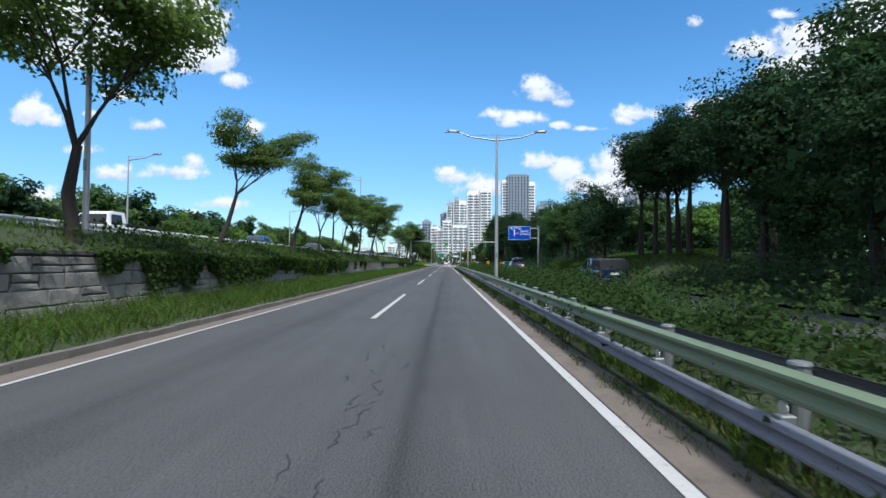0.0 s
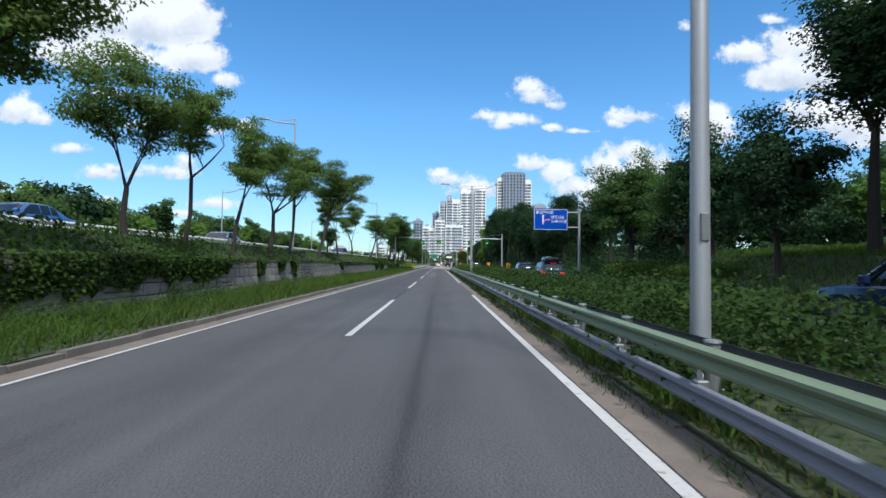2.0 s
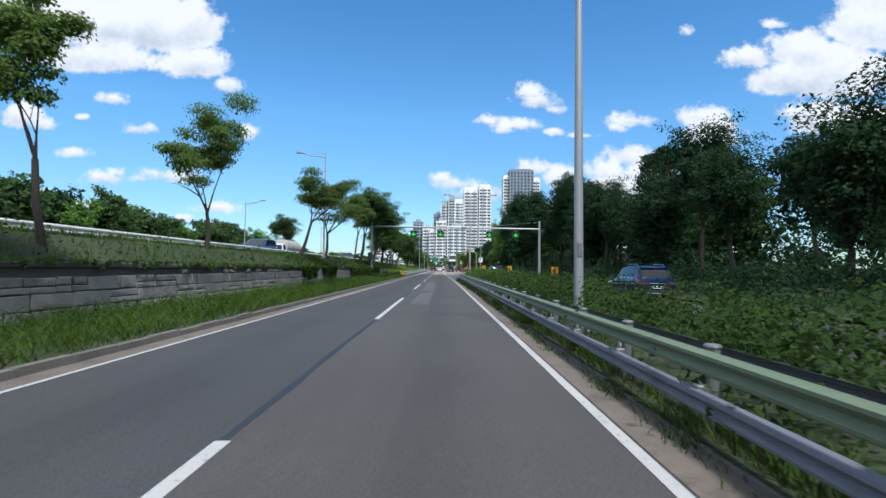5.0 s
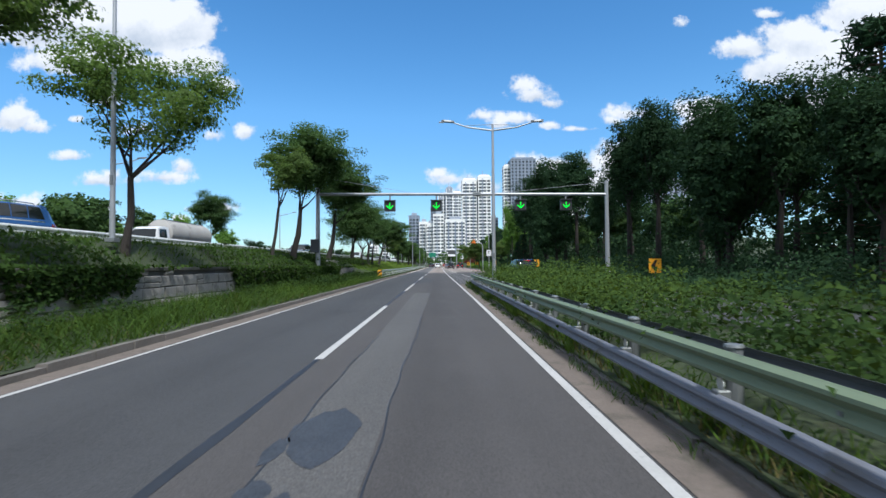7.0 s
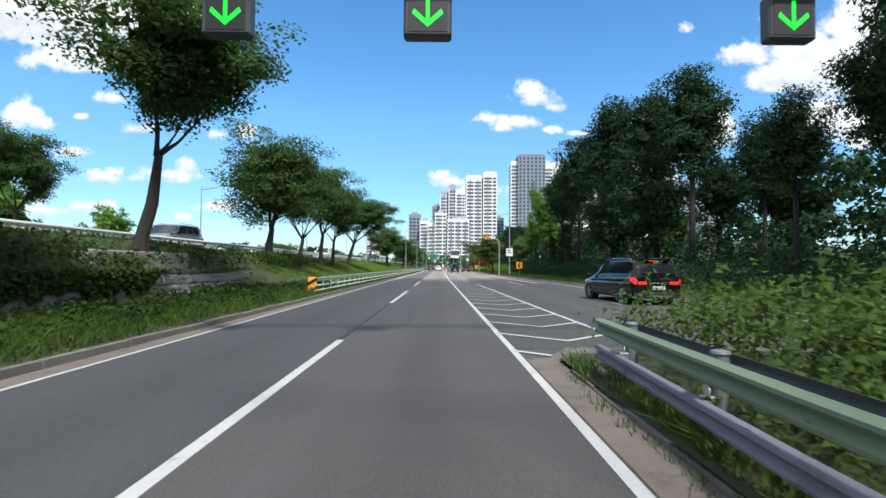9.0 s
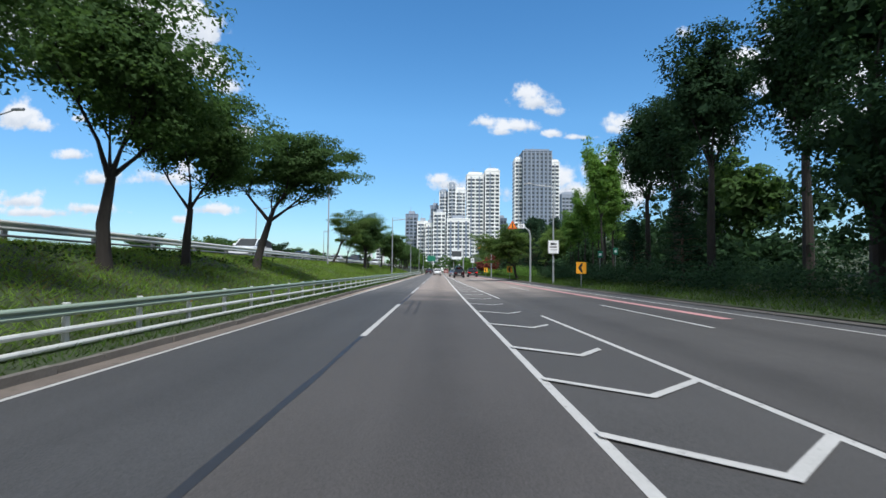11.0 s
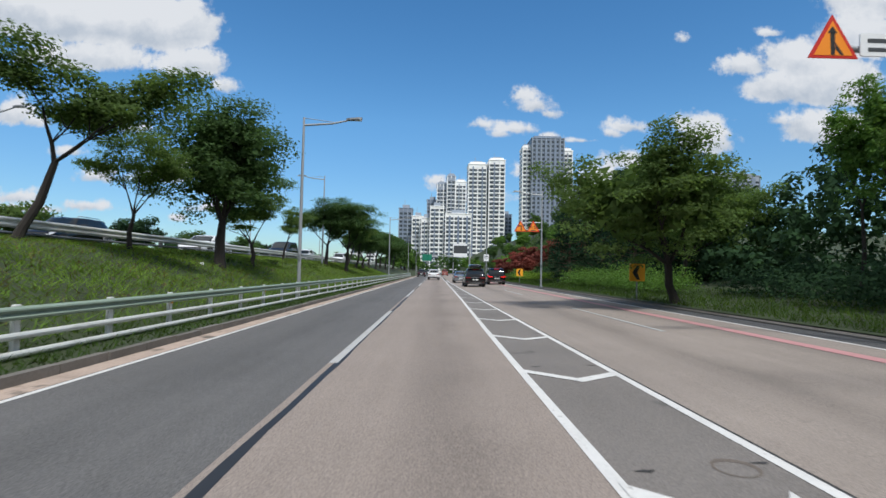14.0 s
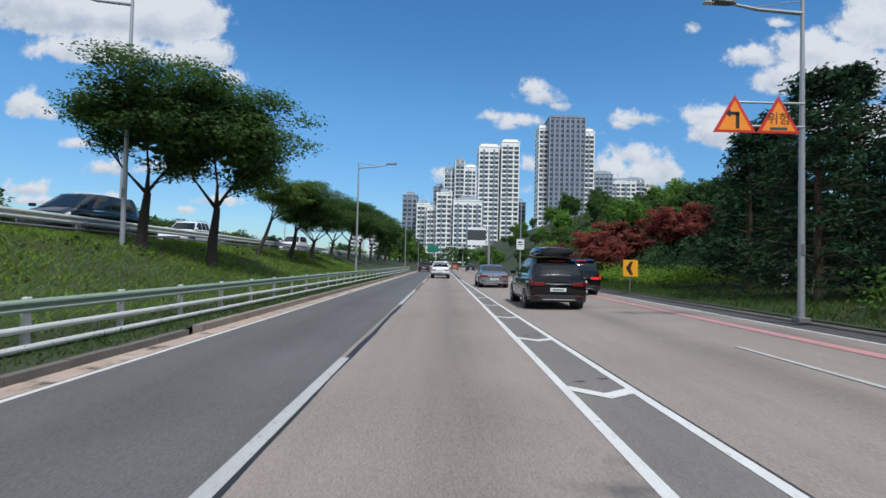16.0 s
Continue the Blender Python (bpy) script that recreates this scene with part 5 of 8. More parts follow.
part("beam", Shape().tube([(-9, 0.2, 8.4), (8, 0.2, 8.4)], 0.2, 8), M_POLE, v)
part("column", Shape().tube([(-9, 0.2, 0), (-9, 0.2, 9.5)], 0.25, 8), M_POLE, v)
part("column", Shape().tube([(8, 0.2, 0), (8, 0.2, 9.5)], 0.25, 8), M_POLE, v)
# white marker post and green exit sign under the trees, small plate on the bank
m = thing("marker_post", "short grey post with a white box under pines", "post", at=pose(13.0, 233.5, right_z(13.0, 233.5)))
part("box", Shape().box(-0.12, 0.12, -0.08, 0.08, 0.35, 0.8, 0.03), M_WHITE, m)
part("post", Shape().tube([(0, 0, -0.05), (0, 0, 2.0)], 0.03, 8), M_POST, m)
m = thing("bank_plate", "small white plate on a stake in the grass", "plate", at=pose(-9.9, 204.7, 1.1))
part("plate", Shape().box(-0.16, 0.16, -0.01, 0.01, 0.28, 0.5, 0.005), M_WHITE, m)
part("stake", Shape().tube([(0, 0.02, -0.3), (0, 0.02, 0.45)], 0.015, 6), M_POST, m)
for x, z in ((14.6, 3.0), (16.0, 3.3)):
    m = thing("exit_sign", "small green sign hung among the trees", "sign", at=pose(x, 186.5, 0))
    part("panel", Shape().box(-0.22, 0.22, -0.02, 0.02, z - 0.3, z + 0.3, 0.01), M_GREEN, m)
    part("mark", Shape().box(-0.1, 0.12, -0.03, -0.021, z - 0.12, z + 0.1), M_WHITE, m)
    part("post", Shape().tube([(0, 0.05, right_z(x, 186.5) - 0.1), (0, 0.05, z + 0.25)], 0.03, 8), M_POST, m)

# ---------------------------------------------------------------- trees
def grow(rng, sh, p, d, length, r, level, tips, spread, lift, bends=3, twigs=True):
    """One limb with its side limbs; tips collects where leaves sit."""
    pts, rad = [Vector(p)], [r]
    d = Vector(d).normalized()
    for i in range(bends):
        d = (d + Vector((rng.uniform(-1, 1), rng.uniform(-1, 1), rng.uniform(-0.4, 0.8))) * 0.22).normalized()
        pts.append(pts[-1] + d * (length / bends))
        rad.append(r * (1 - 0.62 * (i + 1) / bends))
    if twigs or level:
        sh.tube(pts, rad, 6 if level > 1 else 4, cap=False)
    if level == 0:
        tips.append((pts[-1], d))
        tips.append(((pts[-1] + pts[-2]) / 2, d))
        return
    if level == 1:
        tips.append((pts[2], d))
        if rng.random() < 0.6:
            tips.append((pts[1], d))
    for k in range(rng.choice((3, 4)) if level > 1 else 3):
        q = rng.choice((1, 2, 2, 3)) if k else bends
        a = rng.uniform(0, 2 * math.pi)
        out = Vector((math.cos(a), math.sin(a), 0))
        nd = (d * 0.9 + out * spread + Vector((0, 0, lift))).normalized()
        grow(rng, sh, pts[q], nd, length * rng.uniform(0.55, 0.8), max(rad[q] * 0.75, 0.012), level - 1, tips, spread, lift, 3 if level > 1 else 2, twigs)


def broad_tree(seed, height, fork, radius, n_leaf, leaf, mat, limbs=4, lean=(0, 0), r0=0.16, clump=0.75, flat=0.55, fill=0.0, spread=0.75, lift=0.25, oval=0, base=None, keep=1.0, twigs=True):
    """Meshes of a broadleaf tree: trunk with limbs, crown of single leaves in clumps.
    oval: extra clumps that round the crown out, down to the height base."""
    rng, nr = random.Random(seed), np.random.default_rng(seed)
    sh, tips = Shape(), []
    top = Vector((lean[0] * fork + rng.uniform(-0.1, 0.1), lean[1] * fork, fork))
    mid = top * 0.5 + Vector((rng.uniform(-0.14, 0.14), rng.uniform(-0.14, 0.14), 0))
    sh.tube([(0, 0, -0.4), (0, 0, 0.02), mid * 0.3 + Vector((0, 0, 0.1)), mid, top], [r0 * 1.5, r0 * 1.25, r0, r0 * 0.9, r0 * 0.82], 9, cap=False)
    for k in range(limbs):
        a = 2 * math.pi * (k + rng.uniform(-0.25, 0.25)) / limbs
        tilt = rng.uniform(0.3, 1.5)
        d = Vector((math.cos(a) * tilt * radius / 3 + lean[0], math.sin(a) * tilt * radius / 3 + lean[1], 1.0))
        grow(rng, sh, top, d, (height - fork) * rng.uniform(0.42, 0.62), r0 * 0.6, 2, tips, spread, lift, 3, twigs)
    c = np.array([t[0] for t in tips if rng.random() < keep])
    # bring limbs and crown to their height and radius
    kz = (height - clump * flat * 0.8 - fork) / max(c[:, 2].max() - fork, 0.1)
    mid = np.array([top.x, top.y])
    kr = (radius - clump * 0.5) / max(np.hypot(c[:, 0] - top.x, c[:, 1] - top.y).max(), 0.1)
    c[:, 2] = np.where(c[:, 2] > fork, fork + (c[:, 2] - fork) * kz, c[:, 2])
    c[:, :2] = mid + (c[:, :2] - mid) * kr
    sh.v = [(top.x + (p[0] - top.x) * kr, top.y + (p[1] - top.y) * kr, fork + (p[2] - fork) * kz) if p[2] > fork else p for p in sh.v]
    off = np.array(lean) * (height - fork) * 0.9 - (c[:, :2].mean(0) - mid)
    span = max(c[:, 2].mean() - fork, 0.5)
    c[:, :2] += off * np.clip((c[:, 2:] - fork) / span, 0, 1.3)
    sh.v = [(p[0] + off[0] * min(1.3, (p[2] - fork) / span), p[1] + off[1] * min(1.3, (p[2] - fork) / span), p[2]) if p[2] > fork else p for p in sh.v]
    low = base if base is not None else fork
    cen = np.array([c[:, 0].mean(), c[:, 1].mean(), low + (height - low) * 0.46])
    if oval:
        d = nr.normal(size=(oval, 3))
        d /= np.linalg.norm(d, axis=1)[:, None]
        az = np.arctan2(d[:, 1], d[:, 0])
        lobe = 0.86 + 0.13 * np.sin(3 * az + seed) + 0.10 * np.sin(5 * az + 2 * d[:, 2] * 3)
        q = nr.uniform(0.35, 1.0, oval) ** 0.5 * lobe
        e = cen + d * q[:, None] * np.array([radius - clump * 0.4, radius - clump * 0.4, (height - low) * 0.5 - clump * flat * 0.3])
        c = np.concatenate([c, e])
    c = c[c[:, 2] > low - 0.2] if base is not None else c
    size = clump * nr.uniform(0.32, 0.66, len(c))        # pads of foliage, leaves lying over their upper sides
    k = nr.choice(len(c), n_leaf, p=size ** 2 / (size ** 2).sum())
    d = nr.normal(size=(n_leaf, 3))
    d /= np.linalg.norm(d, axis=1)[:, None]
    d[:, 2] = np.where(nr.uniform(size=n_leaf) < 0.7, np.abs(d[:, 2]), d[:, 2])
    pos = c[k] + d * (nr.uniform(0.1, 1.0, n_leaf) ** 0.5 * size[k])[:, None] * np.array([1, 1, flat])
    pos += nr.normal(size=(n_leaf, 3)) * 0.05
    out = (pos - cen) / np.array([radius, radius, (height - low) * 0.5])
    v, f = leaf_tris(nr, pos, leaf, leaf * 0.62, d * np.array([0.9, 0.9, 1.1]) + out * 0.5 + np.array([0, 0, 0.45]), 0.42)
    if fill:                                             # larger shaded leaves inside
        m = int(n_leaf * fill * 0.2)
        e = c[nr.integers(0, len(c), m)] * 1.0
        e = cen + (e - cen) * nr.uniform(0.15, 0.72, m)[:, None] + nr.normal(size=(m, 3)) * 0.25
        v2, f2 = leaf_tris(nr, e, leaf * 2.9, leaf * 2.3, e - cen + np.array([0, 0, 0.5]))
        v, f = np.concatenate([v, v2]), np.concatenate([f, f2 + len(v)])
    return sh.mesh("trunk", M_BARK, True), np_mesh("crown", v, f, mat)


def pine_tree(seed, height, radius, n_needle):
    """Meshes of a pine: straight trunk, whorls of drooping boughs carrying needle tufts."""
    rng, nr = random.Random(seed), np.random.default_rng(seed)
    sh = Shape()
    sh.tube([(0, 0, -0.4), (0, 0, height * 0.5), (0, 0, height * 0.97)], [0.2, 0.13, 0.02], 8, cap=False)
    spots = []
    z = height * 0.06
    while z < height * 0.96:
        q = (z / height - 0.06) / 0.94
        R = radius * (1 - q) ** 0.7 * rng.uniform(0.75, 1.15) + 0.25
        for k in range(rng.choice((4, 5, 6))):
            a = rng.uniform(0, 2 * math.pi)
            r = R * rng.uniform(0.65, 1.1)
            e = Vector((math.cos(a) * r, math.sin(a) * r, z + r * rng.uniform(-0.12, 0.22)))
            m = Vector((math.cos(a) * r * 0.55, math.sin(a) * r * 0.55, z + r * 0.10))
            sh.tube([(0, 0, z), m, e], [0.045, 0.03, 0.012], 5, cap=False)
            for j in range(7):
                w = 0.3 + 0.7 * (j + rng.random()) / 7
                b = m.lerp(e, (w - 0.55) / 0.45) if w > 0.55 else Vector((0, 0, z)).lerp(m, w / 0.55)
                spots.append((b.x + rng.uniform(-.15, .15) * r * 0.6, b.y + rng.uniform(-.15, .15) * r * 0.6, b.z + 0.08))
        z += rng.uniform(0.28, 0.5)
    c = np.array(spots)
    k = nr.integers(0, len(c), n_needle)
    pos = c[k] + nr.normal(size=(n_needle, 3)) * np.array([0.26, 0.26, 0.12])
    v, f = leaf_quads(nr, pos, 0.36, 0.095, upright=0.4)
    return sh.mesh("trunk", M_BARK_PINE, True), np_mesh("crown", v, f, M_NEEDLE)


def plant(kinds, k, label, x, y, z, size=1.0, turn=0.0, group="", category="tree", name="tree", tall=1.0):
    tr, cr = kinds[k % len(kinds)]
    t = thing(name, label, category, at=Matrix.LocRotScale((x, y, z), Euler((0, 0, turn)), (size, size, size * tall)), group=group)
    part("trunk", tr, M_BARK, t)
    part("crown", cr, M_LEAF, t)
    return t


OPEN = [broad_tree(31 + i, 6.6, fk, 3.0, 13500, 0.12, M_LEAF, limbs=lb, lean=ln, r0=0.12, clump=1.45, flat=0.36, spread=1.1, lift=0.10, keep=0.62, base=2.6) for i, (fk, lb, ln) in enumerate((
    (2.4, 3, (0.20, 0.05)), (1.9, 4, (0.10, -0.05)), (2.7, 3, (0.26, 0.1)), (2.2, 4, (0.04, 0.05)), (1.5, 3, (-0.05, 0.05))))]
THIN = [broad_tree(44 + i, 6.6, fk, 2.0, 8000, 0.115, M_LEAF, limbs=3, lean=ln, r0=0.085, clump=0.85, flat=0.45, spread=0.8, lift=0.25, keep=0.6, base=3.2) for i, (fk, ln) in enumerate((
    (2.8, (0.12, 0.0)), (2.0, (-0.08, 0.05))))]
FULL = [broad_tree(51 + i, 8.6, fk, 3.4, 23000, 0.125, M_LEAF_DARK, limbs=lb, lean=ln, r0=0.16, clump=1.3, flat=0.6, fill=0.35, oval=70, base=b) for i, (fk, lb, ln, b) in enumerate((
    (2.6, 4, (0.05, 0.0), 3.6), (2.2, 5, (-0.04, 0.04), 3.3), (3.0, 4, (0.12, 0.0), 4.0)))]
LUSH = [broad_tree(58, 8.6, 2.2, 3.5, 28000, 0.125, M_LEAF_DARK, limbs=5, r0=0.19, clump=1.35, flat=0.62, fill=0.6, oval=110, base=1.9)]
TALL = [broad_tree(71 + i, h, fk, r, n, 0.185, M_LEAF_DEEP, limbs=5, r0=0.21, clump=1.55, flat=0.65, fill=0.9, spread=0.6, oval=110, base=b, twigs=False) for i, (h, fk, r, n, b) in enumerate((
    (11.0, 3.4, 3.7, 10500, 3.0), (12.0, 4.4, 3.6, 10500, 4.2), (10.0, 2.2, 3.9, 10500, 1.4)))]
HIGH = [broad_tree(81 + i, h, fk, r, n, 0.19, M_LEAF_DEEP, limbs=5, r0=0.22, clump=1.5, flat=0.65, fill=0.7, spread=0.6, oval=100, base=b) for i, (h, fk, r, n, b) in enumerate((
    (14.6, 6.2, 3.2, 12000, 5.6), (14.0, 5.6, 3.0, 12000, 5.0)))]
SLIM = [broad_tree(91 + i, h, fk, r, n, 0.17, M_LEAF_LIME, limbs=4, r0=0.13, clump=1.1, flat=0.7, fill=0.35, spread=0.5, lift=0.5, oval=40, base=b) for i, (h, fk, r, n, b) in enumerate((
    (13.4, 5.6, 2.4, 9000, 4.8), (12.6, 4.8, 2.3, 9000, 4.0)))]
UMBRELLA = [broad_tree(65, 8.3, 2.7, 4.3, 26000, 0.14, M_LEAF_DARK, limbs=4, lean=(0.22, 0.0), r0=0.2, clump=1.5, flat=0.45, fill=0.2, oval=26, base=3.8)]
ROUND = [broad_tree(111, 8.6, 2.0, 4.9, 30000, 0.15, M_LEAF, limbs=6, lean=(-0.24, -0.12), r0=0.19, clump=1.4, flat=0.6, fill=0.6, oval=90, base=1.6)]
LOW = [broad_tree(121 + i, 4.6, 0.8, 3.0, 3200, 0.30, m, limbs=5, r0=0.12, clump=1.2, flat=0.7, fill=0.8, oval=30, base=0.5, twigs=False) for i, m in enumerate((M_LEAF_DARK, M_LEAF_DEEP, M_LEAF))]
MAPLE = [broad_tree(131 + i, 4.4, 0.9, 3.0, 9000, 0.17, M_LEAF_RED, limbs=6, r0=0.10, clump=1.0, flat=0.4, fill=0.5, spread=1.1, lift=0.05) for i in range(2)]
PINE = [pine_tree(141 + i, h, r, n) for i, (h, r, n) in enumerate(((10.0, 2.9, 7500), (9.0, 2.7, 7000)))]
FAR = [broad_tree(151 + i, 8.0, 1.6, 3.4, 2900, 0.36, m, limbs=3, r0=0.15, clump=1.4, flat=0.7, fill=0.8, oval=40, base=1.0, twigs=False) for i, m in enumerate((M_LEAF_DARK, M_LEAF_LIME))]

L_OPEN = "slender street tree with an open green crown on the bank"
L_FULL = "street tree with a full dark green crown on the bank"
rng = random.Random(3)
# place along the bank, height, crown radius and kind, stretch by stretch
BANK_NEAR = ((-9.7, -6.0, 6.5, 2.6, "open"), (-9.6, 3.5, 6.6, 2.6, "open"), (-9.6, 13.1, 8.6, 3.8, "open"), (-9.6, 21.4, 5.9, 2.4, "open"), (-9.6, 32.0, 6.7, 2.7, "open"), (-9.6, 38.6, 6.3, 2.3, "open"),
             (-9.6, 42.2, 6.3, 1.7, "thin"), (-9.6, 46.8, 6.8, 2.2, "open"), (-9.6, 51.9, 6.9, 2.7, "open"), (-9.7, 55.9, 7.2, 1.9, "thin"), (-9.6, 63.4, 7.9, 3.2, "open"),
             (-9.6, 67.0, 5.6, 1.3, "thin"), (-9.6, 71.2, 7.0, 1.9, "thin"), (-9.9, 80.5, 7.2, 2.3, "open"))
BANK_MID = ((-9.6, 93.5, 6.4, 2.5, "lean"), (-9.6, 101.2, 7.2, 2.7, "open"), (-9.6, 115.0, 6.9, 2.0, "thin"), (-9.6, 119.1, 9.6, 3.5, "full"), (-9.6, 129.9, 9.2, 3.7, "full"), (-9.6, 142.6, 8.4, 3.4, "lush"),
            (-9.4, 148.5, 7.9, 3.0, "full"), (-9.6, 155.0, 8.8, 3.3, "full"), (-9.7, 159.8, 7.4, 2.8, "full"))
BANK_FAR = ((-9.6, 166.9, 7.7, 4.5, "wide"), (-12.2, 198.3, 5.8, 3.0, "open"), (-9.6, 205.9, 8.1, 3.3, "lush"), (-11.3, 202.2, 4.6, 2.0, "open"), (-9.9, 210.6, 5.0, 2.7, "open"), (-11.4, 221.0, 4.2, 1.8, "open"),
            (-10.4, 230.9, 6.4, 3.0, "full"), (-8.8, 232.6, 7.3, 3.1, "full"), (-10.2, 241.0, 4.9, 2.4, "open"), (-10.0, 246.0, 5.2, 2.6, "full"), (-9.8, 251.2, 5.4, 2.9, "full"), (-10.0, 258.5, 6.2, 2.8, "full"),
            (-9.8, 265.0, 6.6, 2.9, "full"), (-10.0, 273.0, 6.8, 2.9, "full"), (-9.8, 281.0, 7.2, 3.0, "full"), (-10.0, 289.0, 7.2, 3.0, "full"), (-10.0, 298.0, 7.5, 3.0, "full"))
SHAPES = {"open": (OPEN, 6.6, 2.6), "lean": (OPEN[2:3], 6.6, 2.6), "thin": (THIN, 6.6, 1.75), "full": (FULL, 8.6, 2.75), "lush": (LUSH, 8.6, 2.75), "wide": (UMBRELLA, 8.3, 4.3)}
for i, (x, y, h, r, kind) in enumerate(BANK_NEAR + BANK_MID + BANK_FAR):
    meshes, h0, r0 = SHAPES[kind]
    plant(meshes, i * 3 % 7, L_OPEN if kind in ("open", "thin", "lean") else L_FULL, x, y, bank_z(x, y) - 0.05, r / r0, rng.uniform(-0.5, 0.5), "bank trees", tall=(h / h0) / (r / r0))
plant(FULL, 0, "round green tree on the verge of the upper road", -27.3, 146.0, 2.1, 1.0, 0.4, "trees beyond the upper road")
L_FAR = "distant leafy tree beyond the road"
for i in range(22):
    y = 308 + i * 8.0 + rng.uniform(-2, 2)
    plant(FAR, i, L_FAR, -10.5 + rng.uniform(-1.5, 1.0), y, 0.8, rng.uniform(0.9, 1.2), rng.uniform(0, 6.28), "distant trees")
L_BUSH = "low rounded tree beyond the upper road"
for i in range(58):
    y = -6 + i * 5.6 + rng.uniform(-2, 2)
    if 120 < y < 128 or 150 < y < 205 and rng.random() < 0.6:
        continue
    plant(LOW, i, L_BUSH, -29.5 - rng.uniform(0, 7), y, 1.9, rng.uniform(1.0, 1.55) * (1.0 if y < 140 else 0.7), rng.uniform(0, 6.28), "trees beyond the upper road")

for i in range(26):                                      # taller trees beyond the upper road
    y = 8 + i * 6.2 + rng.uniform(-2, 2)
    if y < 150 or i % 2:
        plant(FAR, i, "leafy dark green tree beyond the upper road", -30 - rng.uniform(0, 5), y, 1.9, rng.uniform(0.55, 0.95), rng.uniform(0, 6.28), "trees beyond the upper road")

# right side: tall dark trees along the side road
L_TALL = "tall roadside tree with a dense dark green crown"
for x, y, s in ((14.6, 11.0, 1.15), (15.0, 17.5, 1.2), (15.2, 24.0, 1.05), (13.6, 14.0, 0.85), (16.4, 113.5, 1.12), (13.6, 43.0, 0.78), (15.0, 50.5, 0.85)):
    plant(TALL, 2 if y > 100 or y > 40 else int(y), L_TALL, x, y, right_z(x, y) - 0.1, s, y, "roadside trees")
for k, (x, y, s) in enumerate(((16.0, 41.3, 0.74), (16.4, 39.5, 0.76), (16.7, 37.8, 0.72), (17.8, 38.6, 0.78), (17.2, 35.6, 0.76), (18.4, 33.6, 0.8), (17.4, 31.2, 0.76), (18.6, 28.6, 0.8),
                               (16.6, 105.5, 0.62), (17.6, 110.0, 0.70), (16.8, 115.5, 0.80), (18.0, 119.5, 0.88), (17.2, 124.5, 0.98), (18.2, 127.0, 1.02), (17.0, 130.0, 1.0), (18.6, 133.5, 0.85), (17.6, 138.0, 0.7), (18.6, 142.0, 0.75), (17.0, 147.0, 1.05), (17.0, 152.5, 1.15),
                               (15.6, 158.5, 1.15), (16.8, 163.5, 1.12), (15.6, 169.5, 1.12), (16.4, 175.5, 1.05), (16.2, 179.8, 1.02))):
    plant(HIGH, k, "tall tree with a bare trunk and dark green crown", x, y, right_z(x, y) - 0.1, s * (1.35 if y < 60 else 1.0), k * 1.7, "roadside grove", tall=0.76 if y < 60 else 1.0)
for k, (x, y, s) in enumerate(((15.4, 150.5, 1.1), (15.2, 157.0, 1.0))):
    plant(TALL, 2, L_TALL, x, y, 0.3, s, k * 2.1, "roadside trees")
ry = -8.0
i = 0
while ry < 172:
    if not (26 < ry < 66 or 122 < ry):
        px = 16.4 + rng.uniform(-0.6, 1.2)
        plant(TALL, i, L_TALL, px, ry, right_z(px, ry) - 0.1, (rng.uniform(1.1, 1.3) if ry < 12 else rng.uniform(0.70, 1.06)), rng.uniform(0, 6.28), "roadside trees")
    ry += rng.uniform(5.0, 7.5)
    i += 1
ry = -5.0
while ry < 185:
    px = 22.0 + rng.uniform(-1.5, 3) + (5 if 36 < ry < 60 else 0)
    plant(TALL if i % 4 == 0 and not 36 < ry < 60 else FAR, 1 if 36 < ry < 60 else 0, L_TALL, px, ry, right_z(px, ry) - 0.1, rng.uniform(0.85, 1.15) * (0.6 if 36 < ry < 60 else 1.0), rng.uniform(0, 6.28), "roadside trees")
    ry += rng.uniform(6.5, 10)
    i += 1
for i in range(30):                                      # woodland behind the grove
    x, y = rng.uniform(35, 42), 42 + i * 2.1 + rng.uniform(-1, 1)
    plant(FAR, 0, "distant dark green tree behind the roadside grove", x, y, right_z(x, y) - 0.1, rng.uniform(1.0, 1.35), rng.uniform(0, 6.28), "woodland trees")
plant(LUSH, 0, "broad shade tree with a rounded light green crown", 15.0, 62.3, right_z(15, 62.3) - 0.05, 1.28, 1.0, "roadside trees", tall=0.86)
plant(FULL, 1, "broad shade tree with a rounded light green crown", 15.6, 54.5, right_z(15.6, 54.5) - 0.05, 0.95, 2.0, "roadside trees", tall=0.78)
L_SLIM = "slim tall tree with light green leaves and a bare lower trunk"
for k in range(11):
    y = 187 + k * 1.65 + rng.uniform(-0.8, 0.8)
    x = (14.8 if k < 8 else 13.8) + rng.uniform(-0.4, 3.2)
    plant(SLIM, k, L_SLIM, x, y, right_z(x, y) - 0.05, rng.uniform(0.88, 1.0) * (1.0 - 0.03 * k), rng.uniform(0, 6.28), "slim roadside trees", tall=rng.uniform(0.9, 1.08))
plant(ROUND, 0, "wide round shade tree with a dense dark green crown", 9.9, 204.8, right_z(9.9, 204.8) - 0.05, 0.98, 0.0, "shade trees", tall=0.84)
plant(ROUND, 0, "wide round shade tree with a dense dark green crown", 15.5, 216.0, right_z(15.5, 216) - 0.05, 0.9, 2.5, "shade trees")
L_PINE = "dark green pine with layered boughs beside the road"
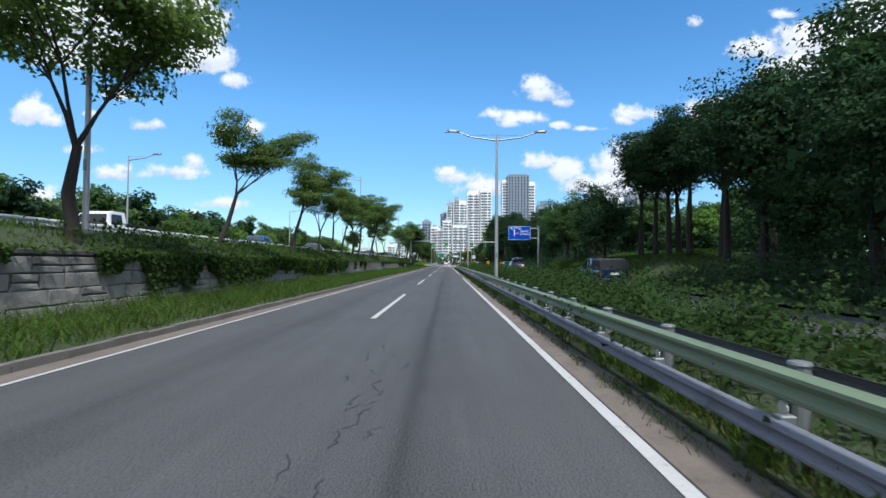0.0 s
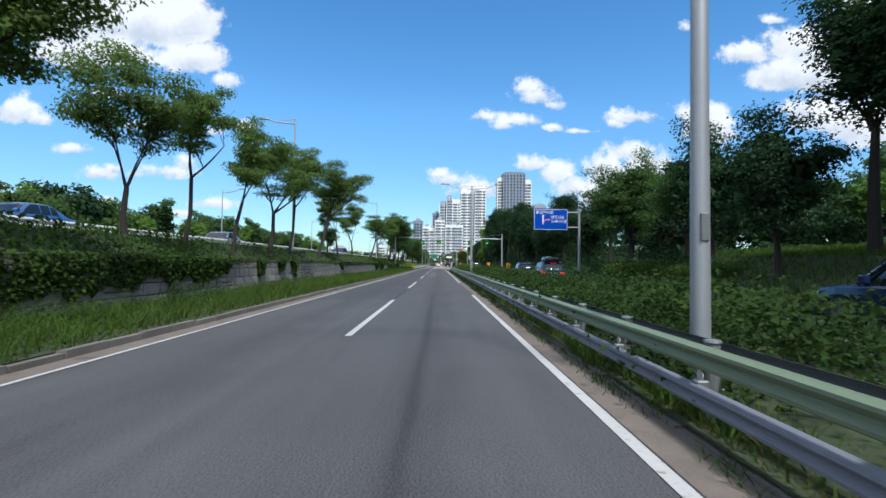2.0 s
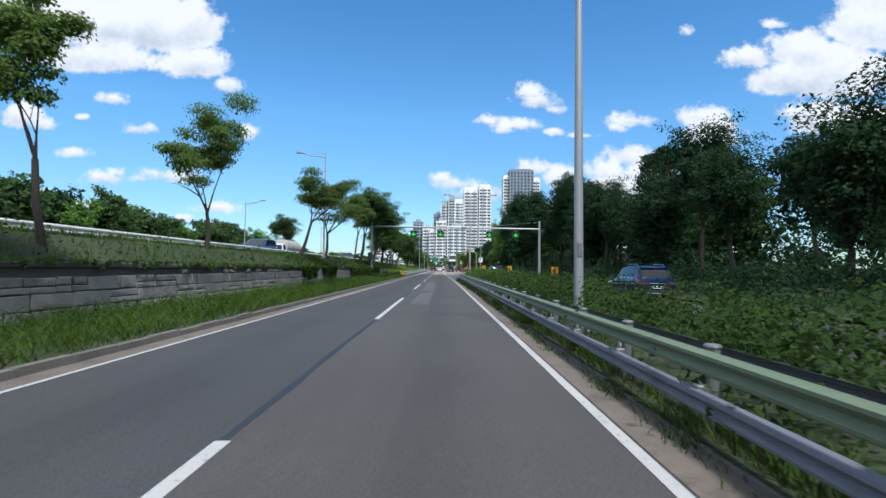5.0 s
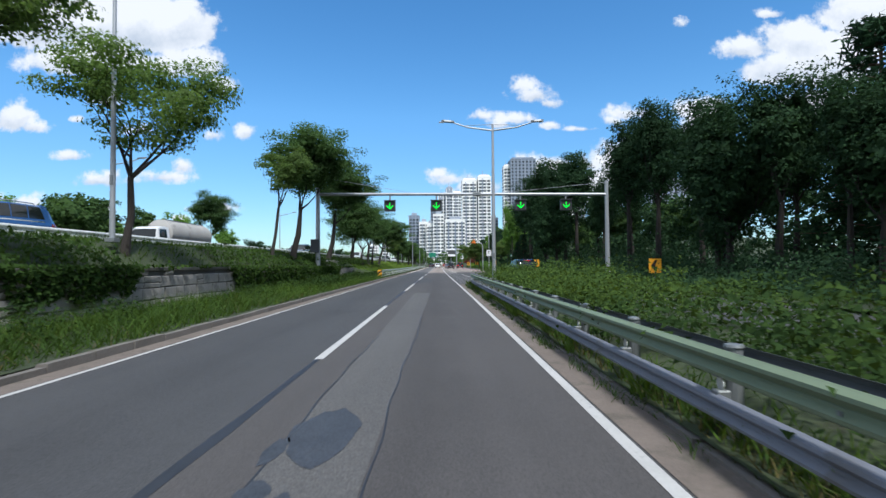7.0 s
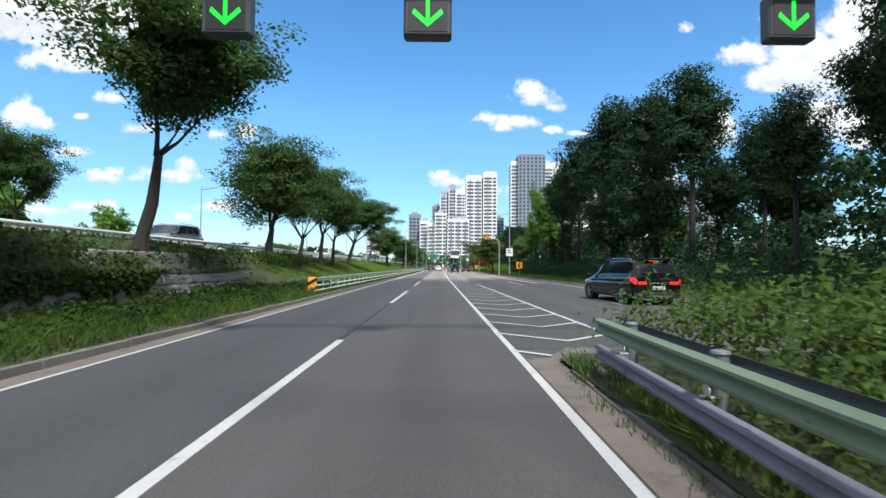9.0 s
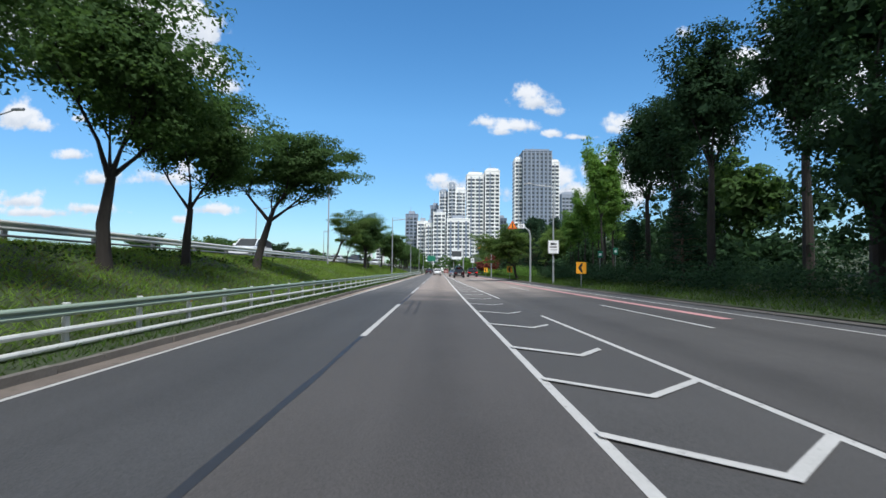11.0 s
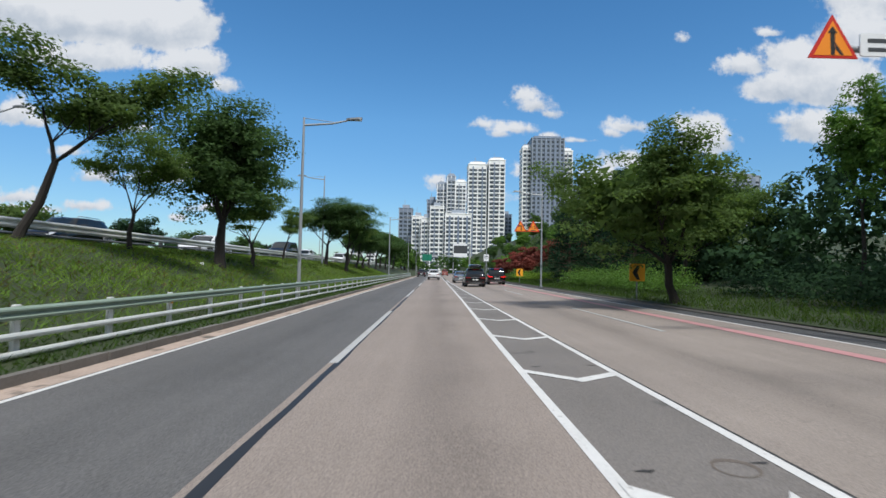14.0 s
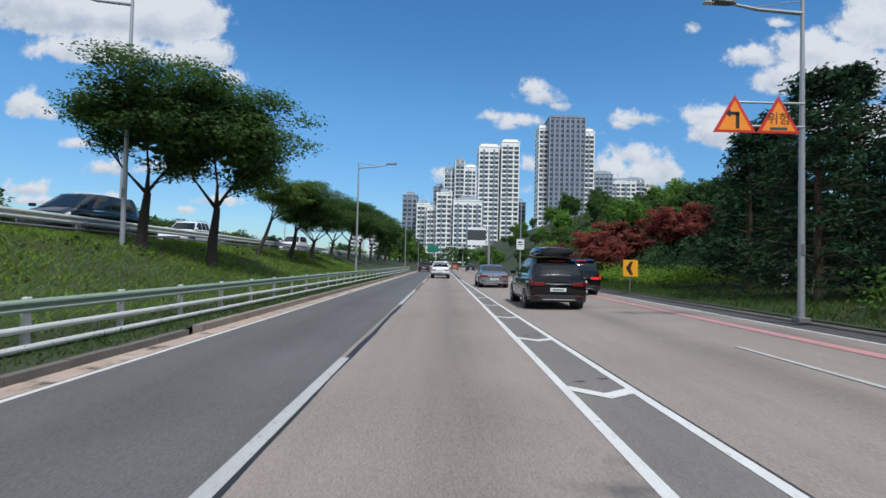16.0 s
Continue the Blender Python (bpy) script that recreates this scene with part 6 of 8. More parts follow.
for x, y, s in ((12.4, 231.0, 0.82), (15.8, 226.5, 1.0), (13.4, 236.5, 0.85), (17.5, 232, 1.0), (16.5, 240.0, 0.95), (19.5, 238.0, 1.0), (18.5, 221, 1.0), (21.0, 246.0, 0.95), (14.6, 221.0, 0.9), (14.4, 170.5, 0.6), (14.8, 179.0, 0.55), (18.8, 60.4, 0.86), (19.5, 64.5, 0.9), (20.4, 104.0, 1.25), (21.2, 109.0, 1.3)):
    plant(PINE, int(x * 7) , L_PINE, x, y, right_z(x, y) - 0.05, s, rng.uniform(0, 6.28), "pines", name="pine", category="pine tree")
L_MAPLE = "low spreading maple with dark red leaves"
for x, y, s in ((11.2, 250.5, 0.85), (13.6, 252.0, 1.0), (16.6, 251.0, 1.0), (12.6, 256.0, 0.95), (9.9, 258.5, 0.75), (19.2, 253.0, 0.9)):
    plant(MAPLE, int(y), L_MAPLE, x, y, right_z(x, y) - 0.05, s, rng.uniform(0, 6.28), "red maples", name="maple", category="maple tree")
for k in range(26):
    y = 258 + rng.uniform(0, 42)
    x = 15 + rng.uniform(0, 26)
    plant(FAR, 1 if k % 3 else 0, "leafy light green tree on the wooded rise", x, y, right_z(x, y) - 0.3, rng.uniform(0.42, 0.66), rng.uniform(0, 6.28), "trees on the rise")
for k in range(34):
    y = 262 + (k % 17) * 8 + rng.uniform(-3, 3)
    x = 12 + (k // 17) * 9 + rng.uniform(-1.5, 5)
    plant(FAR if k % 3 else LOW, k, "leafy green tree on the wooded rise", x, y, right_z(x, y) - 0.2, rng.uniform(0.42, 0.66), rng.uniform(0, 6.28), "trees on the rise")
for k in range(26):
    y, x = 300 + rng.uniform(0, 110), 30 + rng.uniform(0, 60)
    plant(FAR, k, "leafy green tree on the wooded rise", x, y, right_z(x, y) - 0.2, rng.uniform(0.8, 1.15), rng.uniform(0, 6.28), "trees on the rise")
for k in range(14):
    y = 398 + rng.uniform(0, 60)
    x = -60 + k * 8.5 + rng.uniform(-2, 2)
    if -9 < x < 8:
        continue
    plant(FAR, k, L_FAR, x, y, 0.2, rng.uniform(0.9, 1.2), rng.uniform(0, 6.28), "distant trees")
# close woodland behind the roadside rows
nr = np.random.default_rng(19)
n = 3100                                                 # clusters of leaves
wy = np.where(np.arange(n) < 1950, nr.uniform(-12, 168, n), nr.uniform(168, 262, n))
wx = np.where(wy > 165, 18.5, 21) + nr.uniform(0, 1, n) * 7 + 2.0 * np.sin(wy * 0.17)
wz = 0.4 + nr.uniform(0, 1, n) ** 0.8 * (8.0 + 1.6 * np.sin(wy * 0.31) + 1.2 * np.sin(wy * 0.83)) * np.clip((wx - 16.5) / 5, 0.35, 1)
gap = np.clip(1 - np.abs(wy - 50) / 17, 0, 1)            # thinner where the sky shows between the trunks
wx = wx + 5 * gap
wz = np.where(gap > 0, 1.9 + (wz - 0.4) * (1 - 0.40 * np.minimum(gap * 3, 1)), wz)
wp = np.repeat(np.stack([wx, wy, wz], 1), 40, 0)
wd = nr.normal(size=wp.shape)
wd /= np.linalg.norm(wd, axis=1)[:, None]
wp = wp + wd * (nr.uniform(0.1, 1, len(wp)) ** 0.5 * np.repeat(nr.uniform(0.6, 1.25, n), 40))[:, None] * np.array([1, 1, 0.7])
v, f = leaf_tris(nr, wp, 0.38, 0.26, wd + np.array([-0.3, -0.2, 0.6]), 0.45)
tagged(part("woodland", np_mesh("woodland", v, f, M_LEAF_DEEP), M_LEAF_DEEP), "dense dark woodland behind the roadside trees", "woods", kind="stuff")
# a belt of woods below the far towers
nr = np.random.default_rng(9)
n = 9000
bx = nr.uniform(-140, 190, n)
by = nr.uniform(462, 492, n)
bz = nr.uniform(0, 1, n) ** 0.7 * (7.5 + 2.5 * np.sin(bx * 0.21) + 1.5 * np.sin(bx * 0.53) + np.clip((bx - 20) * 0.05, 0, 5))
v, f = leaf_quads(nr, np.stack([bx, by, bz], 1), 2.0, 1.3)
tagged(part("far_woods", np_mesh("far_woods", v, f, M_LEAF_DARK), M_LEAF_DARK), "belt of distant green woods below the towers", "woods", kind="stuff")

# ---------------------------------------------------------------- shrubs, ivy and grass
nr = np.random.default_rng(17)


def clumps(x0, x1, y0, y1, per_m, height, base, leaf, leaves_each, spread=0.28, ragged=0.5):
    """Leaf positions of a hedge: clumps of uneven height over a strip."""
    n = int((y1 - y0) * per_m)
    cx, cy = nr.uniform(x0, x1, n), nr.uniform(y0, y1, n)
    wave = 0.5 + 0.25 * np.sin(cy * 0.55 + cx) + 0.25 * np.sin(cy * 1.7 + 2 * cx)
    h = height * (1 - ragged + ragged * wave) * nr.uniform(0.6, 1.15, n)
    k = np.repeat(np.arange(n), leaves_each)
    m = len(k)
    q = nr.uniform(0.1, 1.0, m) ** 0.6
    p = np.stack([cx[k] + nr.normal(size=m) * spread, cy[k] + nr.normal(size=m) * spread, base + h[k] * q], 1)
    return p


def shoots(x0, x1, y0, y1, n, h0, h1, base):
    """Tall single shoots with leaves up the stem."""
    pos = []
    for i in range(n):
        x, y, h = nr.uniform(x0, x1), nr.uniform(y0, y1), nr.uniform(h0, h1)
        q = nr.uniform(0.35, 1, 26)
        w = 0.16 * (1.1 - q)[:, None] + 0.05
        pos.append(np.stack([x + nr.normal(size=26) * w[:, 0], y + nr.normal(size=26) * w[:, 0], base + h * q], 1))
    return np.concatenate(pos)


for a, b in ((-8, 20), (20, 45), (45, 70), (70, 95), (95, 121.3)):
    late = a > 90
    parts = [clumps(2.85, 6.7, a, b, 5.5, (0.95 if a < 0 else 1.18) if not late else 1.45, 0.08, 0.12, 215, spread=0.34, ragged=0.7), shoots(2.9, 6.7, a, b, int((b - a) * 9.0), 0.75, 1.35 if not late else 1.6, 0.1)]
    if late:
        parts.append(clumps(3.1, 6.6, 109, 121.2, 8, 1.6, 0.1, 0.12, 66, spread=0.26))
    pos = np.concatenate(parts)
    v, f = leaf_tris(nr, pos, 0.10, 0.056, np.tile([-0.25, -0.2, 1.0], (len(pos), 1)), 0.62)
    ms = M_SHRUB_FRESH if late else M_SHRUB
    tagged(part("median_shrubs", np_mesh("median_shrubs", v, f, ms), ms), "overgrown green shrubs filling the median", "shrubs", group="median shrubs", kind="stuff")
# weeds at the foot of the guardrail
pts = []
for k in range(25000):
    y = nr.uniform(-7, 121)
    if math.sin(y * 0.45) + math.sin(y * 1.13 + 1) + nr.uniform(-1.2, 1.2) < -0.9:
        continue
    x = right_line(y) + (0.47 if math.sin(y * 0.9) + math.sin(y * 2.1) > 0.8 else 0.62) + abs(nr.normal()) * 0.34
    pts.append((x, y, 0.08))
v, f = blades(nr, np.array(pts), 0.25, 0.020, 0.7)
tagged(part("kerb_weeds", np_mesh("kerb_weeds", v, f, M_GRASS), M_GRASS), "ragged weeds at the foot of the guardrail", "weeds", kind="stuff")
pts = []
for k in range(700):                                     # low tufts that creep over the gutter
    y0, x0 = nr.uniform(-7, 121), nr.uniform(0.34, 0.66)
    for q in range(14):
        y = y0 + nr.normal() * 0.16
        pts.append((right_line(y) + x0 + nr.normal() * 0.06, y, 0.01))
v, f = blades(nr, np.array(pts), 0.11, 0.011, 0.9)
tagged(part("gutter_weeds", np_mesh("gutter_weeds", v, f, M_GRASS), M_GRASS), "small tufts of weeds creeping over the gutter", "weeds", kind="stuff")
pts = [(right_line(y) + 0.60 + abs(nr.normal()) * 0.25, y, 0.05) for y in nr.uniform(-7, 121.5, 9000)]
v, f = blades(nr, np.array(pts), 0.16, 0.014, 0.9)
tagged(part("dry_weeds", np_mesh("dry_weeds", v, f, M_GRASS_DRY), M_GRASS_DRY), "dry straw-coloured weeds along the kerb", "weeds", kind="stuff")

# long grass between kerb and wall
pts = []
for k in range(42000):
    y = nr.uniform(-8, 138)
    x0, x1 = left_line(y) - 0.66, WALL_X + 0.15
    x = x0 + (x1 - x0) * nr.uniform(0, 1) ** 0.9
    pts.append((x, y, bank_z(x, y) - 0.02))
pts = np.array(pts)
short = pts[nr.integers(0, len(pts), 52000)] + nr.normal(size=(52000, 3)) * np.array([0.12, 0.12, 0.0])
short[:, 0] = np.clip(short[:, 0], WALL_X + 0.1, -5.6)
v, f = tufts(nr, short, 0.20, 0.030, 0.7)
tagged(part("verge_turf", np_mesh("verge_turf", v, f, M_GRASS), M_GRASS), "dense low grass between kerb and wall", "grass", kind="stuff")
tall = 0.5 + 0.5 * np.sin(pts[:, 1] * 0.37) * np.sin(pts[:, 1] * 0.11 + 1)
sel = nr.uniform(size=len(pts)) < 0.35 + 0.65 * tall
v, f = blades(nr, pts[sel], 0.44, 0.020, 1.0)
tagged(part("verge_grass", np_mesh("verge_grass", v, f, M_GRASS), M_GRASS), "long uncut grass between kerb and wall", "grass", kind="stuff")
v, f = blades(nr, pts[~sel][:4500], 0.26, 0.016, 0.8)
tagged(part("dry_grass", np_mesh("dry_grass", v, f, M_GRASS_DRY), M_GRASS_DRY), "patches of dry yellow grass on the verge", "grass", kind="stuff")
pos = clumps(WALL_X + 0.2, -6.6, -5, 136, 0.7, 0.7, 0.15, 0.12, 90, spread=0.3)
v, f = leaf_tris(nr, pos, 0.09, 0.055, np.tile([0.3, -0.2, 1.0], (len(pos), 1)), 0.6)
tagged(part("verge_weeds", np_mesh("verge_weeds", v, f, M_SHRUB), M_SHRUB), "leafy weeds against the wall", "weeds", kind="stuff")

# ivy over the wall: how far it hangs along the wall, metres
IVY = ([-10, 9.7, 9.9, 12.2, 12.4, 13.6, 14, 14.5, 17, 17.6, 18.5, 19.2, 24, 25, 29, 31, 36, 38, 42, 44, 46.5, 46.8, 47.3, 47.6, 49.5, 49.8, 50.5, 50.8, 52, 52.2, 52.9, 53.2, 66, 67, 68, 80, 89.6, 90.3, 93.3, 93.8, 95.2, 95.8, 99.5, 100, 106.2, 106.8, 122, 124, 128, 129.5, 137],
       [.5, .4, .0, .0, .55, .5, .25, 1.15, 1.1, .5, .6, 1.2, 1.1, .7, .75, 1.1, 1.0, .7, .9, .15, .0, .8, .8, .0, .0, .7, .7, .0, .0, .9, .9, .0, .0, .7, .05, .1, .08, .75, .7, .05, .1, .9, .8, .05, .0, 1.1, 1.15, .6, .75, .0, .0])
n = 80000
y = nr.uniform(-8, 136, n)
hang = np.interp(y, *IVY)
keep = nr.uniform(size=n) < np.clip(hang * 1.4, 0.06, 1)
y, hang = y[keep], hang[keep]
n = len(y)
hang = hang + 0.12 * np.sin(y * 3.1) + 0.08 * np.sin(y * 7.3)
q = nr.uniform(0, 1, n) ** 1.15
z = np.interp(y, [-20, 10, 45, 106, 137], [1.66, 1.6, 1.46, 1.33, 1.15]) + 0.16 - q * np.clip(hang, 0.05, 1.35)
pos = np.stack([WALL_X + 0.08 + 0.22 * nr.uniform(0, 1, n) * (1.1 - q * 0.6), y, z], 1)
top = nr.uniform(size=n) < 0.26                          # creepers lying on the bank above
pos[top, 0] = WALL_X - 0.1 - nr.uniform(0, 1, top.sum()) ** 1.3 * 1.5
pos[top, 2] = np.interp(pos[top, 1], [-20, 10, 45, 106, 137], [1.66, 1.6, 1.46, 1.33, 1.15]) + 0.12 + (WALL_X - pos[top, 0]) * 0.55 + nr.uniform(0, 0.16, top.sum())
v, f = leaf_tris(nr, pos, 0.12, 0.10, np.tile([0.8, 0.0, 0.6], (len(pos), 1)), 0.6)
tagged(part("ivy", np_mesh("ivy", v, f, M_IVY), M_IVY), "green ivy hanging over the retaining wall", "ivy", kind="stuff")


def bank_grass(name, y0, y1, x0, x1, n, h, label, mat):
    y, x = nr.uniform(y0, y1, n), nr.uniform(x0, x1, n)
    z = np.array([bank_z(a, b) for a, b in zip(x, y)]) - 0.02
    v, f = tufts(nr, np.stack([x, y, z], 1), h, 0.036, 0.6 if y1 < 150 else 1.0)
    tagged(part(name, np_mesh(name, v, f, mat), mat), label, "grass", kind="stuff")


bank_grass("bank_grass", -8, 140, -13.2, -8.8, 36000, 0.24, "uncut grass on the bank above the wall", M_GRASS)
bank_grass("slope_grass", 140, 262, -13.2, -6.4, 110000, 0.17, "sunlit green grass on the slope", M_GRASS_SUN)
bank_grass("slope_dry_grass", 150, 250, -12.5, -7.0, 9000, 0.2, "yellowed grass on the slope", M_GRASS_DRY)
n = 26000                                                # weeds below the barrier
y = nr.uniform(138, 262, n)
x = np.array([left_line(q) for q in y]) - 0.66 - nr.uniform(0, 1, n) * 1.3
z = np.array([bank_z(a, b) for a, b in zip(x, y)]) - 0.02
v, f = tufts(nr, np.stack([x, y, z], 1), 0.13, 0.03, 0.7)
tagged(part("barrier_weeds", np_mesh("barrier_weeds", v, f, M_GRASS), M_GRASS), "weeds growing under the barrier", "weeds", kind="stuff")
pos = np.concatenate([clumps(-12.6, -8.7, 121, 150, 4.0, 1.15, 1.3, 0.12, 80, spread=0.4), clumps(-12.4, -9.5, 150, 168, 1.2, 0.9, 1.4, 0.12, 70, spread=0.4), clumps(-8.3, -6.1, 112, 142, 3.5, 0.7, 0.15, 0.12, 70, spread=0.3), clumps(-12.6, -9.6, 196, 262, 0.9, 0.8, 1.25, 0.12, 60, spread=0.4), clumps(-12.7, -11.6, 60, 130, 0.10, 0.8, 2.15, 0.12, 60, spread=0.4)])
v, f = leaf_quads(nr, pos, 0.15, 0.09)
tagged(part("bank_bushes", np_mesh("bank_bushes", v, f, M_SHRUB), M_SHRUB), "wild green bushes on the bank", "bushes", kind="stuff")

# right side undergrowth and grass
pos = np.concatenate([clumps(12.0, 13.4, -5, 30, 3.0, 0.8, 0.15, 0.2, 60, spread=0.4), clumps(12.0, 13.4, 60, 138, 3.5, 0.9, 0.15, 0.2, 60, spread=0.4), clumps(13.0, 22, 217, 251, 9.0, 2.6, 0.5, 0.2, 80, spread=0.6), clumps(12.6, 18, 160, 208, 8.0, 2.1, 0.4, 0.2, 80, spread=0.45), clumps(12.9, 18, -5, 29, 5.0, 2.0, 0.2, 0.2, 80, spread=0.5), clumps(12.9, 18, 62, 160, 5.0, 2.0, 0.2, 0.2, 80, spread=0.5), clumps(13.6, 16.5, 46, 62, 2.0, 1.3, 1.2, 0.2, 70, spread=0.5)])
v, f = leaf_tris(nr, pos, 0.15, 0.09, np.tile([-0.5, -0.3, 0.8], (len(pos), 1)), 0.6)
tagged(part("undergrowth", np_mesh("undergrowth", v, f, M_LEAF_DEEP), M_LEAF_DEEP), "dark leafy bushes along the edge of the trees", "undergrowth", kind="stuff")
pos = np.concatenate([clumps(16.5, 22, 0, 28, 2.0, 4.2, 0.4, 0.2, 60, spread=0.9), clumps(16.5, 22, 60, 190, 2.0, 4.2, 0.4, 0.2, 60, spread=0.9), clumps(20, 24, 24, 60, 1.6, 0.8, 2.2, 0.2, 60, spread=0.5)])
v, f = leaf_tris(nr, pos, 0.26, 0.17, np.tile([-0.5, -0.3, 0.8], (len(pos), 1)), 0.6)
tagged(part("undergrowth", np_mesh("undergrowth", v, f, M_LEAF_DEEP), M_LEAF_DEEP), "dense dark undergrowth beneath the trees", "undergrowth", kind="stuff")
n = 30000                                                # sunlit grass on the slope beyond the side road
y, x = nr.uniform(27, 66, n), nr.uniform(11.9, 20, n)
z = np.array([right_z(a, b) for a, b in zip(x, y)]) - 0.02
v, f = tufts(nr, np.stack([x, y, z], 1), 0.26, 0.045, 0.6)
tagged(part("lawn_grass", np_mesh("lawn_grass", v, f, M_GRASS), M_GRASS), "green grass on the slope beside the side road", "grass", kind="stuff")
pos = clumps(13.0, 14.6, 46, 64, 7, 1.1, 0.8, 0.14, 60, spread=0.3)
v, f = leaf_tris(nr, pos, 0.16, 0.09, np.tile([-0.3, 0.0, 0.9], (len(pos), 1)))
tagged(part("hedge", np_mesh("hedge", v, f, M_SHRUB_FRESH), M_SHRUB_FRESH), "light green hedge beyond the side road", "hedge", kind="stuff")
n = 50000
y = nr.uniform(100, 262, n)
x = np.array([outer_line(q) if q > 112 else 10.7 for q in y]) + 1.1 + nr.uniform(0, 1, n) ** 1.4 * 5.5
z = np.array([right_z(a, b) for a, b in zip(x, y)]) - 0.02
v, f = tufts(nr, np.stack([x, y, z], 1), 0.24, 0.034, 0.6)
tagged(part("roadside_grass", np_mesh("roadside_grass", v, f, M_GRASS), M_GRASS), "short green roadside grass", "grass", kind="stuff")
n = 15000                                                # undergrowth on the wooded rise
y, x = nr.uniform(251, 300, n), nr.uniform(0, 1, n) ** 1.3 * 20
x = x + np.array([outer_line(q) for q in y]) + 4.2
z = np.array([right_z(a, b) for a, b in zip(x, y)]) + nr.uniform(0, 0.5, n)
v, f = leaf_tris(nr, np.stack([x, y, z], 1), 0.38, 0.24, np.tile([-0.4, -0.2, 0.9], (n, 1)))
tagged(part("undergrowth", np_mesh("undergrowth", v, f, M_LEAF_DARK), M_LEAF_DARK), "low green undergrowth covering the wooded rise", "undergrowth", kind="stuff")
pos = clumps(10.6, 13.6, 209, 227, 13, 1.75, 0.45, 0.14, 60, spread=0.35)
v, f = leaf_quads(nr, pos, 0.13, 0.08)
tagged(part("hedge", np_mesh("hedge", v, f, M_LEAF_LIME), M_LEAF_LIME), "loose light green hedge beside the road", "hedge", kind="stuff")
pos = clumps(10.0, 17.5, 239, 250, 22, 1.2, 0.6, 0.14, 60, spread=0.35)
v, f = leaf_quads(nr, pos, 0.13, 0.08)
tagged(part("lime_shrubs", np_mesh("lime_shrubs", v, f, M_LEAF_BRIGHT), M_LEAF_BRIGHT), "bright yellow-green low shrubs", "shrubs", kind="stuff")

# ---------------------------------------------------------------- far apartment towers
M_T_WHITE = material("tower_white", (0.86, 0.86, 0.84), 0.8, var=0.08, scale=0.15, fine=2)
M_T_GREY = material("tower_grey", (0.30, 0.34, 0.40), 0.7, var=0.10, scale=0.15, fine=2)
M_T_BLUE = material("tower_blue_grey", (0.20, 0.245, 0.315), 0.6, var=0.10, scale=0.15, fine=2)
M_T_GLASS = material("tower_window", (0.06, 0.075, 0.09), 0.25, var=0.25, scale=0.3, fine=1, island=0.35)
M_T_SLAB = material("tower_slab", (0.87, 0.87, 0.85), 0.8, var=0.06, scale=0.2)


def tower(label, x0, x1, y, depth, top, cols, body, wing=None, floor=2.9, base=0.0, win=0.72, slab=True, crown=2.5):
    """An apartment block: body, set-back roof block, one window for each flat on each floor, floor slabs with balconies."""
    t = thing("apartment_tower", label, "apartment building", at=pose(x0, y, base), group="apartment towers")
    w, h = x1 - x0, top - base
    part("wall", Shape().box(0, w, 0, depth, 0, h, 0.3), body, t)
    roof = part("roof", Shape().box(-0.3, w + 0.3, -0.3, depth + 0.3, h, h + 0.6, 0.1), body, t)
    part("roof_block", Shape().box(w * 0.25, w * 0.75, depth * 0.2, depth * 0.8, h + 0.6, h + crown + 0.6, 0.1), M_T_GREY, roof)
    part("mast", Shape().tube([(w * 0.4, depth * 0.4, h + crown), (w * 0.4, depth * 0.4, h + crown + 4)], 0.12, 6), M_T_GREY, roof)
    for k in range(1, cols, 2):                          # dark recessed stair strips
        part("recess", Shape().box(w * k / cols - w * 0.035, w * k / cols + w * 0.035, -0.62, 0.0, 1.0, h - 1.5), M_T_BLUE, t)
    n = int(h / floor) - 1
    cw = w / cols
    pier = Shape().box(-0.28, 0.28, -0.46, 0.02, 0, h + 0.3, 0.05).mesh("pier", M_T_SLAB if slab else M_T_GREY)
    for k in range(cols + 1):
        part("pier", pier, M_T_SLAB, t, at=pose(min(max(cw * k, 0.28), w - 0.28), 0, 0))
    if h > 60:
        part("parapet", Shape().box(w * 0.08, w * 0.92, depth * 0.1, depth * 0.9, h + 0.6, h + 2.2, 0.1), body, roof)
    me = Shape().box(-cw * win / 2, cw * win / 2, -0.12, 0.02, 0, floor * 0.55, 0.03).mesh("window", M_T_GLASS)
    ds = max(2, int(depth / 5))
    dw = depth / ds
    me_s = Shape().box(-0.12, 0.02, -dw * 0.25, dw * 0.25, 0, floor * 0.5, 0.03).mesh("window", M_T_GLASS)
    me_r = Shape().box(-0.02, 0.12, -dw * 0.25, dw * 0.25, 0, floor * 0.5, 0.03).mesh("window", M_T_GLASS)
    sl = Shape().box(0.3, w - 0.3, -0.38, 0.02, 0, floor * 0.16, 0.03).mesh("balcony", M_T_SLAB)
    for i in range(n):
        z = floor * (i + 1)
        for k in range(cols):
            part("window", me, M_T_GLASS, t, at=pose(cw * (k + 0.5), 0, z))
        if slab:
            part("balcony", sl, M_T_SLAB, t, at=pose(0, 0, z - floor * 0.3))
        for k in range(ds if wing else 0):
            part("window", me_s if wing < 0 else me_r, M_T_GLASS, t, at=pose(0 if wing < 0 else w, dw * (k + 0.5), z))
    return t


WH = "white high-rise apartment tower with rows of windows"
GR = "blue-grey high-rise apartment tower with rows of windows"
tower(GR, -27.0, -17.5, 540, 14, 44.9, 3, M_T_BLUE, slab=False)
tower(WH, -17.0, -9.0, 528, 12, 38.1, 3, M_T_WHITE)
tower(WH, -10.5, -3.5, 521, 12, 36.2, 3, M_T_WHITE)
tower(WH, -4.6, 4.6, 516, 12, 43.7, 3, M_T_WHITE)
tower(WH, 5.5, 22.5, 512, 12, 38.7, 6, M_T_WHITE)
